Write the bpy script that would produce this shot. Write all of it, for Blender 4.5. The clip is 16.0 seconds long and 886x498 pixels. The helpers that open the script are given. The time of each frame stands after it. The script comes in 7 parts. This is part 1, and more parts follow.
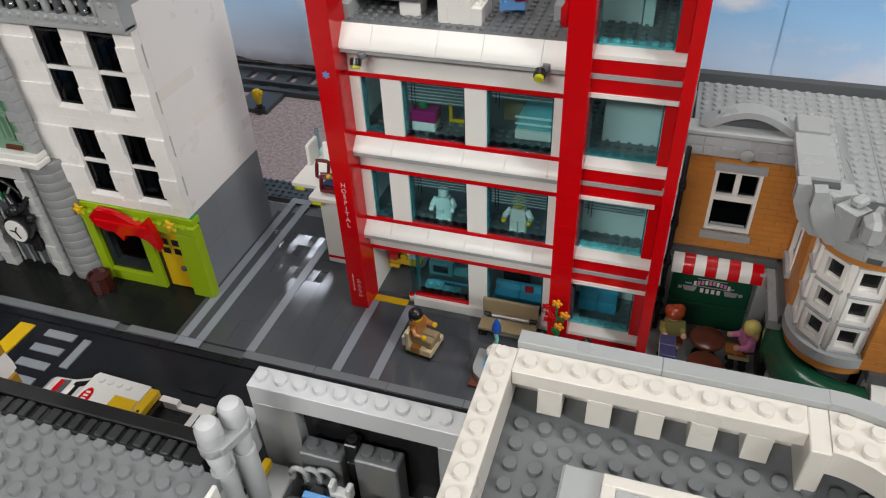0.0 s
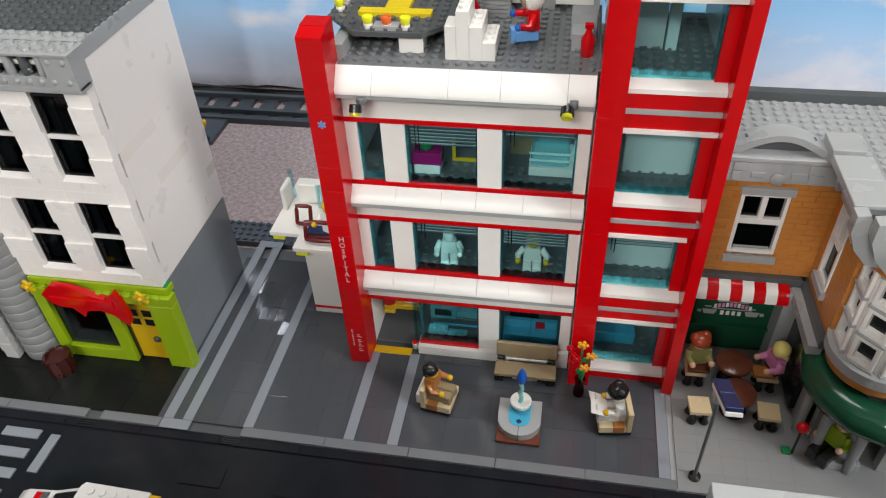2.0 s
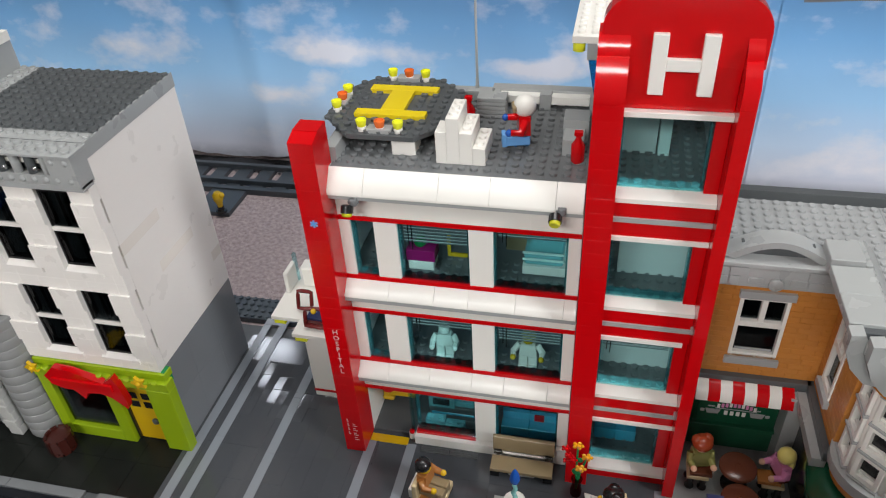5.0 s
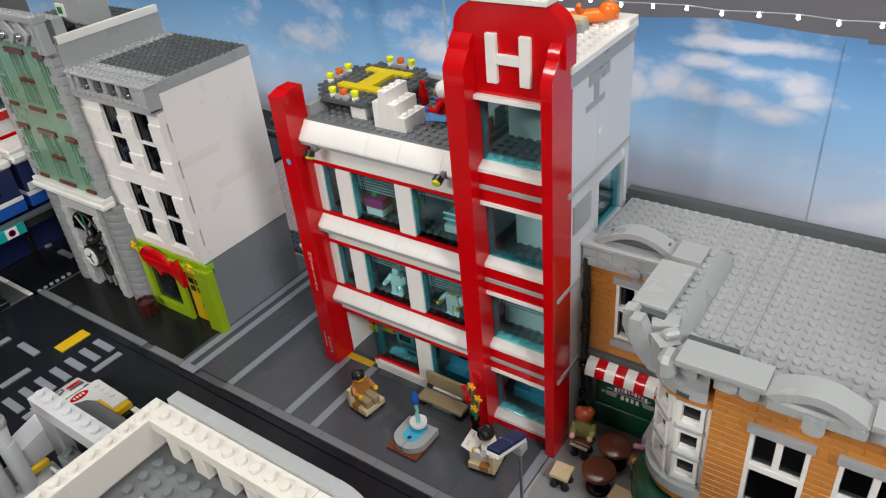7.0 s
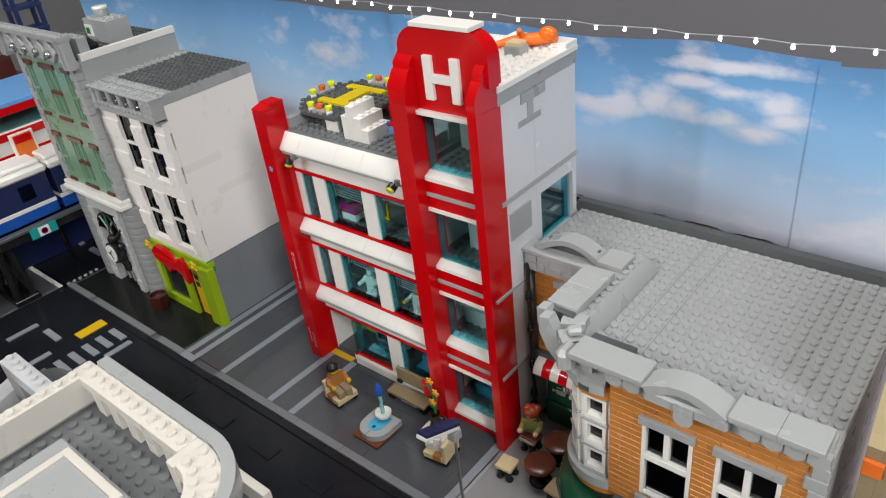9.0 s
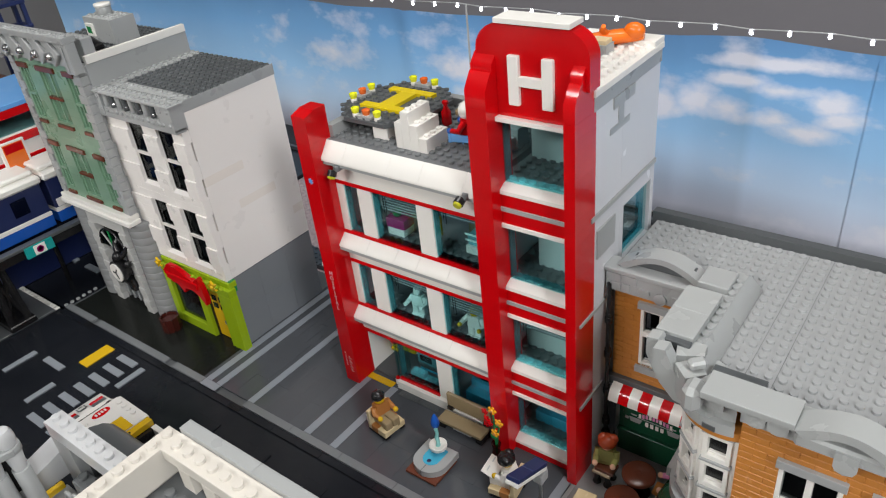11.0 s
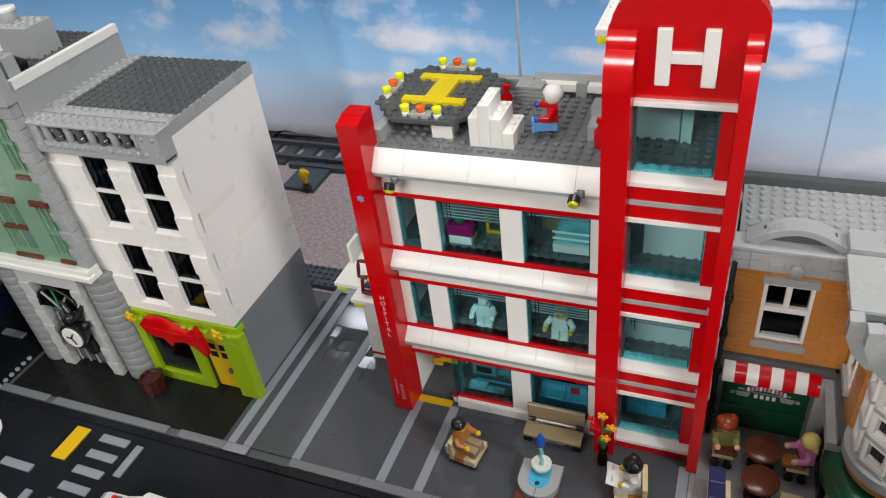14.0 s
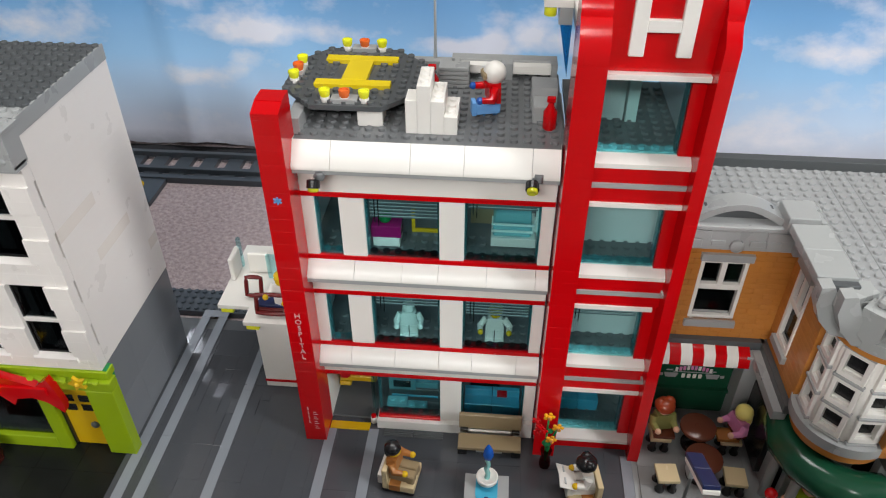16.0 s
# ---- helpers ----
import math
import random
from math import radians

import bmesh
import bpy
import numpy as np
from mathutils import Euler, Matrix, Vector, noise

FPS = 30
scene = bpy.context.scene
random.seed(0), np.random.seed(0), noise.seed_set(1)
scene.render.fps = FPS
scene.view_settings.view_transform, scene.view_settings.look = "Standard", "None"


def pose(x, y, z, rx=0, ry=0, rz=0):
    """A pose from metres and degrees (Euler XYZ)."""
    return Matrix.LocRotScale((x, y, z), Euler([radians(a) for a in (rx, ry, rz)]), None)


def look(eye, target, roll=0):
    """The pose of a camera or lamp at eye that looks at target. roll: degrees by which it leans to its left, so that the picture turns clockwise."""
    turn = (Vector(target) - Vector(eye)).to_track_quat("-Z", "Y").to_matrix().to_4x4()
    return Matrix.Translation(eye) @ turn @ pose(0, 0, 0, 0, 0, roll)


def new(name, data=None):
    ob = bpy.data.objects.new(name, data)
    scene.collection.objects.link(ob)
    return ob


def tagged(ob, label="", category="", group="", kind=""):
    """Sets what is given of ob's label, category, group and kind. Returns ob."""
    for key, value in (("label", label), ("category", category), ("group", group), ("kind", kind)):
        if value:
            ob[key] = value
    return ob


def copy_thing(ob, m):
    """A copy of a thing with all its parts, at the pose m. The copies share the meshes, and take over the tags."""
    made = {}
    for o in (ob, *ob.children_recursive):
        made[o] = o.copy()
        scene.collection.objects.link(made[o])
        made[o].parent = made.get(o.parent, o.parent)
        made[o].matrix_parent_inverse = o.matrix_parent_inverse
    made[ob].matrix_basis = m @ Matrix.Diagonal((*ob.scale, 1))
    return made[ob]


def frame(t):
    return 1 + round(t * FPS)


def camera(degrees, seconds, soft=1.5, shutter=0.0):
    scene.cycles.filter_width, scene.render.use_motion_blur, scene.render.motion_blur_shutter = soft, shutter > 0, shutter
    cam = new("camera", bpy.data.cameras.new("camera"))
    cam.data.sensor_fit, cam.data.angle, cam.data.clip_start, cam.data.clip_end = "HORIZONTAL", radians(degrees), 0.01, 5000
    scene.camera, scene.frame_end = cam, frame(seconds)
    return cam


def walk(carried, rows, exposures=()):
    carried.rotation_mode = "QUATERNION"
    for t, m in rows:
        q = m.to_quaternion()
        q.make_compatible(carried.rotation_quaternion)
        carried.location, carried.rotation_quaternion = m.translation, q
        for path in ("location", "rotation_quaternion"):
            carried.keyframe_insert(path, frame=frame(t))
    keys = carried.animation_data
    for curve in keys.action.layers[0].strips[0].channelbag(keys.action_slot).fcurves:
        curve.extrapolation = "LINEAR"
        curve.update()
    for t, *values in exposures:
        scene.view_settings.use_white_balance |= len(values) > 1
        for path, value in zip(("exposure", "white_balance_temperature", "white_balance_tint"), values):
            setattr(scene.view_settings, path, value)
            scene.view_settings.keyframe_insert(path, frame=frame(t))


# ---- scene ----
cam = camera(62.0, 16.0, soft=1.15)
METRES, EYE, TILT, LEAN, TURN = 1.045, 0.452, 0.0, 0.0, 19.6
ROWS = [
    (0.0, 0.0, 0.0, 0.0, -1.76, -38.67, 2.2),
    (0.5, -0.0029, 0.0097, 0.0074, -3.45, -38.72, 2.57),
    (1.0, -0.0195, 0.03, 0.0154, -6.85, -38.94, 2.93),
    (1.5, -0.0473, 0.0672, 0.0121, -9.11, -39.72, 2.51),
    (2.0, -0.0604, 0.0704, 0.0101, -10.0, -40.23, 2.13),
    (2.5, -0.068, 0.0877, 0.0153, -10.32, -40.44, 2.12),
    (3.0, -0.0815, 0.0905, 0.0208, -10.66, -40.09, 2.27),
    (3.5, -0.0811, 0.0974, 0.0191, -11.18, -39.39, 2.18),
    (4.0, -0.077, 0.1049, 0.0229, -11.67, -38.37, 2.16),
    (6.5, 0.144, 0.014, 0.0415, 9.41, -33.49, 4.59),
    (7.0, 0.2073, -0.0164, 0.0382, 14.88, -33.11, 4.88),
    (7.5, 0.2604, -0.0321, 0.0479, 18.26, -32.39, 5.53),
    (8.0, 0.2999, -0.0415, 0.0475, 19.86, -31.75, 6.09),
    (10.5, 0.2606, -0.0169, 0.0471, 18.44, -31.15, 5.81),
    (11.0, 0.2088, -0.0068, 0.0404, 16.89, -31.95, 5.54),
    (11.5, 0.1641, 0.0058, 0.0345, 15.58, -32.92, 5.28),
    (12.0, 0.126, 0.0141, 0.0341, 14.66, -33.71, 5.1),
    (12.5, 0.0931, 0.0215, 0.0305, 13.82, -34.12, 4.95),
    (13.0, 0.0684, 0.0293, 0.0311, 12.29, -34.54, 5.17),
    (13.5, 0.0448, 0.0344, 0.0313, 9.01, -35.34, 6.03),
    (14.0, 0.0185, 0.0465, 0.0503, 0.9, -37.01, 6.16),
    (14.5, -0.0087, 0.0622, 0.0322, -5.4, -38.0, 3.5),
    (15.0, -0.0408, 0.0705, 0.0253, -8.53, -38.24, 1.78),
    (15.5, -0.0543, 0.0872, 0.0184, -11.7, -37.7, 1.04),
    (16.0, -0.0709, 0.0988, 0.0182, -14.67, -37.26, 0.06),
]
walk(cam, [(t, pose(0.244, -0.434, EYE, TILT, LEAN, TURN) @ pose(METRES * x, METRES * y, METRES * z, 90 + pitch, roll, yaw)) for t, x, y, z, yaw, pitch, roll in ROWS],
     exposures=((0.0, -0.24), (0.5, -0.24), (1.5, -0.06), (2.5, 0.02), (4.0, -0.02), (6.5, -0.15), (8.0, -0.13), (11.5, -0.11), (13.0, -0.07), (15.0, -0.02), (16.0, -0.06)))

# ---------------------------------------------------------------- world and lights
world = bpy.data.worlds.new("world")
scene.world = world
world.use_nodes = True
world.node_tree.nodes["Background"].inputs["Color"].default_value = (0.75, 0.82, 1.0, 1)
world.node_tree.nodes["Background"].inputs["Strength"].default_value = 0.05


def area_lamp(name, eye, target, sx, sy, watts, color):
    data = bpy.data.lights.new(name, "AREA")
    data.shape, data.size, data.size_y, data.energy, data.color = "RECTANGLE", sx, sy, watts, color
    ob = new(name, data)
    ob.matrix_world = look(eye, target)
    return ob


# ceiling lights of the room
area_lamp("ceiling_lamp", (-0.3, -2.2, 1.72), (0.0, 0.0, 0.15), 1.5, 0.4, 55.0, (1.0, 0.982, 0.962))
area_lamp("ceiling_lamp", (0.25, 0.1, 1.76), (0.25, 0.1, 0.0), 1.5, 0.4, 16.0, (1.0, 0.975, 0.95))
area_lamp("ceiling_lamp", (-1.2, 1.78, 1.75), (-1.2, 0.3, 0.0), 0.22, 0.08, 1.3, (0.84, 0.90, 1.0))
area_lamp("ceiling_lamp", (1.75, -0.85, 1.72), (0.0, 0.1, 0.15), 0.4, 1.4, 54.0, (0.975, 0.985, 1.0))

# ---------------------------------------------------------------- mesh helpers, in millimetres
MM = 0.001
S, B, P = 8.0, 9.6, 3.2  # stud pitch, brick height, plate height


class Geo:
    def __init__(self):
        self.v, self.f, self.m, self.s = [], [], [], []

    def add(self, verts, faces, mi=0, smooth=True):
        n = len(self.v)
        self.v += [tuple(p) for p in verts]
        self.f += [tuple(n + i for i in q) for q in faces]
        self.m += [mi] * len(faces)
        self.s += [smooth] * len(faces)
        return self

    def box(self, x0, x1, y0, y1, z0, z1, mi=0, c=0.2):
        lo, hi = (x0, y0, z0), (x1, y1, z1)
        c = min(c, (x1 - x0) / 3, (y1 - y0) / 3, (z1 - z0) / 3)
        verts, index = [], {}
        for sx in (0, 1):
            for sy in (0, 1):
                for sz in (0, 1):
                    s = (sx, sy, sz)
                    for a in range(3):
                        p = [(hi if s[k] else lo)[k] + (0 if k == a else (-c if s[k] else c)) for k in range(3)]
                        index[s, a] = len(verts)
                        verts.append(p)
        faces = []
        for a in range(3):
            b, d = (a + 1) % 3, (a + 2) % 3
            for s in (0, 1):
                ring = []
                for p, q in ((0, 0), (1, 0), (1, 1), (0, 1)):
                    k = [0, 0, 0]
                    k[a], k[b], k[d] = s, p, q
                    ring.append(index[tuple(k), a])
                faces.append(ring if s else ring[::-1])
            for p in (0, 1):
                for q in (0, 1):
                    k0, k1 = [0, 0, 0], [0, 0, 0]
                    k0[a], k1[a] = 0, 1
                    k0[b] = k1[b] = p
                    k0[d] = k1[d] = q
                    ring = [index[tuple(k0), b], index[tuple(k1), b], index[tuple(k1), d], index[tuple(k0), d]]
                    faces.append(ring if p == q else ring[::-1])
        for sx in (0, 1):
            for sy in (0, 1):
                for sz in (0, 1):
                    ring = [index[(sx, sy, sz), a] for a in range(3)]
                    faces.append(ring if (sx + sy + sz) % 2 else ring[::-1])
        return self.add(verts, faces, mi, c > 1.3)

    def prism(self, pts, axis, a0, a1, mi=0, smooth=False):
        """Polygon pts (counter-clockwise seen from the axis' positive end) drawn along an axis; pts are the next two axes in turn."""
        k = "xyz".index(axis)

        def at(p, a):
            q = [0, 0, 0]
            q[k], q[(k + 1) % 3], q[(k + 2) % 3] = a, p[0], p[1]
            return q
        n = len(pts)
        verts = [at(p, a0) for p in pts] + [at(p, a1) for p in pts]
        faces = [tuple(range(n))[::-1], tuple(range(n, 2 * n))]
        faces += [(i, (i + 1) % n, n + (i + 1) % n, n + i) for i in range(n)]
        return self.add(verts, faces, mi, smooth)

    def lathe(self, x, y, prof, n=16, mi=0, axis="z"):
        """prof: (radius, height) from bottom to top, round a vertical line (or along another axis)."""
        k = "xyz".index(axis)
        verts = []
        for r, h in prof:
            for i in range(n):
                a = 2 * math.pi * i / n
                q = [0, 0, 0]
                if axis == "z":
                    q = [x + r * math.cos(a), y + r * math.sin(a), h]
                else:
                    q[k], q[(k + 1) % 3], q[(k + 2) % 3] = h, x + r * math.cos(a), y + r * math.sin(a)
                verts.append(q)
        faces = []
        for j in range(len(prof) - 1):
            for i in range(n):
                faces.append((j * n + i, j * n + (i + 1) % n, (j + 1) * n + (i + 1) % n, (j + 1) * n + i))
        faces.append(tuple(range(n))[::-1])
        faces.append(tuple((len(prof) - 1) * n + i for i in range(n)))
        return self.add(verts, faces, mi)

    def cyl(self, x, y, z0, z1, r, n=16, mi=0, axis="z", c=0.15):
        return self.lathe(x, y, [(r - c, z0), (r, z0 + c), (r, z1 - c), (r - c, z1)], n, mi, axis)

    def stud(self, x, y, z, mi=0, n=12):
        self.lathe(x, y, [(2.4, z - 0.05), (2.4, z + 1.62), (2.28, z + 1.75)], max(n, 12), mi)
        k = max(n, 12)
        self.s[-k - 2:] = [False] * (k + 2)
        return self

    def studs(self, x0, x1, y0, y1, z, mi=0, n=10, skip=None):
        i = x0 + S / 2
        while i < x1:
            j = y0 + S / 2
            while j < y1:
                if skip is None or not skip(i, j):
                    self.stud(i, j, z, mi, n)
                j += S
            i += S
        return self

    def ball(self, x, y, z, r, mi=0, n=16, sz=1.0, sx=1.0, sy=1.0):
        rings = 8
        prof = [(r * math.sin(math.pi * j / rings) + (0.001 if j in (0, rings) else 0), -r * math.cos(math.pi * j / rings)) for j in range(rings + 1)]
        start = len(self.v)
        self.lathe(0, 0, prof, n, mi)
        self.v[start:] = [(x + sx * p[0], y + sy * p[1], z + sz * p[2]) for p in self.v[start:]]
        return self

    def tube(self, pts, r, n=8, mi=0, flat=1.0):
        pts = [Vector(p) for p in pts]
        verts = []
        for i, p in enumerate(pts):
            d = (pts[min(i + 1, len(pts) - 1)] - pts[max(i - 1, 0)]).normalized()
            side = d.cross(Vector((0, 0, 1)) if abs(d.z) < 0.95 else Vector((1, 0, 0))).normalized()
            up = side.cross(d)
            rr = r[i] if isinstance(r, (list, tuple)) else r
            for k in range(n):
                a = 2 * math.pi * k / n
                verts.append(p + side * rr * math.cos(a) + up * rr * flat * math.sin(a))
        faces = [(j * n + i, j * n + (i + 1) % n, (j + 1) * n + (i + 1) % n, (j + 1) * n + i) for j in range(len(pts) - 1) for i in range(n)]
        faces += [tuple(range(n))[::-1], tuple((len(pts) - 1) * n + i for i in range(n))]
        return self.add(verts, faces, mi)

    def turned(self, start, m):
        self.v[start:] = [tuple(m @ Vector(p)) for p in self.v[start:]]
        return self

    def mesh(self, name, mats, smooth=47):
        me = bpy.data.meshes.new(name)
        me.from_pydata([(x * MM, y * MM, z * MM) for x, y, z in self.v], [], self.f)
        for mat in mats if isinstance(mats, (list, tuple)) else [mats]:
            me.materials.append(mat)
        me.polygons.foreach_set("material_index", self.m)
        me.polygons.foreach_set("use_smooth", self.s)
        me.set_sharp_from_angle(angle=radians(smooth))
        return me


def part(name, geo, mat, parent=None, label="", kind="", at=(0, 0, 0)):
    ob = new(name, geo.mesh(name, mat) if isinstance(geo, Geo) else geo)
    ob.parent = parent
    ob.location = [a * MM for a in at]
    return tagged(ob, label, kind=kind)


def thing(name, label, category, x=0.0, y=0.0, z=0.0, rz=0.0, group="", kind=""):
    ob = new(name)
    ob.empty_display_size = 0.01
    ob.matrix_basis = pose(x * MM, y * MM, z * MM, 0, 0, rz)
    return tagged(ob, label, category, group, kind)


piece_cache = {}


def piece(name, mat, parent, x0, x1, y0, y1, z0, z1, c=0.09):
    """One brick, tile or plank; alike pieces share their mesh."""
    key = (name, mat.name, round(x1 - x0, 2), round(y1 - y0, 2), round(z1 - z0, 2))
    if key not in piece_cache:
        piece_cache[key] = Geo().box(0, x1 - x0, 0, y1 - y0, 0, z1 - z0, c=c).mesh(name, mat)
    return part(name, piece_cache[key], mat, parent, at=(x0, y0, z0))


def split(a, b, sizes, shift):
    """Lengths of a course of bricks from a to b."""
    out, x, i = [], a, shift
    while x < b - 0.01:
        w = min(sizes[i % len(sizes)], b - x)
        if 0.01 < b - x - w < 4:
            w = b - x
        out.append((x, x + w))
        x += w
        i += 1
    return out


def course(parent, mat, axis, a, b, c0, c1, z0, h, sizes=(32.0, 16.0, 24.0), shift=0, name="brick"):
    for p, q in split(a, b, sizes, shift):
        if axis == "x":
            piece(name, mat, parent, p, q, c0, c1, z0, z0 + h)
        else:
            piece(name, mat, parent, c0, c1, p, q, z0, z0 + h)


def text_mesh(name, body, size, mat, depth=0.3):
    cu = bpy.data.curves.new(name, "FONT")
    cu.body, cu.size, cu.extrude, cu.align_x, cu.align_y, cu.resolution_u = body, size * MM, depth * MM, "CENTER", "CENTER", 2
    tmp = bpy.data.objects.new(name, cu)
    scene.collection.objects.link(tmp)
    me = bpy.data.meshes.new_from_object(tmp.evaluated_get(bpy.context.evaluated_depsgraph_get()))
    bpy.data.objects.remove(tmp)
    me.materials.clear()
    me.materials.append(mat)
    return me


# ---------------------------------------------------------------- materials
def nodes_of(name):
    mat = bpy.data.materials.new(name)
    mat.use_nodes = True
    nt = mat.node_tree
    return mat, nt, nt.nodes["Principled BSDF"], nt.links


def tex(nt, links, kind, scale, detail=3.0):
    co = nt.nodes.new("ShaderNodeTexCoord")
    t = nt.nodes.new(kind)
    t.inputs["Scale"].default_value = scale
    if "Detail" in t.inputs:
        t.inputs["Detail"].default_value = detail
    info = nt.nodes.new("ShaderNodeObjectInfo")
    shift = nt.nodes.new("ShaderNodeVectorMath")
    links.new(co.outputs["Object"], shift.inputs[0])
    links.new(info.outputs["Location"], shift.inputs[1])
    links.new(shift.outputs["Vector"], t.inputs["Vector"])
    return t


def plastic(name, color, rough=0.22, vary=0.06, dust=0.10, stain=None, ior=1.5):
    """Moulded plastic: slight shade differences from piece to piece, faint mottling, dust and fine scratches."""
    mat, nt, bsdf, links = nodes_of(name)
    info = nt.nodes.new("ShaderNodeObjectInfo")
    geo = nt.nodes.new("ShaderNodeNewGeometry")
    mix_r = nt.nodes.new("ShaderNodeMath")
    mix_r.operation = "ADD"
    links.new(info.outputs["Random"], mix_r.inputs[0])
    links.new(geo.outputs["Random Per Island"], mix_r.inputs[1])
    span = nt.nodes.new("ShaderNodeMapRange")
    span.inputs["From Max"].default_value = 2.0
    span.inputs["To Min"].default_value, span.inputs["To Max"].default_value = 1 - vary, 1 + vary
    links.new(mix_r.outputs[0], span.inputs["Value"])
    hsv = nt.nodes.new("ShaderNodeHueSaturation")
    hsv.inputs["Color"].default_value = (*color, 1)
    links.new(span.outputs["Result"], hsv.inputs["Value"])
    big = tex(nt, links, "ShaderNodeTexNoise", 45.0, 4.0)
    fade = nt.nodes.new("ShaderNodeMapRange")
    fade.inputs["From Min"].default_value, fade.inputs["From Max"].default_value = 0.42, 0.75
    fade.inputs["To Max"].default_value = dust
    links.new(big.outputs["Fac"], fade.inputs["Value"])
    mix = nt.nodes.new("ShaderNodeMix")
    mix.data_type = "RGBA"
    grey = sum(color) / 3
    tone = stain or tuple(0.6 * c + 0.4 * min(0.6, grey + 0.08) for c in color)
    mix.inputs["B"].default_value = (*tone, 1)
    links.new(fade.outputs["Result"], mix.inputs["Factor"])
    links.new(hsv.outputs["Color"], mix.inputs["A"])
    links.new(mix.outputs["Result"], bsdf.inputs["Base Color"])
    fine = tex(nt, links, "ShaderNodeTexNoise", 420.0, 3.0)
    rr = nt.nodes.new("ShaderNodeMapRange")
    rr.inputs["To Min"].default_value, rr.inputs["To Max"].default_value = rough * 0.85, rough * 1.2
    links.new(big.outputs["Fac"], rr.inputs["Value"])
    links.new(rr.outputs["Result"], bsdf.inputs["Roughness"])
    bump = nt.nodes.new("ShaderNodeBump")
    bump.inputs["Strength"].default_value = 0.06
    bump.inputs["Distance"].default_value = 0.0004
    links.new(fine.outputs["Fac"], bump.inputs["Height"])
    links.new(bump.outputs["Normal"], bsdf.inputs["Normal"])
    bsdf.inputs["IOR"].default_value = ior
    return mat


def clear_plastic(name, color, gloss_rough=0.04, milk=None):
    """Clear tinted plastic pane: what is behind shows through its colour, with a glossy face."""
    mat, nt, bsdf, links = nodes_of(name)
    nt.nodes.remove(bsdf)
    out = nt.nodes["Material Output"]
    tr = nt.nodes.new("ShaderNodeBsdfTransparent")
    tr.inputs["Color"].default_value = (*color, 1)
    gl = nt.nodes.new("ShaderNodeBsdfGlossy")
    gl.inputs["Roughness"].default_value = gloss_rough
    lw = nt.nodes.new("ShaderNodeLayerWeight")
    lw.inputs["Blend"].default_value = 0.5
    power = nt.nodes.new("ShaderNodeMath")
    power.operation, power.inputs[1].default_value = "POWER", 4.0
    links.new(lw.outputs["Facing"], power.inputs[0])
    fr = nt.nodes.new("ShaderNodeMapRange")
    fr.inputs["To Min"].default_value, fr.inputs["To Max"].default_value = 0.03, 0.6
    links.new(power.outputs[0], fr.inputs["Value"])
    mix = nt.nodes.new("ShaderNodeMixShader")
    links.new(fr.outputs["Result"], mix.inputs["Fac"])
    links.new(tr.outputs[0], mix.inputs[1])
    links.new(gl.outputs[0], mix.inputs[2])
    if milk:
        df = nt.nodes.new("ShaderNodeBsdfDiffuse")
        df.inputs["Color"].default_value = (*milk, 1)
        body = nt.nodes.new("ShaderNodeMixShader")
        body.inputs["Fac"].default_value = 0.35
        links.new(tr.outputs[0], body.inputs[1])
        links.new(df.outputs[0], body.inputs[2])
        links.new(body.outputs[0], mix.inputs[1])
    links.new(mix.outputs[0], out.inputs["Surface"])
    return mat


WHITE = plastic("white plastic", (0.82, 0.805, 0.755), 0.36, 0.015, 0.08, (0.76, 0.70, 0.58))
AGED = plastic("aged white plastic", (0.86, 0.825, 0.785), 0.28, 0.004, 0.03, (0.80, 0.73, 0.62))
YELLOWED = plastic("yellowed white plastic", (0.855, 0.80, 0.735), 0.25, 0.02, 0.1)
RED = plastic("red plastic", (0.56, 0.0015, 0.004), 0.13, 0.03, 0.0)
LGREY = plastic("light grey plastic", (0.355, 0.368, 0.365), 0.28, 0.04, 0.05)
DGREY = plastic("dark grey plastic", (0.082, 0.090, 0.094), 0.30, 0.08, 0.16)
ROOFGREY = plastic("grey stud plastic", (0.145, 0.154, 0.158), 0.32, 0.06, 0.15)
BLACK = plastic("black plastic", (0.012, 0.012, 0.013), 0.22, 0.1, 0.06)
TILE = plastic("dark tile", (0.069, 0.075, 0.084), 0.085, 0.06, 0.10)
SHOPTILE = plastic("dark olive grey tile", (0.0115, 0.013, 0.0115), 0.22, 0.08, 0.08, ior=1.30)
ASPHALT = plastic("road plate", (0.0105, 0.0122, 0.016), 0.20, 0.06, 0.08, ior=1.33)
YELLOW = plastic("yellow plastic", (0.69, 0.435, 0.008), 0.22, 0.05, 0.05)
ORANGE = plastic("bright orange plastic", (0.85, 0.17, 0.01), 0.22)
NOUGAT = plastic("dark orange brick", (0.53, 0.21, 0.042), 0.25, 0.07, 0.06)
LIME = plastic("lime plastic", (0.31, 0.45, 0.008), 0.22, 0.05, 0.06)
DGREEN = plastic("dark green plastic", (0.010, 0.078, 0.038), 0.16, 0.08, 0.06)
GREEN = plastic("green plastic", (0.01, 0.22, 0.06), 0.22)
SAND = plastic("sand green plastic", (0.19, 0.33, 0.22), 0.28, 0.10, 0.12)
BROWN = plastic("reddish brown plastic", (0.145, 0.042, 0.022), 0.22, 0.08, 0.06)
TAN = plastic("tan plastic", (0.66, 0.53, 0.31), 0.25, 0.05, 0.06)
DTAN = plastic("dark tan plastic", (0.30, 0.23, 0.13), 0.25, 0.06, 0.08)
BLUE = plastic("blue plastic", (0.010, 0.09, 0.42), 0.2)
NAVY = plastic("dark blue plastic", (0.012, 0.022, 0.09), 0.34)
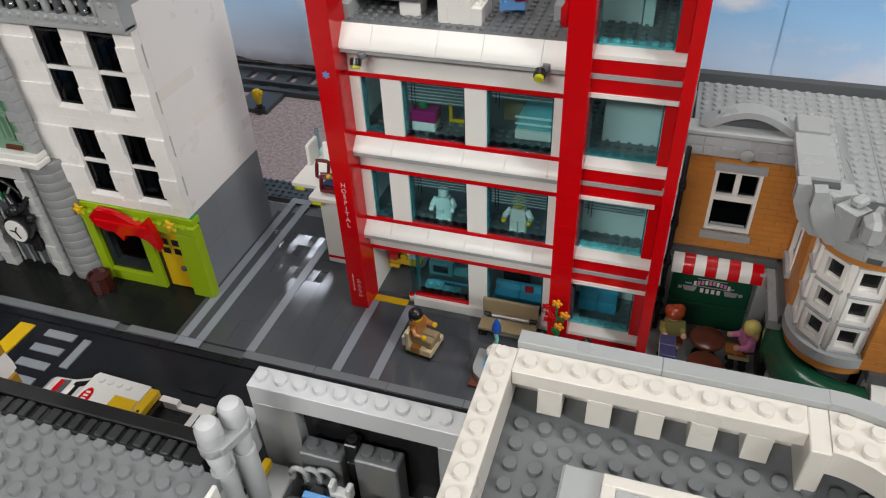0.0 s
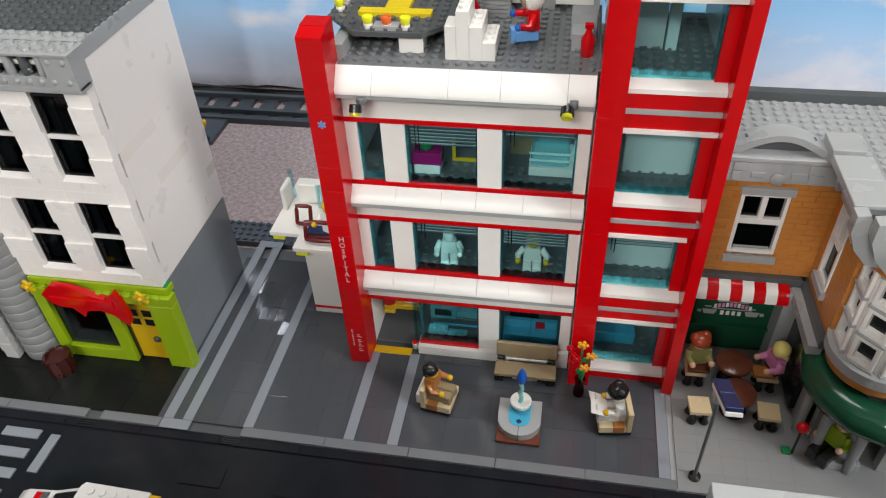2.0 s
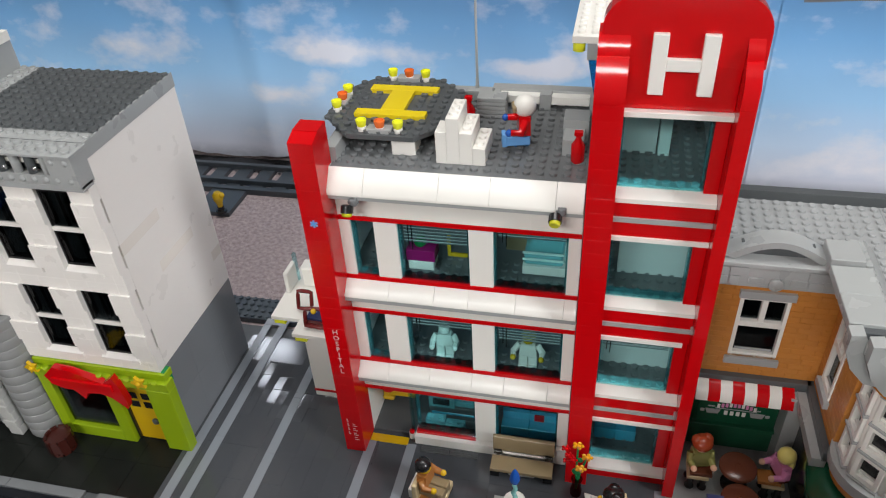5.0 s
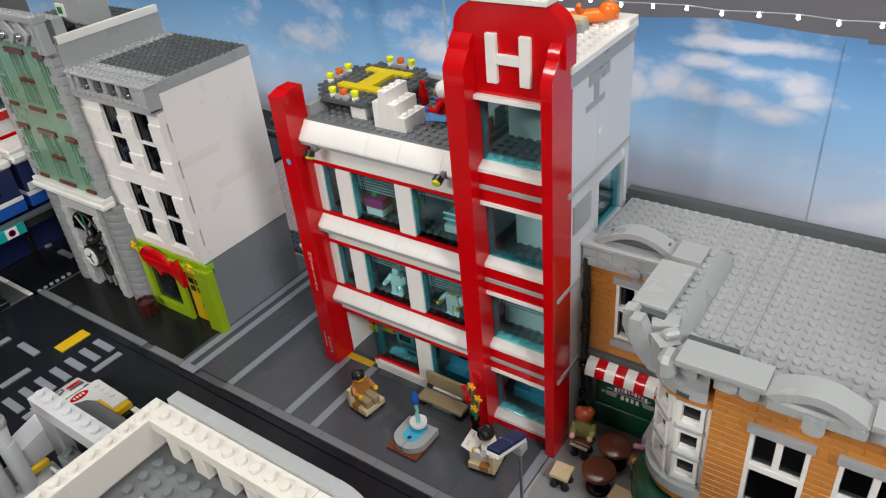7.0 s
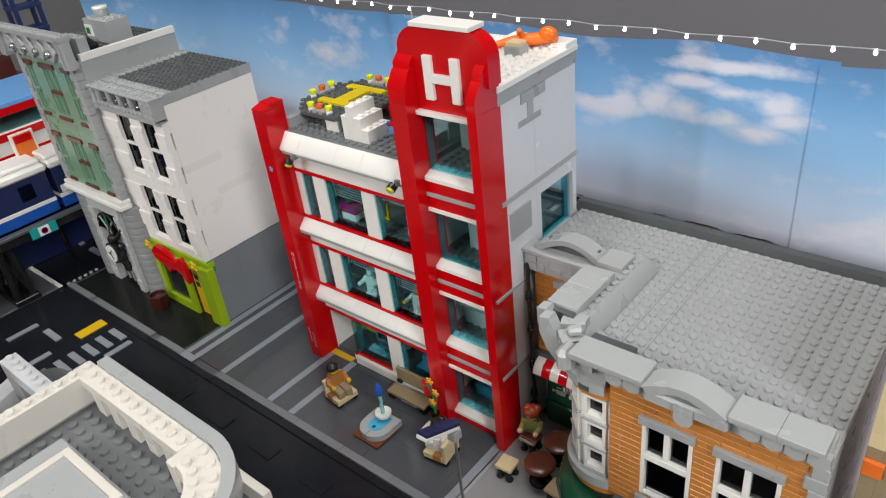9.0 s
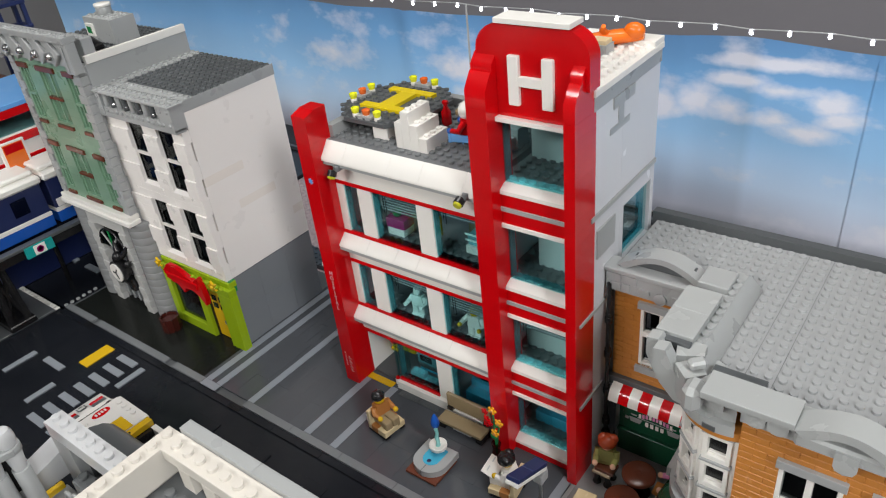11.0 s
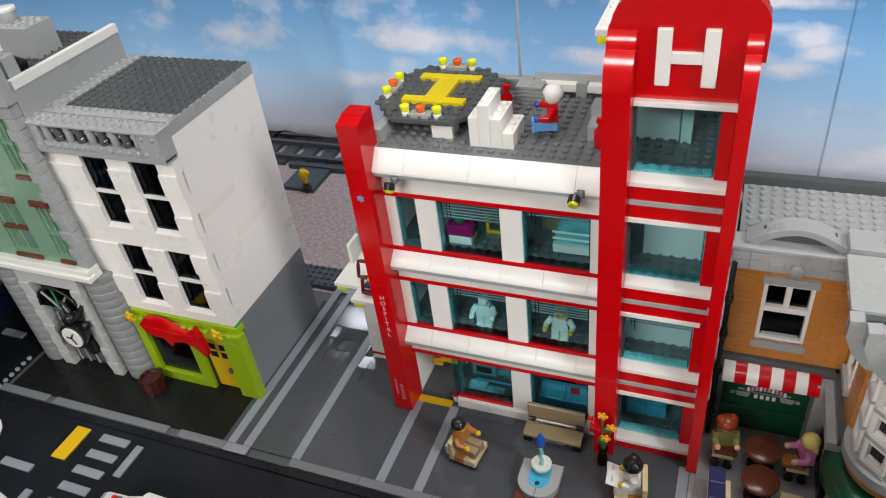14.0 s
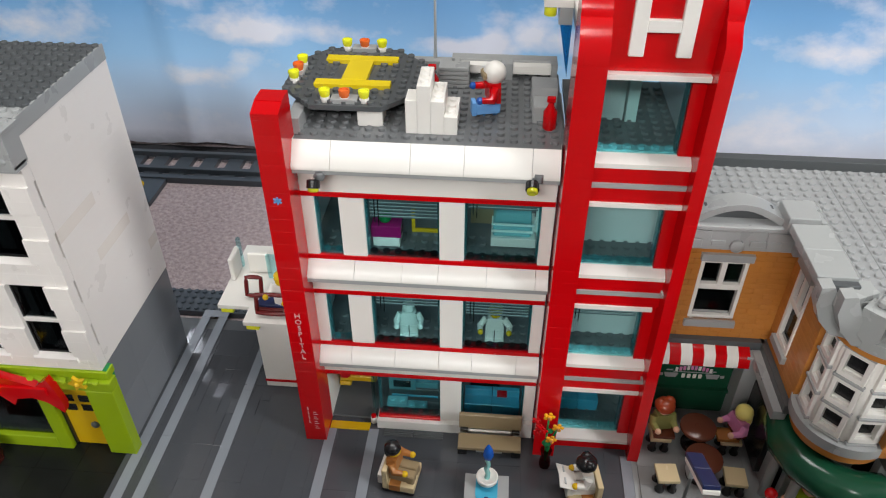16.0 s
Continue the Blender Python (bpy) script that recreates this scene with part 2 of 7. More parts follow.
SKYBLUE = plastic("sky blue plastic", (0.06, 0.42, 0.62), 0.2)
MEDBLUE = plastic("medium blue plastic", (0.14, 0.37, 0.74), 0.22)
TEALS = plastic("teal plastic", (0.01, 0.35, 0.33), 0.2)
PINK = plastic("pink plastic", (0.75, 0.28, 0.52), 0.25)
MAGENTA = plastic("magenta plastic", (0.33, 0.008, 0.13), 0.22)
SKIN = plastic("light flesh plastic", (0.80, 0.48, 0.33), 0.25)
HAIRRED = plastic("copper hair plastic", (0.34, 0.055, 0.018), 0.25)
BLOND = plastic("pale yellow plastic", (0.82, 0.70, 0.20), 0.28)
OLIVE = plastic("olive plastic", (0.30, 0.30, 0.10), 0.25)
MEDBROWN = plastic("medium nougat plastic", (0.40, 0.16, 0.04), 0.25)
PALEGLOW = plastic("pale aqua plastic", (0.74, 0.86, 0.82), 0.3)
CHROME = plastic("silver plastic", (0.60, 0.61, 0.62), 0.16, 0.03, 0.05)
CHROME.node_tree.nodes["Principled BSDF"].inputs["Metallic"].default_value = 1.0
STONEPALE = plastic("pale cool plastic", (0.53, 0.54, 0.545), 0.28, 0.02, 0.1)
CREAM = plastic("cream white plastic", (0.66, 0.625, 0.56), 0.28, 0.02, 0.10, (0.6, 0.55, 0.45))
PANE = clear_plastic("teal clear pane", (0.70, 0.90, 0.91))
PANE_EDGE = clear_plastic("teal pane edge", (0.46, 0.78, 0.80), 0.04, (0.07, 0.24, 0.27))
# pale milk paints the highlights on the tower windows' feet
PANE_FOOT_LIT = clear_plastic("aqua foot with painted highlight", (0.55, 0.88, 0.90), 0.04, (0.42, 0.80, 0.84))
PANE_AQUA = clear_plastic("aqua clear plastic", (0.30, 0.78, 0.86))
PANE_GREY = clear_plastic("smoky clear pane", (0.30, 0.33, 0.34))
NEON = plastic("neon yellow plastic", (0.78, 0.80, 0.02), 0.2)
NEON_OR = plastic("clear orange plastic", (0.75, 0.14, 0.02), 0.2)

# ---------------------------------------------------------------- room and ground
def slab(name, label, mat, x0, x1, y0, y1, z0, z1, category=""):
    ob = part(name, Geo().box(x0, x1, y0, y1, z0, z1, c=0.5), mat)
    return tagged(ob, label, category or name, kind="structure")


def carpet_material():
    mat, nt, bsdf, links = nodes_of("carpet")
    n = tex(nt, links, "ShaderNodeTexVoronoi", 260.0)
    m = tex(nt, links, "ShaderNodeTexNoise", 210.0, 6.0)
    mix = nt.nodes.new("ShaderNodeMix")
    mix.data_type = "RGBA"
    mix.inputs["A"].default_value, mix.inputs["B"].default_value = (0.37, 0.292, 0.295, 1), (0.56, 0.465, 0.46, 1)
    ramp = nt.nodes.new("ShaderNodeMapRange")
    ramp.inputs["From Min"].default_value, ramp.inputs["From Max"].default_value = 0.35, 0.65
    links.new(m.outputs["Fac"], ramp.inputs["Value"])
    links.new(ramp.outputs["Result"], mix.inputs["Factor"])
    links.new(mix.outputs["Result"], bsdf.inputs["Base Color"])
    bsdf.inputs["Roughness"].default_value = 0.95
    bump = nt.nodes.new("ShaderNodeBump")
    bump.inputs["Strength"].default_value, bump.inputs["Distance"].default_value = 0.8, 0.002
    links.new(n.outputs["Distance"], bump.inputs["Height"])
    links.new(bump.outputs["Normal"], bsdf.inputs["Normal"])
    return mat


def wall_material(name, a, b):
    mat, nt, bsdf, links = nodes_of(name)
    m = tex(nt, links, "ShaderNodeTexNoise", 3.0, 5.0)
    mix = nt.nodes.new("ShaderNodeMix")
    mix.data_type = "RGBA"
    mix.inputs["A"].default_value, mix.inputs["B"].default_value = (*a, 1), (*b, 1)
    links.new(m.outputs["Fac"], mix.inputs["Factor"])
    links.new(mix.outputs["Result"], bsdf.inputs["Base Color"])
    bsdf.inputs["Roughness"].default_value = 0.85
    return mat


# clouds of the printed sky: middle and half size
CLOUDS = ((175, 156, 24, 20), (205, 150, 42, 15), (250, 142, 46, 14), (290, 133, 52, 13), (215, 183, 46, 9), (270, 178, 52, 10), (312, 168, 38, 16), (332, 152, 32, 14),
          (128, 142, 18, 16), (262, 205, 110, 8), (-230, 91, 62, 17), (-150, 150, 110, 16), (90, 138, 60, 12), (455, 34, 60, 20), (520, 150, 100, 26), (-430, 150, 90, 26), (700, 110, 110, 26))


def sky_print():
    """Printed paper backdrop: blue sky that pales towards the horizon, with soft clouds and a hazy grey foot darkened
    for the shade there.
    """
    mat, nt, bsdf, links = nodes_of("sky print")
    co = nt.nodes.new("ShaderNodeTexCoord")
    sep = nt.nodes.new("ShaderNodeSeparateXYZ")
    links.new(co.outputs["Object"], sep.inputs["Vector"])
    ramp = nt.nodes.new("ShaderNodeValToRGB")
    span = nt.nodes.new("ShaderNodeMapRange")
    span.inputs["From Min"].default_value, span.inputs["From Max"].default_value = -0.03, 0.26
    links.new(sep.outputs["Z"], span.inputs["Value"])
    links.new(span.outputs["Result"], ramp.inputs["Fac"])
    el = ramp.color_ramp.elements
    # lowest stops are dark: shade along the paper's foot, put into the print
    el[0].position, el[0].color = 0.0, (0.16, 0.16, 0.19, 1)
    el[1].position, el[1].color = 1.0, (0.075, 0.20, 0.42, 1)
    for pos, col in ((0.095, (0.38, 0.395, 0.46, 1)), (0.15, (0.64, 0.67, 0.77, 1)), (0.30, (0.55, 0.71, 0.90, 1)), (0.50, (0.33, 0.59, 0.88, 1)), (0.74, (0.18, 0.41, 0.72, 1))):
        e = el.new(pos)
        e.color = col
    mapn = nt.nodes.new("ShaderNodeMapping")
    mapn.inputs["Scale"].default_value = (8.0, 8.0, 13.0)
    mapn.inputs["Location"].default_value = (1.3, 0.4, 0.25)
    links.new(co.outputs["Object"], mapn.inputs["Vector"])
    n = nt.nodes.new("ShaderNodeTexNoise")
    n.inputs["Scale"].default_value, n.inputs["Detail"].default_value, n.inputs["Roughness"].default_value = 1.6, 6.0, 0.58
    links.new(mapn.outputs["Vector"], n.inputs["Vector"])
    last = None
    for cx, cz, rx, rz in CLOUDS:
        shift = nt.nodes.new("ShaderNodeMapping")
        shift.inputs["Scale"].default_value = (1000.0 / rx, 0.0, 1000.0 / rz)
        shift.inputs["Location"].default_value = (-cx / rx, 0.0, -cz / rz)
        links.new(co.outputs["Object"], shift.inputs["Vector"])
        far = nt.nodes.new("ShaderNodeVectorMath")
        far.operation = "LENGTH"
        links.new(shift.outputs["Vector"], far.inputs[0])
        if last is None:
            last = far.outputs["Value"]
        else:
            low = nt.nodes.new("ShaderNodeMath")
            low.operation = "MINIMUM"
            links.new(last, low.inputs[0])
            links.new(far.outputs["Value"], low.inputs[1])
            last = low.outputs[0]
    core = nt.nodes.new("ShaderNodeMapRange")
    core.inputs["From Min"].default_value, core.inputs["From Max"].default_value = 0.1, 1.35
    core.inputs["To Min"].default_value, core.inputs["To Max"].default_value = 0.36, 0.0
    links.new(last, core.inputs["Value"])
    both = nt.nodes.new("ShaderNodeMath")
    links.new(core.outputs["Result"], both.inputs[0])
    links.new(n.outputs["Fac"], both.inputs[1])
    cl = nt.nodes.new("ShaderNodeMapRange")
    cl.inputs["From Min"].default_value, cl.inputs["From Max"].default_value = 0.56, 0.82
    cl.inputs["To Max"].default_value = 0.88
    links.new(both.outputs[0], cl.inputs["Value"])
    mix = nt.nodes.new("ShaderNodeMix")
    mix.data_type = "RGBA"
    mix.inputs["B"].default_value = (0.80, 0.81, 0.88, 1)
    links.new(cl.outputs["Result"], mix.inputs["Factor"])
    links.new(ramp.outputs["Color"], mix.inputs["A"])
    # the middle sheet was printed darker than the one it overlaps
    tone = nt.nodes.new("ShaderNodeValToRGB")
    place = nt.nodes.new("ShaderNodeMapRange")
    place.inputs["From Min"].default_value, place.inputs["From Max"].default_value = -0.2, 0.4
    links.new(sep.outputs["X"], place.inputs["Value"])
    links.new(place.outputs["Result"], tone.inputs["Fac"])
    te = tone.color_ramp.elements
    te[0].position, te[0].color = 0.1, (1, 1, 1, 1)
    te[1].position, te[1].color = 0.45, (0.84, 0.84, 0.86, 1)
    for pos, v in ((0.715, 0.86), (0.735, 1.0)):
        e = te.new(pos)
        e.color = (v, v, v, 1)
    dim = nt.nodes.new("ShaderNodeMix")
    dim.data_type, dim.blend_type = "RGBA", "MULTIPLY"
    dim.inputs["Factor"].default_value = 1.0
    links.new(mix.outputs["Result"], dim.inputs["A"])
    links.new(tone.outputs["Color"], dim.inputs["B"])
    links.new(dim.outputs["Result"], bsdf.inputs["Base Color"])
    bsdf.inputs["Roughness"].default_value = 0.42
    return mat


CARPET = carpet_material()
PAINT = wall_material("grey wall paint", (0.155, 0.15, 0.16), (0.19, 0.183, 0.195))
WALLS = wall_material("white wall paint", (0.30, 0.30, 0.305), (0.34, 0.34, 0.34))
CEIL = wall_material("ceiling paint", (0.70, 0.70, 0.69), (0.76, 0.76, 0.75))
SKY = sky_print()
LINE = plastic("grey line tile", (0.245, 0.27, 0.30), 0.2, 0.05, 0.15)
KERBTILE = plastic("kerb grey tile", (0.17, 0.182, 0.19), 0.2, 0.05, 0.15)

table = slab("table_top", "carpet-covered table top under the model town", CARPET, -1500, 1500, -900, 700, -40, -9.6, "table")
for x in (-1420, 1360):
    for y in (-840, 580):
        part("table_leg", Geo().box(x, x + 60, y, y + 60, -900, -40.2, c=2), DTAN, table)
slab("ceiling", "white room ceiling", CEIL, -3000, 3000, -2600, 2600, 1800, 1900)
slab("wall_north", "plain white room wall", WALLS, -3000, 3000, 2600, 2700, -900, 1800, "wall")
slab("wall_south", "plain white room wall", WALLS, -3000, 3000, -2700, -2600, -900, 1800, "wall")
slab("wall_west", "plain white room wall", WALLS, -3100, -3000, -2600, 2600, -900, 1800, "wall")
slab("wall_east", "plain white room wall", WALLS, 3000, 3100, -2600, 2600, -900, 1800, "wall")
slab("floor", "grey room floor", PAINT, -3000, 3000, -2600, 2600, -950, -900)


def backdrop():
    """One long sheet of paper, slightly buckled, with an overlap where two prints meet."""
    g = Geo()

    def sheet(x0, x1, dy, top):
        nx, nz = int((x1 - x0) / 12), 16
        verts, faces = [], []
        for i in range(nx + 1):
            for j in range(nz + 1):
                x = x0 + (x1 - x0) * i / nx
                foot = -4.0 + 5.0 * max(-0.8, noise.noise((x / 70.0, 3.0, 0.0))) + 3.0 * noise.noise((x / 22.0, 7.0, 0.0))
                z = foot + (top - foot) * j / nz
                wave = 5.0 * noise.noise((x / 120.0, z / 160.0, 1.0)) + 2.0 * noise.noise((x / 40.0, z / 70.0, 4.0))
                fold = 5.0 * max(0, 1 - abs(x + 255 + 0.05 * z) / 14.0) + 3.0 * max(0, 1 - abs(x - 150) / 18.0)
                verts.append((x, 462 + dy + wave - fold + 0.02 * z, z + (6 * noise.noise((x / 150.0, 0, 9.0)) if j == nz else 0)))
        for i in range(nx):
            for j in range(nz):
                a = i * (nz + 1) + j
                faces.append((a, a + nz + 1, a + nz + 2, a + 1))
        g.add(verts, faces)
    sheet(-1300, 372, 0, 228)
    sheet(352, 1300, -1.6, 224)
    ob = part("backdrop", g, SKY)
    return tagged(ob, "long printed paper backdrop of blue sky with clouds", "backdrop", kind="structure")


backdrop()
# two black pieces added to draw the shadow gap below the paper
slab("backdrop_board", "black sheet added for the dark gap behind the lifted paper edge", BLACK, -1300, 1300, 478, 484, -9.5, 60, "board")
slab("backdrop_hem", "black strip standing for the shadow gap along the paper's foot", BLACK, -1200, 1200, 446, 462, -9.5, -8.0, "cloth")
# base of the model town
ground = slab("ground", "dark grey road plates of the model town", ASPHALT, -760, 760, -420, -84, -9.5, -3.2)
pavement = slab("pavement", "dark grey tiled forecourt and pavement", DGREY, -400, 480, -84, 132, -9.5, -2.6)

# kerb of light grey tiles
kerb = tagged(part("kerb", Geo().box(-400, 480, -92.5, -84, -9.4, -2.7, c=0.1), ASPHALT), "kerb of dark plates topped with grey tiles", "kerb", kind="structure")
for a, b in ((-400, -338), (-330, -262), (-262, -193), (-181, -131.4), (-65, 1), (1, 65), (65, 129), (129, 193), (193, 256)):
    piece("tile", KERBTILE, kerb, a, b - 0.4, -84.2, -76.3, -2.5, 0.3)
for a in range(-400, 480, 64):
    piece("tile", ASPHALT, kerb, a, a + 63.6, -92, -84.4, -2.7, -1.6)
for a in (-346, -197, -78):
    for i in range(4):
        piece("drain_slat", BLACK, kerb, a, a + 15, -91.8 + i * 1.9, -90.7 + i * 1.9, -1.6, -1.0)

# road marking tiles
for a in range(7):
    y = -99.5 - a * 17.3
    piece("marking_tile", LINE, ground, -252, -221, y - 8.0, y, -3.2, -1.8)
for x0, x1, y0, y1, mat in (
        (-212, -204, -135, -102, LINE), (-279, -271, -200, -168, LINE), (-284, -268, -134, -99, YELLOW), (-326, -291, -154, -146, LINE),
        (-352, -344, -188, -150, LINE), (-212, -204, -212, -180, LINE), (-62, -30, -156, -148, LINE)):
    piece("marking_tile", mat, ground, x0, x1, y0, y1, -3.2, -1.7)
for i in range(7):
    for j in range(2):
        x, y = -96 + i * 72 + (j * 30), -112 - j * 46
        piece("road_tile", ASPHALT, ground, x, x + 31.6, y - 15.6, y, -3.2, -2.2)
# forecourt tiles and lines; no tile lies quite level
rng = random.Random(4)


def lay_tile(x0, x1, y0, y1):
    ob = piece("floor_tile", TILE, pavement, x0, x1, y0, y1, -2.6, -0.25, c=0.05)
    a = 2.2 if x1 - x0 < 12 else 0.3
    ob.rotation_euler = (radians(rng.uniform(-a, a)), radians(rng.uniform(-a, a)), 0)


for i in range(12):
    for j in range(6):
        x0, x1 = -136 + i * 32, -104 + i * 32
        y0, y1 = -76 + j * 32, -44 + j * 32
        if i < 3 and j in (3, 4):
            # short tiles, less well pressed down
            for u in range(4):
                for v in range(2):
                    lay_tile(x0 + 8 * u, x0 + 8 * u + 7.96, y0 + 16 * v, y0 + 16 * v + 15.96)
            continue
        for u in range(2):
            lay_tile(x0 + 16 * u, x0 + 16 * u + 15.96 if (i + j) % 3 else x1 - 0.04, y0, y1 - 0.04)
            if not (i + j) % 3:
                break
for i in range(8):
    for j in range(2):
        piece("floor_tile", SHOPTILE, pavement, -392 + i * 32, -360.2 + i * 32, -76 + j * 32, -44.2 + j * 32, -2.6, -0.2 - 0.05 * ((i + j) % 3), c=0.05)
for x0, x1, y0, y1 in ((-131, -123, -76, 132), (-115, -107, -76, 132), (-131, -107, 132, 141), (-131, -107, -85, -76.2), (-65.5, -57.5, -76, 106), (14, 22, -76, 12), (47.5, 55.5, -76, 14), (244, 252, -76, 4)):
    n = max(1, round((y1 - y0) / 64))
    for k in range(n):
        piece("line_tile", LINE, pavement, x0, x1, y0 + (y1 - y0) * k / n, y0 + (y1 - y0) * (k + 1) / n - 0.12, -0.4, 0.35, c=0.1)
# entrance edge
piece("edge_tile", YELLOW, pavement, 16.5, 48, 12.2, 19.5, -0.4, 0.9)
# studded plate beyond the parking bays
g = Geo().box(-250, -60, 141, 172, -9, -2.6, c=0.3).studs(-250, -60, 141, 172, -2.6)
tagged(part("ground_plate", g, plastic("blue grey plate", (0.055, 0.07, 0.085), 0.3)), "blue-grey studded plate at the carpet's edge", "plate", kind="structure")

# cafe pavement
cafe_floor = slab("pavement_cafe", "grey tiled pavement in front of the cafe", LGREY, 252.2, 352, -84, 62, -2.5, -1.2, "pavement")
CAFETILE = plastic("grey cafe tile", (0.265, 0.27, 0.268), 0.16, 0.05, 0.10)
for i in range(6):
    for j in range(9):
        piece("floor_tile", CAFETILE, cafe_floor, 256.5 + i * 16, 272.46 + i * 16, -84 + j * 16, -68.04 + j * 16, -1.2, 0.2, c=0.04)

# ---------------------------------------------------------------- hospital
F = 80.6  # storey pitch
hosp = thing("hospital_building", "red and white toy brick hospital with teal windows and helipad", "building")
W1B, W1T = 9.0, 55.4  # ground floor window


def pillar(x0, x1, y0, y1, z1, parent):
    z, i = 0.0, 0
    while z < z1 - 0.1:
        h = min(B if i % 5 else B * 2, z1 - z)
        piece("brick", RED, parent, x0, x1, y0, y1, z, z + h)
        z += h
        i += 1


pillar(0, 16, 0, 24, 281.0, hosp)
part("pillar_cap", Geo().prism([(0, 281.1), (24, 281.1), (24, 286.2), (10, 286.2), (10, 285.6), (0, 282.5)], "x", 0, 16), RED, hosp)

# floors and shells
for k, (z0, z1) in enumerate(((-2, 1.6), (W1T + 20.0, W1T + F - 48), (W1T + F + 20, W1T + 2 * F - 48), (W1T + 2 * F + 21, 256.8))):
    if k == 0:
        g = Geo().box(16, 256, 24.5, 126, z0, z1, c=0.3)
    else:
        g = Geo().box(10, 178, 26, 126, z0, z1, c=0.3)
    part("floor_plate", g, ROOFGREY if k else DGREY, hosp)
for k in range(4):
    z = (9.0, 90.0, 171.6, 253.6)[k]
    g = Geo().box(181, 250, 28, 126, z - 5, z, c=0.3).studs(184, 248, 30, 118, z, n=8)
    part("tower_floor", g, ROOFGREY, hosp)
for k in range(2):
    z = W1T + F * (k + 1) - 48
    part("floor_studs", Geo().studs(24, 172, 30, 54, z, n=8), ROOFGREY, hosp, kind="stuff")
# back and side walls in large panels
for k in range(3):
    z0, z1 = (0, 80, 160)[k], (80, 160, 246)[k]
    for i in range(2):
        piece("wall_panel", WHITE, hosp, 8, 16, 24 + i * 48, 72 + i * 48, z0, z1)
        piece("wall_panel", WHITE, hosp, 177.2, 180.8, 28.2 + i * 46, 74 + i * 46, z0 + 2, z1)

# main front: columns, red plates, white courses, sloped aprons
cols = ((16, 24), (40, 56), (104, 120), (168, 176))
for k in range(3):
    wt = W1T + F * k
    wb = wt - 46.4
    for a, b in cols:
        if k == 0 and a < 50:
            continue
        piece("column_panel", WHITE, hosp, a, b, 20, 27.8, wb if k else 0, wt)
    if k:
        for p, q in split(16, 176, (48.0, 32.0), k):
            piece("red_plate", RED, hosp, p, q, 19.2, 28, wb - 3.3, wb)
    for p, q in split(16, 176, (32.0, 64.0, 48.0), k):
        piece("red_plate", RED, hosp, p, q, 19.4, 28, wt, wt + 3.4)
    top = wt + 17.5 if k < 2 else wt + 22.0
    for p, q in split(16, 176, (64.0, 32.0, 32.0), k):
        piece("brick", WHITE, hosp, p, q, 20, 28, wt + 3.4, top)
    piece("ledge", LGREY, hosp, 15, 176, 10.2, 28, top, top + 3.3)
    z0, z1 = (top + 3.3, wt + F - 46.4 - 3.3) if k < 2 else (top + 3.3, 257.2)
    deep = 10.0 if k < 2 else 9.0
    for n, (p, q) in enumerate(split(15.5, 176, (24.0, 32.0, 32.0) if k < 2 else (32.0, 40.0, 24.0, 48.0), k)):
        rim = 1.6 if k < 2 else 2.6
        g = Geo().prism([(deep, z0), (28, z0), (28, z1), (19.0, z1), (deep, z0 + rim)], "x", p + 0.12, q - 0.12)
        part("slope_brick", g, WHITE, hosp)

# entrance on the ground floor
for p, q in ((54, 78), (78, 104), (120, 168)):
    piece("brick", WHITE, hosp, p, q, 15.5, 28, 0, 8.8)
piece("red_plate", RED, hosp, 55, 104, 19.2, 28, 8.8, 11.2)
piece("column_panel", WHITE, hosp, 104, 120, 15.4, 19.8, 0, 9.6)
piece("column_panel", WHITE, hosp, 168, 176, 15.4, 19.8, 0, 16)
for i in range(2):
    for j in range(4):
        piece("grille_slat", DGREY, hosp, 60 + i * 24, 83 + i * 24, 8.2 + j * 1.8, 9.4 + j * 1.8, -0.3, 1.0)


PALEBLIND = plastic("pale grey plastic", (0.55, 0.57, 0.58), 0.3)


DARKBLIND = plastic("slate blind plastic", (0.12, 0.15, 0.16), 0.3)
FOOTDARK = clear_plastic("dark teal clear foot", (0.30, 0.42, 0.46))


def window(x0, x1, y, z0, z1, blind=0.0, deep=8.0, rim=None, foot=None):
    """A clear moulded window panel: glass with a hollow box frame and studs along its foot."""
    g = Geo().box(x0 + 0.2, x1 - 0.2, y + 0.8, y + 1.9, z0 + 0.2, z1 - 0.2)
    w = part("window", g, PANE, hosp)
    w.visible_shadow = False
    ft = Geo().box(x0 + 1.4, x1 - 1.4, y + 2.0, y + deep, z0, z0 + 1.2)
    n = int((x1 - x0) / S)
    for i in range(n):
        ft.stud(x0 + (i + 0.5) * (x1 - x0) / n, y + deep * 0.6, z0 + 1.2, n=10)
    for a, b in ((x0 + 0.1, x0 + 1.3), (x1 - 1.3, x1 - 0.1)):
        part("window_jamb", Geo().box(a, b, y + 2.0, y + deep, z0, z1), rim or PANE, w).visible_shadow = False
    part("window_foot", ft, foot or rim or PANE, w).visible_shadow = False
    if blind:
        b = Geo()
        z = z1 - 2.5
        while z > z1 - blind:
            b.box(x0 + 2.0, x1 - 2.0, y + 8.6, y + 9.2, z - 2.1, z - 0.3).box(x0 + 2.0, x1 - 2.0, y + 8.2, y + 8.6, z - 0.75, z - 0.2, 1, c=0.05)
            z -= 2.6
        bl = part("blind", b, [DARKBLIND, PALEBLIND], w)
        cord = Geo().cyl(x0 + 5, y + 8.2, z1 - blind - 5, z1 - 2, 0.35, 6).cyl(x0 + 7.4, y + 8.2, z1 - blind - 8, z1 - 2, 0.35, 6)
        part("blind_cord", cord, BLACK, w)
    return w


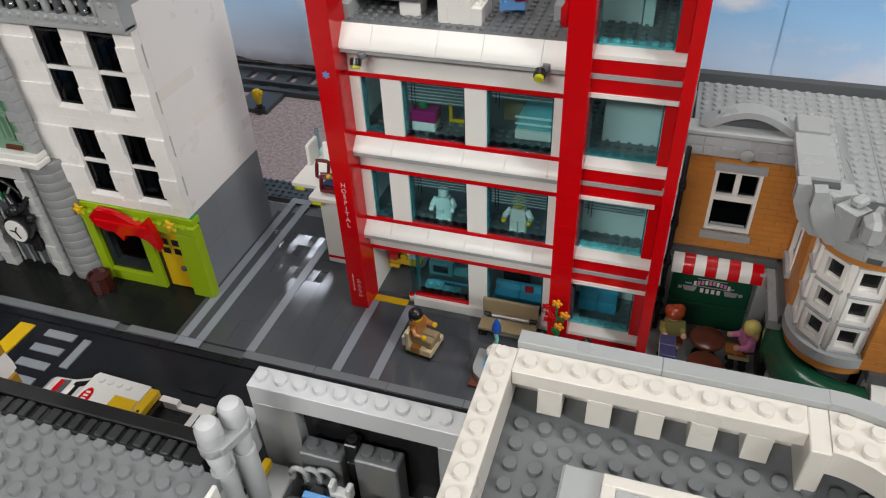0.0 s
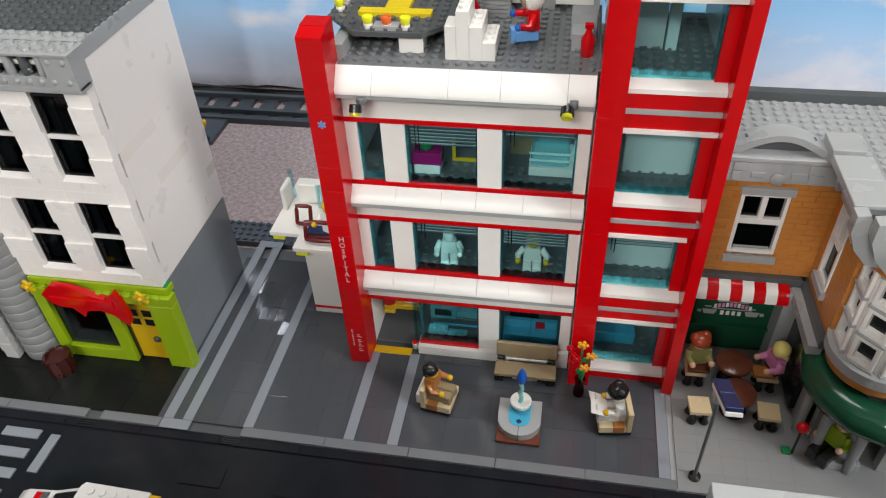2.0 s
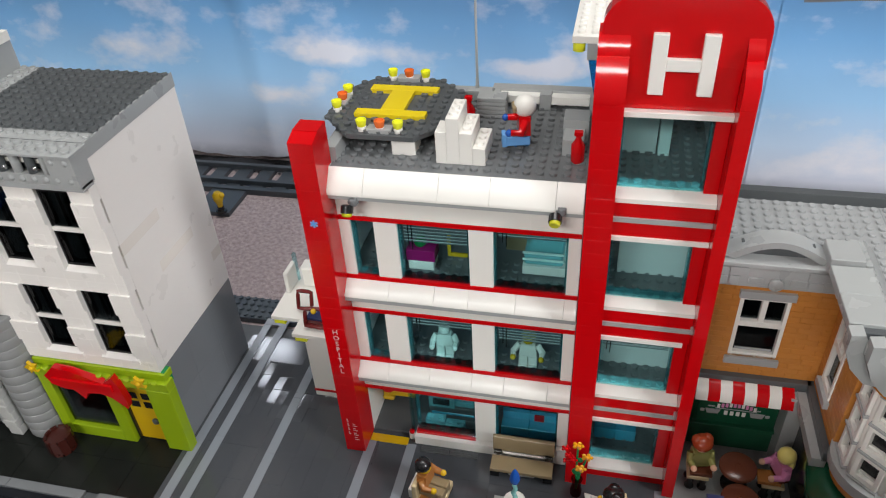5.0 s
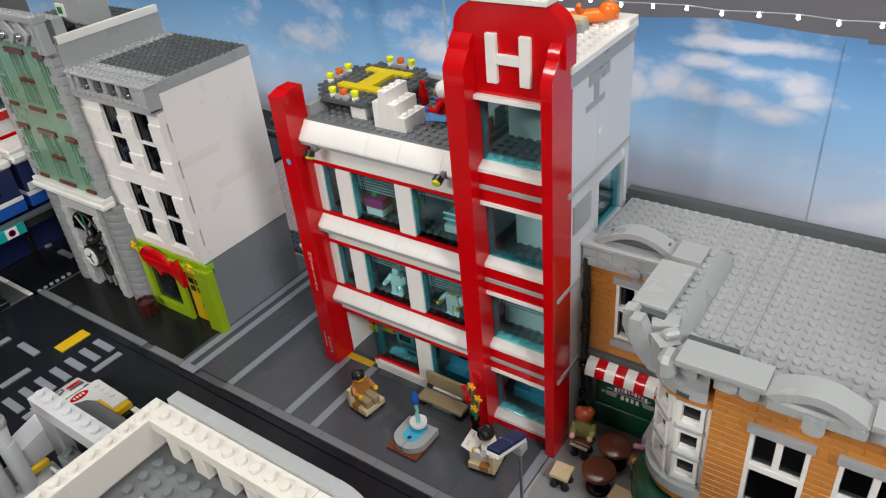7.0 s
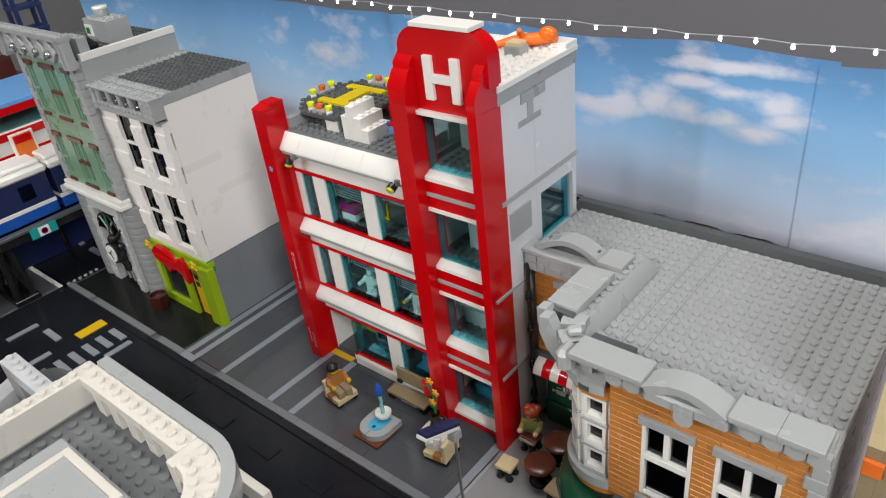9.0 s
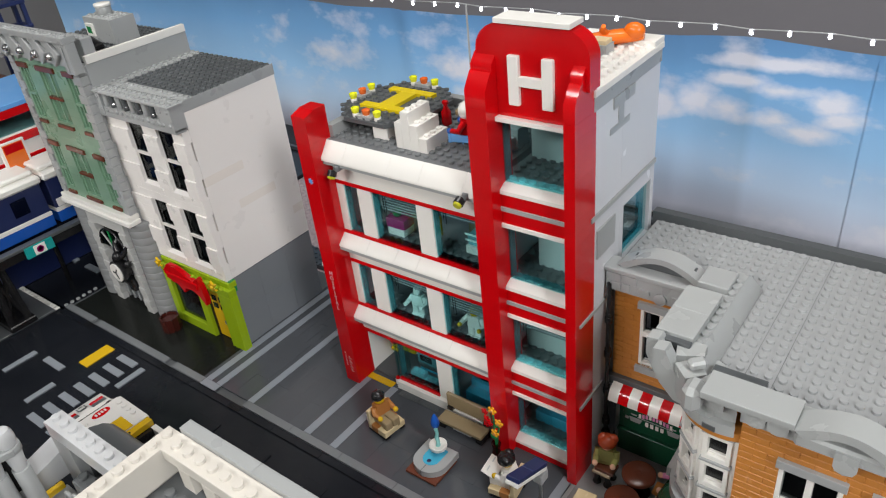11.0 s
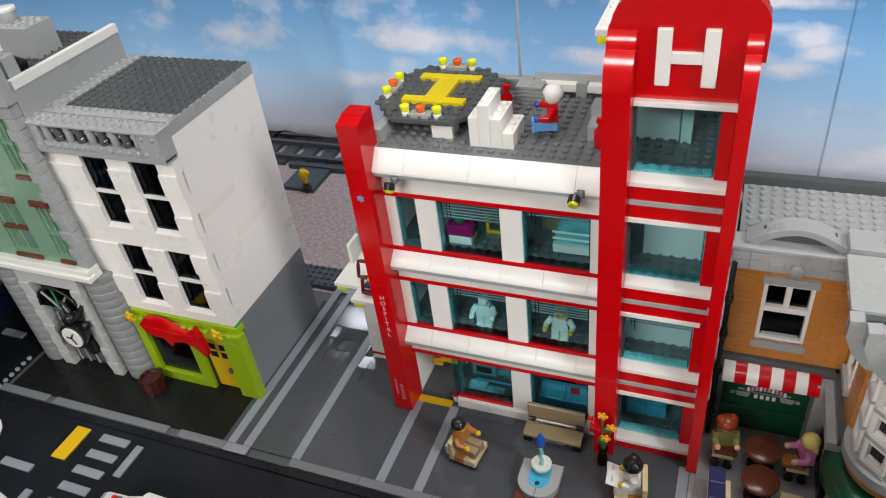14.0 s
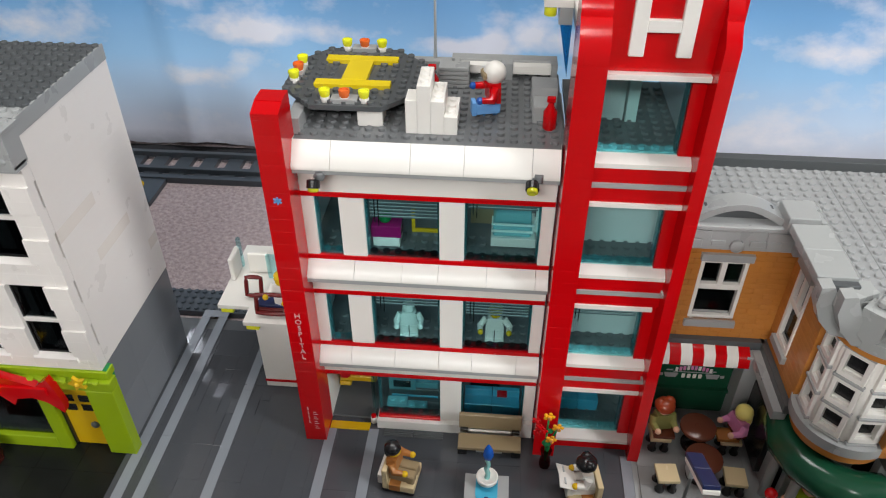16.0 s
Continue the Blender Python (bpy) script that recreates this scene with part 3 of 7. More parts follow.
for k in range(3):
    wt = W1T + F * k
    wb = wt - 46.4
    if k:
        window(24, 40, 20, wb, wt, rim=PANE_EDGE)
    window(56, 104, 20, wb + (2.2 if k == 0 else 0), wt, (0, 14.0, 19.0)[k], rim=PANE_EDGE, foot=FOOTDARK)
    window(120, 168, 20, wb if k else 8.8, wt, (0, 19.5, 9.0)[k], rim=PANE_EDGE, foot=FOOTDARK)
# door post and clear side wing of the entrance
part("door_wing", Geo().box(50.5, 52, 21, 40, 2, 52).box(52, 53.4, 21, 22.4, 2, 52), PANE, hosp).visible_shadow = False
part("door_post", Geo().cyl(50.5, 20.8, 0.9, 7, 2.6, 10).cyl(50.5, 20.8, 7, 9, 2.2, 10, mi=1), [WHITE, RED], hosp)

# tower front: a wide and a narrow red pillar with the window bay set back between them
SB = (7.0, 88.0, 169.6, 251.6)  # foot of each sill
LT = (66.2, 147.0, 228.0, 309.0)  # top of each lintel
TX = 177.0
for x0, x1 in ((TX, TX + 16), (TX + 72, TX + 80)):
    for i in range(33):
        z = i * B
        piece("brick", RED, hosp, x0, x1, 0, 28, z, z + B, c=0.05)
    part("pillar_cap", Geo().prism([(0, 316.9), (28, 316.9), (28, 350), (15, 350), (9, 343.5), (9, 339.6), (7.6, 339.6), (0, 329)], "x", x0, x1), RED, hosp)
WX0, WX1 = TX + 16.1, TX + 71.9
piece("brick", RED, hosp, WX0, WX1, 10.5, 27, 0, 6.9)
for k, z in enumerate(SB):
    top = LT[k]
    for p, q in ((WX0, WX0 + 32), (WX0 + 32.1, WX1)):
        part("window_sill", Geo().prism([(10, z), (22, z), (22, z + 6.4), (16.5, z + 6.4), (10, z + 3.0)], "x", p, q), WHITE, hosp)
    window(TX + 16, TX + 64, 16, z + 6.5, top - 3.2, (0, 17.0, 0, 0)[k], 9.0, rim=PANE_EDGE, foot=None if k == 2 else PANE_FOOT_LIT)
    piece("brick", RED, hosp, TX + 64.1, WX1, 15.5, 27, z + 6.5, top - 3.2)
    piece("lintel_tile", WHITE, hosp, WX0, WX1 if k != 1 else WX1 - 4, 9.6, 27, top - 3.1, top)
    if k < 3:
        strip = SB[k + 1] - 10.2
        piece("brick", RED, hosp, WX0, WX1, 11, 27, top, strip - 3.2)
        piece("grey_strip", LGREY, hosp, WX0, WX1, 9.8, 27, strip - 3.2, strip)
        piece("brick", RED, hosp, WX0, WX1, 11, 27, strip, SB[k + 1])

# round-topped head with the letter
zt, hx0, hx1 = 309.1, TX + 1.5, TX + 82.5
pts = [(hx0, zt + 24), (hx0, 352)] + [(hx0 + 20 - 20 * math.cos(a), 352 + 18 * math.sin(a)) for a in [math.pi / 2 * i / 10 for i in range(1, 11)]]
pts += [(hx1 - 20 + 20 * math.sin(a), 352 + 18 * math.cos(a)) for a in [math.pi / 2 * i / 10 for i in range(0, 11)]] + [(hx1, zt + 24)]
head = Geo()
n = len(pts)
verts = [(x, 14.0, z) for x, z in pts] + [(x, 27.5, z) for x, z in pts]
head.add(verts, [tuple(range(n))[::-1], tuple(range(n, 2 * n))] + [(i, (i + 1) % n, n + (i + 1) % n, n + i) for i in range(n)])
head.box(WX0, WX1, 14.05, 27.4, zt, zt + 24.1)
part("head_panel", head, RED, hosp)
part("head_tile", Geo().box(hx0 + 16, hx1 - 12, 11.5, 29, 370.1, 373.4), WHITE, hosp)
part("letter_h", Geo().box(203.7, 211.6, 10.8, 14.1, 318.5, 351.0, c=0.4).box(228.2, 236.1, 10.8, 14.1, 318.5, 351.0, c=0.4).box(211.5, 228.3, 10.9, 14.1, 331.5, 338.0, c=0.3), WHITE, hosp, "white letter H")
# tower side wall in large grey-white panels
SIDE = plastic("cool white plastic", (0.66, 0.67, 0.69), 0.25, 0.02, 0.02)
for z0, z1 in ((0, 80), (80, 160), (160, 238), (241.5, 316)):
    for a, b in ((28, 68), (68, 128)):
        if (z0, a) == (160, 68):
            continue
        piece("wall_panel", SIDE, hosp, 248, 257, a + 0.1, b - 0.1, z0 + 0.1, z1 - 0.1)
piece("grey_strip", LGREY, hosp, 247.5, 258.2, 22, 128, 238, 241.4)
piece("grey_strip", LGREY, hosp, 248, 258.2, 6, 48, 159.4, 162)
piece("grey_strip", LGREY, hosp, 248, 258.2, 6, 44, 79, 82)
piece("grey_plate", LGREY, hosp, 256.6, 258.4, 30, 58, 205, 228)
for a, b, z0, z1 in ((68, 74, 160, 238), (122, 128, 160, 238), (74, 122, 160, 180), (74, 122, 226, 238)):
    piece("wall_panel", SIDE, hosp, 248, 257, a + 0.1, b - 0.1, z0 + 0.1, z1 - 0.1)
w = part("window", Geo().box(253, 254.2, 74.4, 121.6, 180.2, 225.8), PANE, hosp)
w.visible_shadow = False
for a, b, c, d in ((74, 75, 180, 226), (121, 122, 180, 226), (75, 121, 180, 181.2)):
    part("window_jamb", Geo().box(246, 252, a, b, c, d), PANE_AQUA, w).visible_shadow = False
# top deck of the tower
deck = Geo().box(178, 258.5, 24.2, 130, 326, 330.5, c=0.3).studs(184, 256, 30, 126, 330.5)
part("roof_plate", deck, WHITE, hosp, "white studded roof plate")
part("roof_edge", Geo().box(179, 257.6, 25, 129, 316.2, 326, c=0.3), LGREY, hosp)
part("roof_tile", Geo().box(200, 258, 114, 130, 330.6, 334.5), WHITE, hosp)
part("bracket", Geo().box(256.2, 258.0, 52, 84, 308, 316).box(256.2, 257.6, 60, 68, 296, 308).box(256.2, 257.4, 48, 78, 291, 296), LGREY, hosp)

# clear blue bracket, plate and lamp on the tower's inner edge
part("roof_plate", Geo().box(161, 177.8, 60, 130, 326.1, 330.4).studs(162, 178, 62, 126, 330.4), WHITE, hosp)
part("bracket", Geo().box(170, 177.8, 60, 76, 316.1, 326), LGREY, hosp)
part("clear_slope", Geo().prism([(316, 171), (316, 177.8), (284, 177.6)], "y", 60, 76), clear_plastic("clear blue plastic", (0.05, 0.40, 0.72), 0.05, (0.02, 0.25, 0.5)), hosp)
part("edge_lamp", Geo().cyl(165, 64, 320.5, 326, 3.6, 14), NEON, hosp)

# main roof with helipad
roof = Geo().box(16, 176, 19.1, 126, 252, 257.3, c=0.3).studs(16, 176, 22, 126, 257.3)
part("roof_plate", roof, ROOFGREY, hosp, "dark grey studded roof plate")
rim = Geo()
rim.box(12, 20, 24.2, 126, 257.4, 268).box(12, 176, 120, 128, 257.4, 266)
for a, b in ((106, 110), (138, 146), (172, 176)):
    rim.box(a, b, 112, 119.9, 257.4, 269)
rim.box(104, 176, 119, 128, 266.1, 269.2)
part("parapet", rim, LGREY, hosp)
for a, b in ((110.2, 124), (124, 137.8), (146.2, 159), (159, 171.8)):
    piece("brick", WHITE, hosp, a, b, 112, 119.8, 262, 267.5)
part("vent_block", Geo().box(159, 172, 50, 66, 257.4, 268.5), LGREY, hosp)
part("vent_block", Geo().box(158, 174, 66.1, 82, 257.4, 274), LGREY, hosp)
for i in range(5):
    piece("vent_slat", LGREY, hosp, 97, 117, 96, 108, 257.5 + i * 3.0, 260.1 + i * 3.0, c=0.4)
pts = [(24, 35), (68, 35), (88, 58), (88, 102), (66, 123), (20, 123), (2, 100), (2, 60)]
pad = Geo().prism(pts, "z", 268.8, 272.0)
pad.studs(1, 89, 35, 123, 272.0, skip=lambda x, y: abs(x - 45) + abs(y - 79) > 64 or (20 < x < 72 and (57 < y < 67 or 95 < y < 105)) or (36 < x < 56 and 57 < y < 105), n=8)
helipad = part("helipad", pad, DGREY, hosp, "dark grey octagonal helipad")
part("pad_marking", Geo().box(22, 70, 58, 66, 272.0, 275.2).box(22, 70, 96, 104, 272.0, 275.2).box(38, 54, 66.1, 95.9, 272.0, 275.2), plastic("lemon yellow plastic", (0.74, 0.56, 0.01), 0.22, 0.05, 0.05), helipad, "yellow letter H")
part("pad_leg", Geo().box(52.5, 68, 38, 52, 257.4, 268.7), WHITE, helipad)
part("pad_leg", Geo().box(24, 40, 84, 100, 257.4, 268.7), WHITE, helipad)


def pad_light(x, y, col):
    g = Geo().cyl(x, y, 272, 275.2, 3.0, 12, 0).lathe(x, y, [(2.6, 275.2), (3.0, 276), (3.6, 279.2), (3.4, 279.8), (2.6, 279.8), (2.3, 278.6)], 14, 1)
    part("pad_light", g, [WHITE, col], helipad)


for (x0, y0), (x1, y1) in (((33, 41), (57, 41)), ((8, 66), (8, 90)), ((32, 120), (56, 120))):
    for t, col in ((0.0, NEON), (0.5, NEON_OR), (1.0, NEON)):
        pad_light(x0 + (x1 - x0) * t, y0 + (y1 - y0) * t, col)
for a in ((36.8, 53.2, 37, 45), (4, 12, 69.8, 86.2), (35.8, 52.2, 116, 124)):
    part("light_plate", Geo().box(a[0], a[1], a[2], a[3], 272, 275.0), LGREY, helipad)
# stairs: white block rising in three studded steps
for i, (x0, x1, h) in enumerate(((90, 98, 31.0), (98, 106, 21.4), (106, 114, 11.8))):
    part("stair_block", Geo().box(x0 + 0.05, x1 - 0.05, 31, 59, 257.4, 257.4 + h).studs(x0, x1, 33, 57, 257.4 + h), WHITE, hosp)
part("stair_side", Geo().box(83, 89.9, 31, 47, 257.4, 279.0), WHITE, hosp)
part("antenna", Geo().lathe(92, 126, [(1.6, 264), (1.0, 275), (0.8, 345), (0.5, 346)], 8), LGREY, hosp)

# ---------------------------------------------------------------- white shop house with a lime front
pet = thing("shop_house", "white toy shop house with lime front and yellow door", "house", -261, -20, 0)
# local: x 0 to 128, y 0 at the wall face, z up
SHOPGREY = plastic("mid grey plastic", (0.20, 0.215, 0.23), 0.11, 0.04, 0.1)
for z0, z1 in ((0, 43), (43, 85)):
    for i in range(3):
        piece("side_panel", SHOPGREY, pet, 120, 127.6, 2 + i * 39, 41 + i * 39 - 0.1, z0, z1 - 0.1)
for c in range(20):
    z = 86 + c * B
    if z + B > 270:
        break
    for n, (p, q) in enumerate(split(8.2, 119, (64.0, 32.0, 48.0), c)):
        piece("brick", YELLOWED if (c * 5 + n * 3) % 17 == 4 else AGED, pet, 120, 128, p, q, z, z + B, c=0.03)
for i in range(3):
    piece("wall_panel", AGED, pet, 0.2 + i * 42, 42 + i * 42, 111, 119, 0, 258)
piece("wall_panel", AGED, pet, 0, 8, 8.2, 111, 0, 258)
ROWS_W = ((100.0, 162.0), (184.5, 246.5))
COLS_W = ((36.0, 62.0), (85.0, 111.0))


def front_courses():
    for c in range(19):
        z = 86 + c * B
        if z > 250:
            break
        h = min(B, 252 - z)
        holes = [COLS_W[0], COLS_W[1]] if any(z + h / 2 > a and z + h / 2 < b for a, b in ROWS_W) else []
        edges, spans = 0.0, []
        for a, b in holes:
            spans.append((edges, a))
            edges = b
        spans.append((edges, 128.0))
        for a, b in spans:
            n = c % 2
            for p, q in split(a, b, (16.0, 24.0), n):
                out = 1.7 if (c // 2) % 2 and z < 250 else 0.0
                piece("brick", AGED, pet, p, q, -out, 8 - out, z, z + h)


front_courses()
for a, b in ROWS_W:
    for p, q in COLS_W:
        part("window_sill", Geo().prism([(-1.5, a - 6.5), (7, a - 6.5), (7, a + 1.5), (5.0, a + 1.5), (-1.5, a - 3)], "x", p - 3, q + 3), AGED, pet)
        fr = Geo().box(p, p + 1.5, 2.4, 8, a, b).box(q - 1.5, q, 2.4, 8, a, b).box(p + 1.5, q - 1.5, 2.4, 8, b - 1.5, b).box(p + 1.5, q - 1.5, 2.4, 8, a, a + 2.0)
        w = part("window", fr, BLACK, pet)
        part("window_bar", Geo().box(p + 0.3, q - 0.3, 1.6, 8.4, (a + b) / 2 - 1.6, (a + b) / 2 + 1.6), AGED, w)
        part("pane", Geo().box(p + 1.5, q - 1.5, 3.2, 4.0, a + 2.0, b - 1.5), PANE_GREY, w)
        part("curtain", Geo().prism([(p + 4, 7.0), (p + 9, 6.2), (p + 13, 7.4), (p + 13, 8.0), (p + 4, 8.0)], "z", a + 3, b - 3), LGREY, w)
        part("mullion", Geo().box((p + q) / 2 - 1.0, (p + q) / 2 + 1.0, 4.2, 5.4, (a + b) / 2, b - 2), BLACK, w)
for k in range(3):
    part("floor_plate", Geo().box(8.5, 119.5, 9, 110, (84, 168, 250)[k], (88, 172, 256)[k]), DGREY, pet)
# cornice
cg = Geo().box(-1, 129, -5.5, 6, 252, 256).box(-2, 14, -6.4, 8, 254, 277).box(110, 129, -6.4, 8, 254, 277).box(14.1, 109.9, -5.4, 8, 256.1, 263).box(0, 130, -8, 10, 277.1, 279.0).studs(1, 129, -7, 9, 279.0)
for i in range(11):
    cg.ball(19 + i * 8.6, -5.4, 259.6, 2.3, n=10, sy=0.7)
for x in (2, 10, 114, 124):
    cg.ball(x, -6.4, 273, 2.0, n=10, sy=0.6).ball(x, -6.4, 260, 2.0, n=10, sy=0.6)
part("cornice", cg, LGREY, pet)
part("cornice_recess", Geo().box(14, 110, 1.5, 6, 263, 277), DGREY, pet)
part("cornice_rail", Geo().box(14.2, 109.8, -0.6, 1.4, 268.5, 271.5), WHITE, pet)
for i in range(4):
    part("knob", Geo().ball(32 + i * 22, -3.6, 266.5, 1.9), CHROME, pet)
for i in range(9):
    part("bracket", Geo().cyl(18.5 + i * 11, -2.6, 263.1, 277, 3.0, 12), (LGREY, DGREY)[i % 2], pet)
rg = Geo().box(2, 127, 10, 118.5, 272, 279, c=0.3).studs(18, 127, 22, 118, 279)
part("roof_plate", rg, DGREY, pet, "dark grey studded roof plate")
part("roof_border", Geo().box(2, 18, 10.1, 118, 279.05, 279.6).studs(2, 18, 14, 118, 279.6).box(18.1, 127, 10.1, 22, 279.05, 279.6).studs(18, 127, 13, 21, 279.6), LGREY, pet)
part("roof_edge", Geo().box(127.05, 128.4, 8.1, 119.5, 268.5, 279.4, c=0.3).box(0, 117.9, 111, 119.5, 258.1, 271.9), LGREY, pet)
# lime shop front
for bx in ((14, 24, -5, 2, 0, 69.9), (24.1, 71.9, -5, 2, 0, 12), (72, 83, -5, 2, 0, 69.9), (14, 134, -6, 4, 70, 79), (113.2, 134, -6, 4, 0, 69.9)):
    part("front_post" if bx[5] > 20 and bx[4] == 0 else "front_rail", Geo().box(*bx, c=0.5), LIME, pet)
part("shop_front_edge", Geo().box(14, 132, -2, 8, 79.1, 85.5).studs(16, 128, -10, -2, 79), LIME, pet)
part("shop_window", Geo().box(24, 72, -1, 0.2, 12, 70), PANE_GREY, pet).visible_shadow = False
part("window_reveal", Geo().box(24.5, 30, 0.5, 7.8, 12, 68).box(66, 71.5, 0.5, 7.8, 12, 68).box(30, 66, 0.5, 7.8, 12, 20), LGREY, pet)
door = part("door", Geo().box(85, 112, 1.0, 5, 1, 68), YELLOW, pet, "yellow panelled door")
part("door_pane", Geo().box(88, 96, 0.5, 1.1, 50, 57).box(100, 108, 0.5, 1.1, 50, 57).box(88, 96, 0.5, 1.1, 40, 47).box(100, 108, 0.5, 1.1, 40, 47), BLACK, door)
part("door_handle", Geo().ball(105, 0, 25, 3.2, sy=0.6), DGREY, door)
part("door_frame", Geo().box(83, 85, -1, 6, 0, 70).box(112, 113.2, -1, 6, 0, 70), BLACK, pet)
fish = [(30, 78), (34, 70), (44, 66), (52, 66), (60, 57), (64, 64), (76, 66), (86, 62), (96, 52), (98, 60), (95, 78), (92, 86), (82, 78), (70, 82), (56, 87), (40, 88)]
fg = Geo()
n = len(fish)
fg.add([(x, -12.0, z) for x, z in fish] + [(x, -6.2, z) for x, z in fish], [tuple(range(n)), tuple(range(n, 2 * n))[::-1]] + [(n + i, n + (i + 1) % n, (i + 1) % n, i) for i in range(n)])
fg.box(36, 90, -13.5, -11, 70, 78, c=1.2)
part("fish_sign", fg, RED, pet, "red fish-shaped sign")


def flower(x, y, z, r, mat, parent, name="flower"):
    g = Geo()
    for i in range(5):
        a = 2 * math.pi * i / 5
        g.ball(x + r * math.cos(a), y - 0.6, z + r * math.sin(a), r * 0.52, n=8, sy=0.6)
    g.ball(x, y - 1.0, z, r * 0.66, n=8, sy=0.7)
    part(name, g, mat, parent)


def star(x, y, z, r):
    """A flat five-pointed flower with a round middle."""
    pts = [((r if i % 2 else r * 0.52) * math.cos(math.pi * i / 5), (r if i % 2 else r * 0.52) * math.sin(math.pi * i / 5)) for i in range(10)]
    part("star_flower", Geo().prism([(z + b, x + a) for a, b in pts][::-1], "y", y - 2.6, y).ball(x, y - 2.8, z, r * 0.3, n=8), YELLOW, pet)


star(17, -6.4, 81, 6.4)
star(112, -6.4, 80, 6.8)
part("corner_leaf", Geo().box(128, 131, 0, 8, 72, 86), GREEN, pet)

# ---------------------------------------------------------------- green town house
PANE_GREEN = plastic("pale green pane", (0.13, 0.235, 0.155), 0.08, 0.10, 0.1)
gro = thing("town_house", "sand green toy town house with grey stone ground floor", "house", -386, -33, 0)
for i in range(3):
    piece("side_panel", LGREY, gro, 117, 124.6, 8 + i * 38, 46 + i * 38 - 0.1, 0, 279)
    piece("wall_panel", LGREY, gro, 0.2, 8, 8 + i * 38, 46 + i * 38 - 0.1, 0, 295)
part("rear_wall", Geo().box(8, 120, 114, 122, 0, 295), LGREY, gro)
COLG = ((8.0, 24.0), (47.0, 78.0), (100.0, 116.0))
for c in range(17):
    z = 140 + c * B
    h = min(B, 304 - z)
    if h < 1:
        break
    inside = 146 < z + h / 2 < 203 or 233 < z + h / 2 < 292
    x0 = 3.0
    for a, b in (COLG if inside else ()) + ((136.0, 136.0),):
        if a > x0:
            for p, q in split(x0, min(a, 122.0), (16.0, 24.0), c):
                piece("brick", SAND, gro, p, q, 0, 8, z, z + h)
        x0 = b
    for x in (-4, 124):
        d = 12.0 if c % 2 else 7.0
        piece("quoin", LGREY, gro, x - 6 if x < 0 else x - d + 3, x + d - 3 if x < 0 else x + 6, -1.4, 7.9, z, z + h - 0.3, c=0.6)
for z0, z1 in ((146, 203), (233, 292)):
    for a, b in COLG:
        w = part("window", Geo().box(a, a + 2, 2, 6, z0, z1).box(b - 2, b, 2, 6, z0, z1).box(a + 2, b - 2, 2, 6, z0, z0 + 2).box(a + 2, b - 2, 2, 6, z1 - 2, z1).box((a + b) / 2 - 1, (a + b) / 2 + 1, 2, 6, z0, z1), SAND, gro)
        part("pane", Geo().box(a + 2, b - 2, 3.4, 4.4, z0 + 2, z1 - 2), PANE_GREEN, w)
        part("lintel", Geo().box(a - 2, b + 2, -2.4, 5, z1 - 1, z1 + 4.4), BROWN, w)
        part("window_sill", Geo().box(a, b, -2.4, 5, z0 - 4, z0 - 0.2), BROWN, w)
        part("middle_bar", Geo().box(a + 2, b - 2, -0.6, 4, (z0 + z1) / 2 - 2, (z0 + z1) / 2 + 1), BROWN if b - a > 30 else SAND, w)
# stone ground floor
# light grey made darker: the columns' shade is put into their colour
SHADEDSTONE = plastic("shaded light grey plastic", (0.25, 0.256, 0.256), 0.25, 0.04, 0.1)
PALESTONE = plastic("pale stone plastic", (0.52, 0.52, 0.50), 0.25, 0.04, 0.1)
stone_cache = {}


def round_stone(r):
    """A course of a half-round column with a rounded lower lip."""
    if r not in stone_cache:
        prof = [(r - 0.9, 0), (r - 0.2, 0.3), (r, 0.9), (r, 8.4), (r - 0.3, 9.0), (r - 0.9, 9.3)]
        stone_cache[r] = Geo().lathe(0, 0, prof, 22).mesh("stone", SHADEDSTONE)
    return stone_cache[r]


part("string_course", Geo().box(-8, 132, -8, 8, 128, 134, c=1.0).box(-7, 131, -6, 8, 134.1, 139.8, c=0.6), WHITE, gro)
for c in range(14):
    z = c * 9.12
    for x0, r in ((11, 18), (120, 17)):
        part("stone", round_stone(r), SHADEDSTONE, gro, at=(x0, 14, z))
    if z > 108:
        piece("stone", PALESTONE, gro, 28, 104, -2, 6, z, z + 8.9)
    else:
        piece("stone", PALESTONE, gro, 28, 42, -3 - (c % 2), 6, z, z + 8.9, c=0.5)
        piece("stone", PALESTONE, gro, 92, 104, -3 - (c % 2), 6, z, z + 8.9, c=0.5)
ring = [(67 + 25 * math.cos(math.pi * i / 16), 82 + 25 * math.sin(math.pi * i / 16)) for i in range(17)]
part("arch_rim", Geo().tube([(x, -2.6, z) for x, z in ring], 1.6, 8), BLACK, gro)
part("arch_pane", Geo().prism([(z, x) for x, z in ring][::-1], "y", -2.4, -1.2), PANE_GREY, gro)
for a in (50, 90, 130):
    part("arch_bar", Geo().tube([(67, -3.0, 82), (67 + 24 * math.cos(radians(a)), -3.0, 82 + 24 * math.sin(radians(a)))], 1.0, 6), GREEN if a == 90 else LGREY, gro)
part("doorway", Geo().box(40, 94, 6, 9, 0, 110).box(42, 92, 4, 6, 0, 6), BLACK, gro)
part("door_leaf", Geo().box(46, 66, 3.6, 5.6, 6, 78).box(68, 88, 3.6, 5.6, 6, 78), DGREY, gro)
part("grille", Geo().box(49, 51, 1.5, 3.2, 6, 70).box(60, 62, 1.5, 3.2, 6, 70).box(72, 74, 1.5, 3.2, 6, 70).box(83, 85, 1.5, 3.2, 6, 70), LGREY, gro)
CM = Matrix.Translation((84, -12, 62)) @ Matrix.Rotation(radians(90), 4, "X")
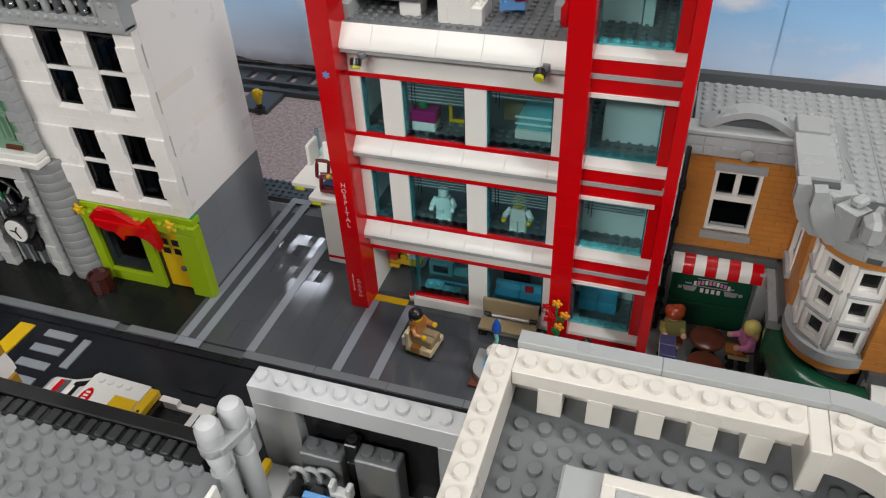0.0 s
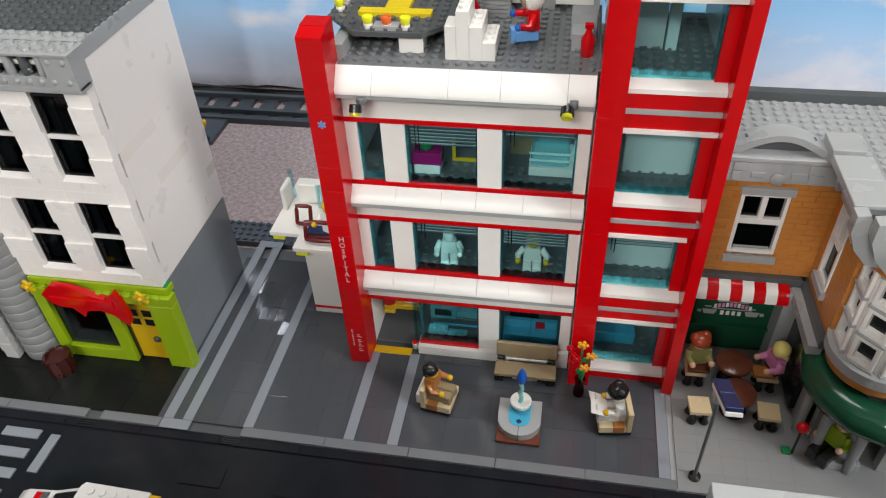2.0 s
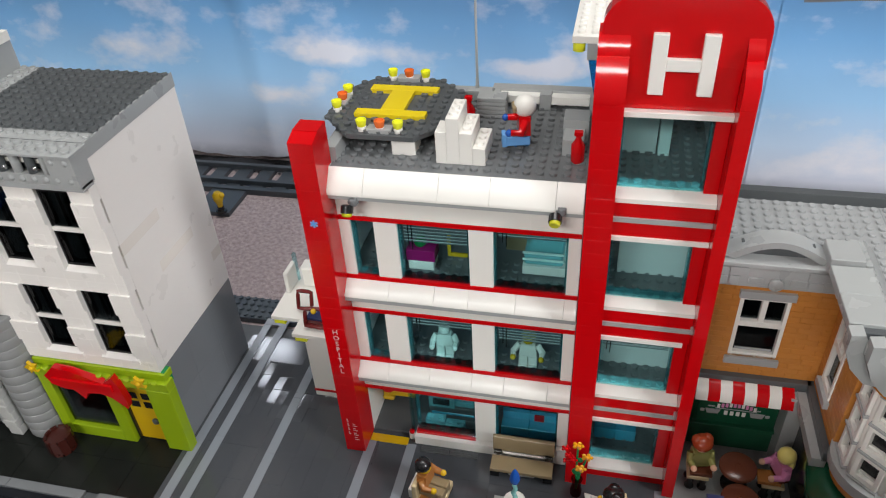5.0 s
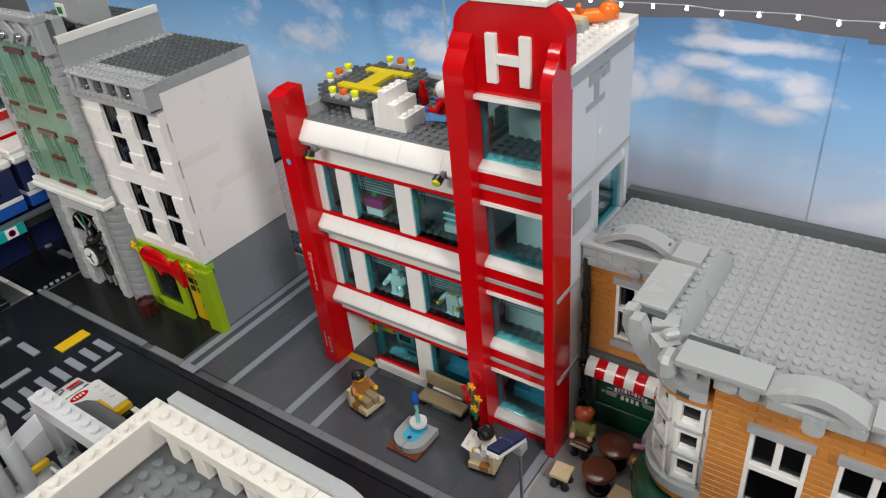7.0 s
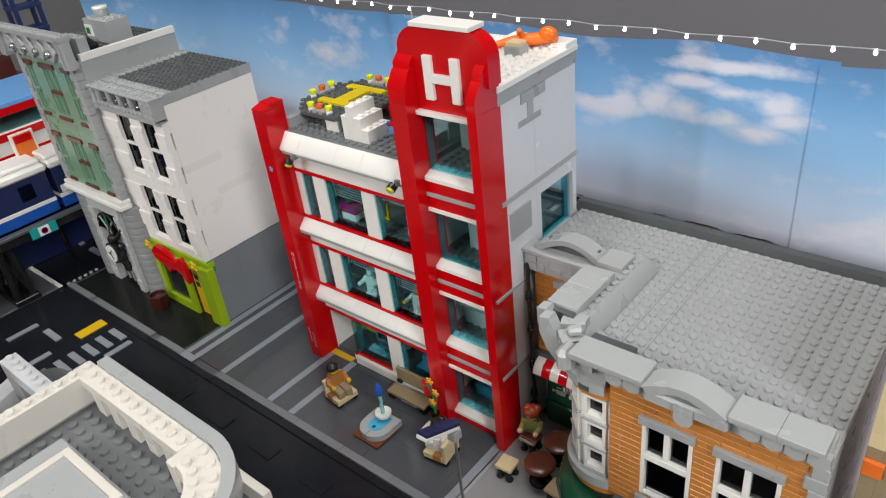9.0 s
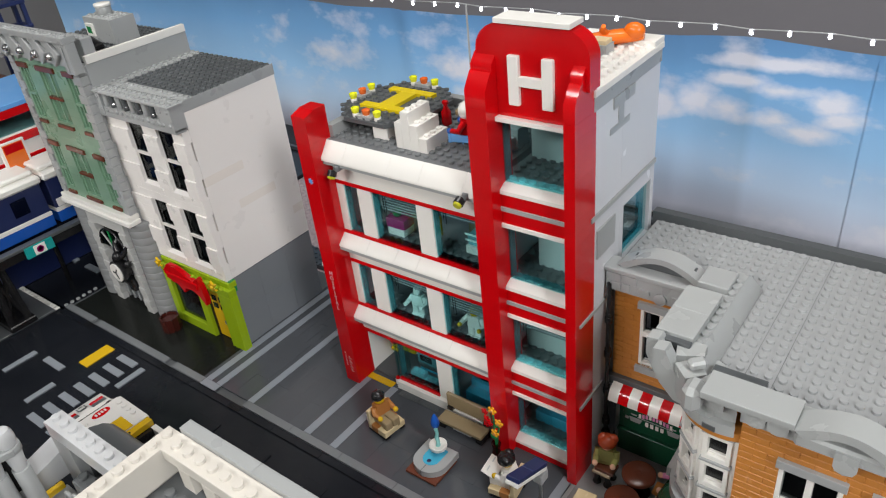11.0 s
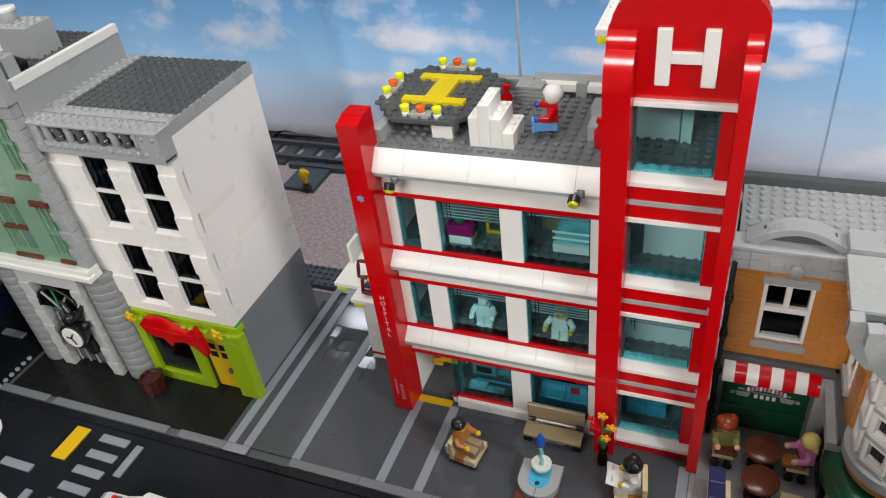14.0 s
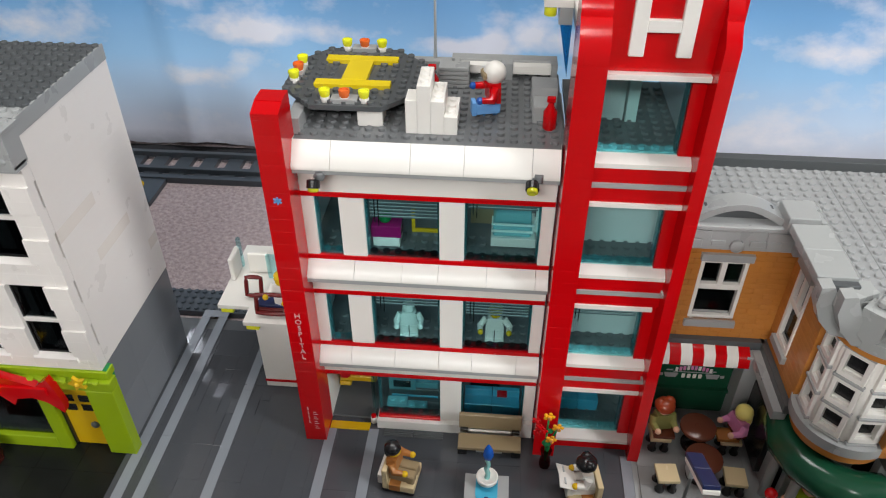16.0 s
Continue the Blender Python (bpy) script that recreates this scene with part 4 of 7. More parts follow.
ck = part("clock_case", Geo().lathe(0, 0, [(0.1, -8), (10, -8), (13.4, 0), (14.0, 1.5), (14.0, 5), (0.1, 5)], 22).turned(0, CM).tube([(84, -8, 74), (80, -6, 86), (72, -2, 92)], [3, 4, 3], 8).tube([(84, -9, 76), (94, -7, 84), (98, -2, 92)], [3, 3.4, 2.4], 8).ball(84, -10, 80, 6).ball(74, -8, 74, 4.5).ball(97, -8, 72, 4.5).tube([(72, -9, 54), (68, -7, 44), (78, -6, 36)], [2, 2.6, 1.5], 8).box(80, 90, -8, 6, 30, 48, c=1.5), BLACK, gro, "black wall clock with a white dial")
part("clock_dial", Geo().lathe(0, 0, [(0.1, 5.1), (11.4, 5.1), (11.4, 6.4), (0.1, 6.4)], 22).turned(0, CM), WHITE, ck)
hd = Geo()
for a, l in ((35, 7.5), (155, 8.0), (275, 5.5)):
    s = len(hd.v)
    hd.box(-0.7, 0.7, -19.2, -18.5, 0, l, c=0.1)
    hd.turned(s, Matrix.Translation((84, 0, 62)) @ Matrix.Rotation(radians(a), 4, "Y"))
part("clock_hand", hd, BLACK, ck)
# eaves and roof
part("eave", Geo().box(-14, 126, -5, 7, 304.1, 329).box(-28, 141, -11, 3, 329.1, 335).studs(-26, 142, -10, -2, 335), LGREY, gro)
for x0, x1 in ((-28, -14.1), (126.1, 141)):
    part("eave_end", Geo().box(x0, x1, -9, 1, 299, 329, c=0.6), LGREY, gro)
    part("eave_strip", Geo().box(x0 + 4, x0 + 8, -10.2, -9.1, 302, 326, c=0.4), LGREY, gro)
for i in range(5):
    part("diamond", Geo().box(-9, 9, -8.6, -5.2, -9, 9, c=0.6).turned(0, Matrix.Translation((6 + i * 25, 0, 316)) @ Matrix.Rotation(radians(45), 4, "Y")), LGREY, gro)
for i in range(4):
    part("knob", Geo().ball(18.5 + i * 29, -10, 314, 4.2), CHROME, gro)
part("roof_plate", Geo().box(-8, 125.9, 14, 122, 296, 303).studs(-8, 124, 26, 122, 303), DGREY, gro, "dark grey studded roof plate")
part("roof_band", Geo().box(126, 131, 10.1, 126, 303, 310.5), WHITE, gro)
part("roof_flank", Geo().box(120, 130.2, 8.1, 126, 279.1, 302.9), LGREY, gro)
part("roof_ledge", Geo().box(92, 125.8, 14.1, 26, 303.1, 326, c=0.6).studs(92, 124, 15, 25, 326), LGREY, gro)
part("roof_gutter", Geo().box(40, 125, 27, 44, 303.1, 308), BLACK, gro)
part("chimney", Geo().box(50, 102, 62, 90, 303.2, 329).studs(52, 100, 64, 88, 329).cyl(72, 76, 329, 338, 8, 14), LGREY, gro)
part("chimney_vent", Geo().cyl(72, 76, 338.1, 341, 8.6, 14), WHITE, gro)
part("chimney_plate", Geo().box(54, 68, 60, 61.9, 310, 323), WHITE, gro)
part("plate_mark", Geo().box(57, 65, 59.4, 59.9, 313, 320), GREEN, gro)
part("roof_pipe", Geo().tube([(40, 36, 312), (58, 35, 314), (84, 35, 315), (104, 34, 314), (120, 34, 312)], [5, 6.5, 5.5, 7, 5], 12), BLACK, gro)

barrel = thing("barrel", "reddish brown open barrel beside the grey column", "barrel", -238, -41, 0)
BARREL = plastic("dark reddish brown plastic", (0.055, 0.011, 0.008), 0.2, 0.05, 0.05)
for i in range(10):
    a = radians(36 * i)
    stave = Geo().prism([(-2.5, 0), (2.5, 0), (3.3, 6), (3.3, 11), (2.5, 17), (-2.5, 17), (-3.3, 11), (-3.3, 6)], "x", 7.6, 9.4)
    part("stave", stave.turned(0, Matrix.Rotation(a, 4, "Z") @ Matrix.Translation((1.2, 0, 0))), BARREL, barrel)
part("barrel_floor", Geo().cyl(0, 0, 0.1, 10, 8.4, 16), BARREL, barrel)
part("hoop", Geo().lathe(0, 0, [(9.9, 2.4), (10.7, 2.4), (10.9, 4), (10.1, 4)], 20), BARREL, barrel)
part("hoop", Geo().lathe(0, 0, [(10.1, 13), (10.9, 13), (10.7, 14.6), (9.9, 14.6)], 20), BARREL, barrel)

# ---------------------------------------------------------------- cafe building with a round corner bay
cafe = thing("corner_cafe", "dark orange brick corner cafe with grey cornice and roof", "building", 0, 0, 0)


def masonry(x0, x1, yf, z0, z1, axis="x", flip=1, holes=()):
    """Courses of brick-faced pieces, two faces high a brick."""
    c, z = 0, z0
    while z < z1 - 0.5:
        h = min(B / 2, z1 - z)
        spans, e = [], x0
        for a, b, lo, hi in holes:
            if lo < z + h / 2 < hi:
                spans.append((e, a))
                e = b
        spans.append((e, x1))
        for a, b in spans:
            for p, q in split(a, b, (15.6, 15.6), 0) if c % 2 == 0 else split(a, b, (8.0,) + (15.6,) * 20, 0):
                yield p, q, z, h
        c += 1
        z += B / 2


def lay_masonry(gen, place, limit, rest_mat):
    """The first courses up to a limit are single pieces; what is past that is joined."""
    rest = Geo()
    for n, (p, q, z, h) in enumerate(gen):
        place(p + 0.08, q - 0.08, z + 0.10, z + h - 0.10, rest if n >= limit else None)
    return rest


ROOMDARK = plastic("dark sheet for room shade", (0.10, 0.095, 0.085), 0.5)

# recessed street wall
H1 = ((283, 315.5, 103, 158),)


def put_front(p, q, z0, z1, rest):
    if rest is None:
        piece("brick", NOUGAT, cafe, p, q, 52.4, 60, z0, z1, c=0.25)
    else:
        rest.box(p, q, 52.4, 60, z0, z1, c=0.25)


lay_masonry(masonry(262, 345, 52, 86, 172, holes=H1), put_front, 999, NOUGAT)
part("wall_core", Geo().box(262, 283, 53.5, 60.5, 84, 188).box(315.5, 345, 53.5, 60.5, 84, 188).box(283, 315.5, 53.5, 60.5, 84, 103).box(283, 315.5, 53.5, 60.5, 158, 188), NOUGAT, cafe)
# wing side wall
side = lay_masonry(masonry(-8, 52, 345, 86, 182.2, holes=((18, 40, 103, 168),)), lambda p, q, z0, z1, rest: (piece("brick", NOUGAT, cafe, 344.4, 352, p, q, z0, z1, c=0.25) if rest is None else rest.box(344.4, 351.6, p, q, z0, z1, c=0.25)), 0, NOUGAT)
part("brickwork", side, NOUGAT, cafe, kind="stuff")
part("wall_core", Geo().box(345.5, 351.8, -8, 18, 84, 182).box(345.5, 351.8, 40, 60, 84, 182).box(345.5, 351.8, 18, 40, 84, 103).box(345.5, 351.8, 18, 40, 168, 182), NOUGAT, cafe)
# street wall of the wing
H2 = ((408.5, 441, 98, 163), (455, 492, 98, 163))
front = lay_masonry(masonry(386, 512, -50, 86, 190, holes=H2), lambda p, q, z0, z1, rest: (piece("brick", NOUGAT, cafe, p, q, -50.6, -43, z0, z1, c=0.25) if rest is None else rest.box(p, q, -50.6, -43, z0, z1, c=0.25)), 130, NOUGAT)
part("brickwork", front, NOUGAT, cafe, kind="stuff")
part("wall_core", Geo().box(386, 408.5, -49, -42, 84, 190).box(441, 455, -49, -42, 84, 190).box(492, 512, -49, -42, 84, 190).box(408.5, 441, -49, -42, 84, 98).box(455, 492, -49, -42, 84, 98).box(408.5, 492, -49, -42, 163, 190), NOUGAT, cafe)


def sash(x0, x1, y, z0, z1, m=None):
    """White sash window: two small panes above, one wide pane below, grey lintel and sill."""
    s = Matrix.Identity(4) if m is None else m
    zm = z0 + (z1 - z0) * 0.55
    g = Geo()
    for a, b in ((x0, x0 + 2.6), (x1 - 2.6, x1)):
        g.box(a, b, y - 1.6, y + 5, z0, z1)
    g.box(x0 + 2.6, x1 - 2.6, y - 1.6, y + 5, z0, z0 + 4).box(x0 + 2.6, x1 - 2.6, y - 1.6, y + 5, z1 - 3, z1).box(x0 + 2.6, x1 - 2.6, y - 2.2, y + 5, zm - 1.4, zm + 3.2)
    g.box((x0 + x1) / 2 - 1.9, (x0 + x1) / 2 + 1.9, y - 1.6, y + 5, zm + 3.2, z1 - 3)
    w = part("window", g.turned(0, s), WHITE, cafe)
    part("pane", Geo().box(x0 + 3, x1 - 3, y + 1.4, y + 2.4, z0 + 4, z1 - 3).turned(0, s), PANE_GREY, w)
    part("pane_rail", Geo().box(x0 + 4, x1 - 4, y + 0.2, y + 1.2, z0 + 5.2, z0 + 7).turned(0, s), LGREY, w)
    part("lintel", Geo().box(x0 - 1.6, x1 + 1.6, y - 4.5, y + 4, z1, z1 + 6).turned(0, s), LGREY, w)
    part("window_sill", Geo().box(x0 - 2, x1 + 2, y - 4.0, y + 4, z0 - 6, z0 - 0.1).turned(0, s), LGREY, w)
    # dark sheet stands in for the shade of the room behind the glass
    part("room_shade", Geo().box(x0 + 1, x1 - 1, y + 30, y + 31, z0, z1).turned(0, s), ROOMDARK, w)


sash(283, 315.5, 54, 103, 158)
sash(408.5, 441, -49, 98, 163)
sash(455, 492, -49, 98, 163)
sash(18, 40, -347, 103, 168, Matrix(((0, 1, 0, 692), (1, 0, 0, 0), (0, 0, 1, 0), (0, 0, 0, 1))))
# string course, ground floor
part("string_course", Geo().box(260, 343, 48, 62, 78, 86).box(340, 354, -12, 62, 78, 86).box(392, 512, -54, -42, 78, 86), DGREY, cafe)
part("side_pier", Geo().box(334, 343.5, -12, 47, 72, 80).box(330, 343.5, 40, 60, 0, 78), LGREY, cafe)
part("ground_wall", Geo().box(345, 352, -14, 47, 0, 70).box(262, 345, 62, 66, 0, 78), LGREY, cafe)
part("poster_wall", Geo().box(340, 344.6, -6, 38, 6, 58), BLACK, cafe)
part("shop_wall", Geo().box(268, 330, 56, 61.5, 0, 78), DGREEN, cafe, "dark green shop wall")
part("counter_ledge", Geo().box(268, 330, 52.0, 56, 25.5, 28).box(268, 330, 54.5, 56, 2, 25.4), DGREEN, cafe)
for i in range(8):
    x0 = 265.5 + i * 8.35
    prof = [(54, 82), (48, 81.5), (41, 78), (38, 72), (37.6, 69), (39, 69), (40.5, 73), (48, 78), (54, 78.5)]
    part("awning_stripe", Geo().prism(prof[::-1], "x", x0, x0 + 8.3), (WHITE, RED)[i % 2], cafe)
# sign
sg = part("sign_board", Geo().box(272, 329, 54.4, 56.2, 30, 62), DGREEN, cafe, "dark green sign with lettering and two cups")
part("sign_band", Geo().box(284.5, 314.5, 54.0, 54.4, 44.6, 45.3, c=0.05).box(288, 311, 54.0, 54.4, 52.4, 53, c=0.05), LGREY, sg)
for i in range(10):
    lift = 2.2 * math.sin(math.pi * i / 9)
    part("sign_bar", Geo().box(285.6 + i * 2.9, 287.6 + i * 2.9, 53.8, 54.4, 45.6 + lift, 49.6 + lift, c=0.1), PINK if i % 3 else WHITE, sg)
for i in range(4):
    part("sign_bar", Geo().box(291.4 + i * 4.3, 294.0 + i * 4.3, 53.8, 54.4, 38.8, 43.0, c=0.1), WHITE, sg)
for x in (279, 312):
    part("sign_bar", Geo().box(x, x + 5, 53.9, 54.4, 46, 47.2), LGREY, sg)
for cx, d in ((283, 1), (315, -1)):
    cup = Geo()
    cup.prism([(39.0, cx - 4), (39.0, cx + 4), (43.5, cx + 5.5), (43.5, cx - 5.5)], "y", 53.8, 54.4)
    cup.box(cx - 9 if d > 0 else cx + 6, cx - 6 if d > 0 else cx + 9, 53.8, 54.4, 40, 43)
    part("cup_shape", cup, LGREY, sg)
# cornices
CORNICE = plastic("cornice grey plastic", (0.385, 0.402, 0.395), 0.26, 0.04, 0.04)
part("cornice", Geo().box(258, 338, 45, 62, 172, 190).box(256, 339, 43, 60, 188.5, 192, c=0.5), LGREY, cafe)
part("cornice_end", Geo().box(326, 346, 40, 62, 192.1, 203, c=0.5).box(336, 345.8, 40.2, 61.8, 172, 192, c=0.5), LGREY, cafe)
for x0, x1, z0, z1 in ((259, 270, 181, 187.5), (270.6, 282, 181, 187.5), (262, 270, 174, 180), (271, 277, 173.5, 180.4), (283, 292, 176, 180), (308, 318, 176, 180.4), (319, 328, 174, 180), (318, 336, 181, 187.5)):
    piece("cornice_tile", LGREY, cafe, x0, x1, 43.8, 45.2, z0, z1, c=0.3)
part("cornice_disc", Geo().cyl(176, 300, 42.6, 45, 4.6, 18, axis="y"), LGREY, cafe)


def arch_top(x0, x1, y0, y1, z0, z1, rise, axis="x"):
    g, n = Geo(), 12
    outer = [(x0 + (x1 - x0) * i / n, z1 + rise * math.sin(math.pi * i / n)) for i in range(n + 1)]
    inner = [(x0 + 6 + (x1 - x0 - 12) * i / n, z0 + rise * 0.8 * math.sin(math.pi * i / n)) for i in range(n + 1)]
    pts = outer + inner[::-1]
    m = len(pts)
    g.add([(x, y0, z) for x, z in pts] + [(x, y1, z) for x, z in pts],
          [q for i in range(n) for q in ((i, i + 1, m - 2 - i, m - 1 - i)[::-1], (m + i, m + i + 1, 2 * m - 2 - i, 2 * m - 1 - i))] + [(i, (i + 1) % m, m + (i + 1) % m, m + i) for i in range(m)])
    return g


part("cornice_arch", arch_top(266, 330, 47, 62, 192.2, 194, 13), LGREY, cafe)
part("arch_shade", Geo().box(276, 320, 54, 58, 192.1, 201), DGREY, cafe)
part("cornice_arch", arch_top(414, 463, -67, -50, 203.5, 207, 8.5), CORNICE, cafe)
# dark grey filler draws the crescent of shade under the arch
part("cornice_panel", Geo().box(419, 458, -58, -50, 203.5, 208.5), DGREY, cafe)
for x0, x1 in ((366, 413.9), (463.1, 488), (488.1, 511)):
    part("cornice_tile", Geo().box(x0, x1, -66.5, -46, 206.2, 210, c=0.3).box(x0, x1, -64.5, -46, 203.5, 206.2, c=0.2), CORNICE, cafe)
part("arch_panel", Geo().box(414, 463, -64.6, -57.1, 194.5, 203.4, c=1.5), CORNICE, cafe)
part("keystone", Geo().prism([(190, 435), (188.8, 439), (190, 443), (193, 444.5), (202, 444.5), (202, 433.5), (193, 433.5)][::-1], "y", -66.4, -64.7), CORNICE, cafe)
part("cornice_band", Geo().box(386, 512, -57, -42, 190, 203.4), CORNICE, cafe)
for i in range(11):
    x0 = 389 + i * 11.4
    if x0 > 406 and x0 < 462:
        continue
    arc = [(198.5 - 4.0 * math.sin(math.pi * k / 8), x0 + 5.4 - 5.4 * math.cos(math.pi * k / 8)) for k in range(9)]
    part("corbel", Geo().prism([(203.3, x0 + 0.1)] + arc + [(203.3, x0 + 10.7)], "y", -62.4, -57.1), CORNICE, cafe)
part("cornice_slab", Geo().box(323, 346, -22, 4, 200, 206, c=0.4), CORNICE, cafe)
part("cornice_slab", Geo().box(323, 346, 4.1, 30, 200, 206, c=0.4), CORNICE, cafe)
part("slab_foot", Geo().box(324, 346, -27, -22.1, 194, 204, c=0.4), DGREY, cafe)
part("cornice_base", Geo().box(334, 345.6, -10, 39.8, 183, 198.9), CORNICE, cafe)
# roof
part("roof_plate", Geo().box(262, 512, 62, 134, 180, 187.5).box(352, 512, -40, 62, 180, 187.5).box(346.2, 352, -6, 62, 183, 187.5).studs(264, 512, 64, 128, 187.5, n=10).studs(360, 512, -32, 64, 187.5, n=10), plastic("light grey roof plate", (0.345, 0.357, 0.358), 0.24, 0.03, 0.1), cafe, "light grey studded roof plate")
part("roof_edge", Geo().box(258, 512, 128.2, 136, 180, 195), DGREY, cafe)
part("roof_step", Geo().box(343, 350.9, -34, 70, 187.6, 198.5).studs(344, 352, -26, 66, 198.5), LGREY, cafe)
part("step_slope", Geo().prism([(351, 187.6), (360, 187.6), (360, 189.2), (351, 198.5)], "y", -40, 70).turned(0, Matrix(((0, 0, 1, 0), (0, 1, 0, 0), (1, 0, 0, 0), (0, 0, 0, 1)))), LGREY, cafe)
for x in (376, 392):
    part("plate_joint", Geo().box(x - 0.2, x + 0.2, -24, 128, 187.4, 187.6, c=0.04), ROOFGREY, cafe)
part("roof_gutter", Geo().prism([(-42, 187.6), (-24, 187.6), (-24, 195), (-30, 195), (-42, 190)], "x", 361, 391), DGREY, cafe)
part("roof_gutter", Geo().box(394, 510, -41, -33, 187.6, 188.6), ROOFGREY, cafe)

# round corner bay
CX, CY = 374, -20


def ring_poly(r0, r1, z0, z1, a0, a1, n, g, mi=0):
    """One curved bar round the bay's axis."""
    ang = [radians(a0 + (a1 - a0) * i / n) for i in range(n + 1)]
    pts = [(CX + r1 * math.cos(a), CY + r1 * math.sin(a)) for a in ang] + [(CX + r0 * math.cos(a), CY + r0 * math.sin(a)) for a in ang[::-1]]
    g.prism(pts, "z", z0, z1, mi, True)


for i in range(3):
    g = Geo()
    ring_poly(14, 33, 86.2, 94, 130 + i * 56.7, 186.5 + i * 56.7, 6, g)
    part("bay_ledge", g, CORNICE, cafe)
g = Geo()
ring_poly(12, 30, 78, 86, 130, 300, 18, g)
part("bay_base", g, NOUGAT, cafe)
g = Geo()
ring_poly(10, 31, 166, 172, 130, 300, 18, g)
part("bay_band", g, NOUGAT, cafe)
for i in range(4):
    g = Geo()
    ring_poly(8, 34, 172, 179.9, 150 + i * 34, 183.7 + i * 34, 5, g)
    part("bay_cornice", g, CORNICE, cafe)
g = Geo()
ring_poly(8, 30, 180, 190, 158, 286, 16, g)
part("bay_cornice", g, CORNICE, cafe)
for a0, a1 in ((176, 206), (244, 274)):
    g = Geo()
    ring_poly(20, 36, 190.1, 202, a0, a1, 5, g)
    part("bay_crest", g, CORNICE, cafe)
for a in (168, 215, 262):
    m = Matrix.Translation((CX, CY, 0)) @ Matrix.Rotation(radians(a + 90), 4, "Z")
    part("bay_notch", Geo().box(-4, 4, -34.4, -32, 172.2, 176, c=0.2).turned(0, m), DGREY, cafe)
m = Matrix.Translation((CX, CY, 0)) @ Matrix.Rotation(radians(315), 4, "Z")
part("bay_corbel", Geo().prism([(179, 0), (184, 7), (201, 7), (201, -7), (184, -7)][::-1], "y", -37, -24).turned(0, m), CORNICE, cafe)
part("bay_tooth", Geo().box(-3.5, 3.5, -32, -22, 201.1, 207, c=1.6).turned(0, m), CORNICE, cafe)
for dx, y0, dz in ((0, -33, 0), (8, -43, 2)):
    pts = [(322, 206), (329, 207), (333, 199), (338, 188), (346, 180), (346, 170), (336, 172), (327, 182), (322, 194)]
    part("bay_fin", Geo().prism([(z + dz, x + dx) for x, z in pts][::-1], "y", y0, y0 + 9), CORNICE, cafe)
part("bay_fin", Geo().box(355, 365.8, -66, -50, 190, 207, c=3.5), CORNICE, cafe)
for a in (180, 225, 270):
    m = Matrix.Translation((CX, CY, 0)) @ Matrix.Rotation(radians(a + 90), 4, "Z")
    for k in range(3):
        z0 = 95.8 + k * 23.4
        fr = Geo().box(-8.4, -5.6, -28, -20, z0, z0 + 21.4).box(5.6, 8.4, -28, -20, z0, z0 + 21.4).box(-5.6, 5.6, -28, -20, z0, z0 + 3.6).box(-5.6, 5.6, -28, -20, z0 + 18, z0 + 21.4)
        w = part("bay_window", fr.turned(0, m), WHITE, cafe)
        part("pane", Geo().box(-5.8, 5.8, -23.4, -22.6, z0 + 3, z0 + 18.6).turned(0, m), BLACK, w)
        part("inner_rail", Geo().box(-5.5, 5.5, -25.6, -23.5, z0 + 3.7, z0 + 5.4, c=0.2).turned(0, m), WHITE, w)
        part("window_sill", Geo().box(-9.4, 9.4, -29, -21, z0 - 1.9, z0 - 0.1, c=0.2).turned(0, m), LGREY, w)
    part("bay_lintel", Geo().box(-9.4, 9.4, -29.4, -20, 164.1, 167, c=0.3).turned(0, m), LGREY, cafe)
m = Matrix.Translation((CX, CY, 0)) @ Matrix.Rotation(radians(232), 4, "Z")
part("bay_panel", Geo().box(-6, 6, -27, -20, 94.1, 165.9).turned(0, m), NOUGAT, cafe)
for a in (157.5, 202.5, 247.5, 292.5):
    part("bay_mullion", Geo().cyl(CX + 25.4 * math.cos(radians(a)), CY + 25.4 * math.sin(radians(a)), 94, 166, 2.6, 8), WHITE, cafe)
# dark green barrel awning round the corner
g = Geo()
path = [(354, 6, 60), (348, -6, 60), (346, -22, 60), (352, -39, 60), (363, -51, 60), (378, -57, 60), (394, -58, 60)]
g.tube([path[0]] + path + [path[-1]], [1] + [13.5] * 7 + [1], 14)
part("corner_awning", g, DGREEN, cafe, "glossy dark green rounded awning")
for i in range(12):
    x0 = 396 + i * 9
    part("awning_stripe", Geo().prism([(-50, 74), (-60, 70), (-72, 58), (-74, 58), (-72, 64), (-60, 75), (-50, 78)], "x", x0, x0 + 8.9), (WHITE, RED)[i % 2], cafe)
part("ground_wall", Geo().box(392, 512, -49, -42, 0, 78).box(352, 392, -26, -20, 0, 70), LGREY, cafe)
for x, y in ((352, -40), (372, -52), (345, -20)):
    part("bay_column", Geo().cyl(x, y, 0, 50, 3.4, 12), LGREY, cafe)
part("wall_back", Geo().box(262, 512, 128, 134, 0, 180).box(504, 512, -40, 128, 0, 180), LGREY, cafe)
part("corner_paving", Geo().box(352.2, 512, -84, -20, -2.5, 0), CAFETILE, cafe)
for i in range(20):
    z = 4 + i * B
    piece("quoin", CORNICE, cafe, 505 - (i % 2) * 3, 513.5, -53, -40, z, z + B - 0.3, c=0.4)
for i in range(8):
    piece("side_panel", LGREY, cafe, 504, 512.5, -39.9 + i * 21, -19.2 + i * 21, 0, 186)
# drain pipe
pipe = thing("drainpipe", "thin black drainpipe with collars beside the red tower", "pipe", 261.5, 44, 0)
part("pipe_run", Geo().cyl(0, 0, 0, 178, 1.8, 10), BLACK, pipe)
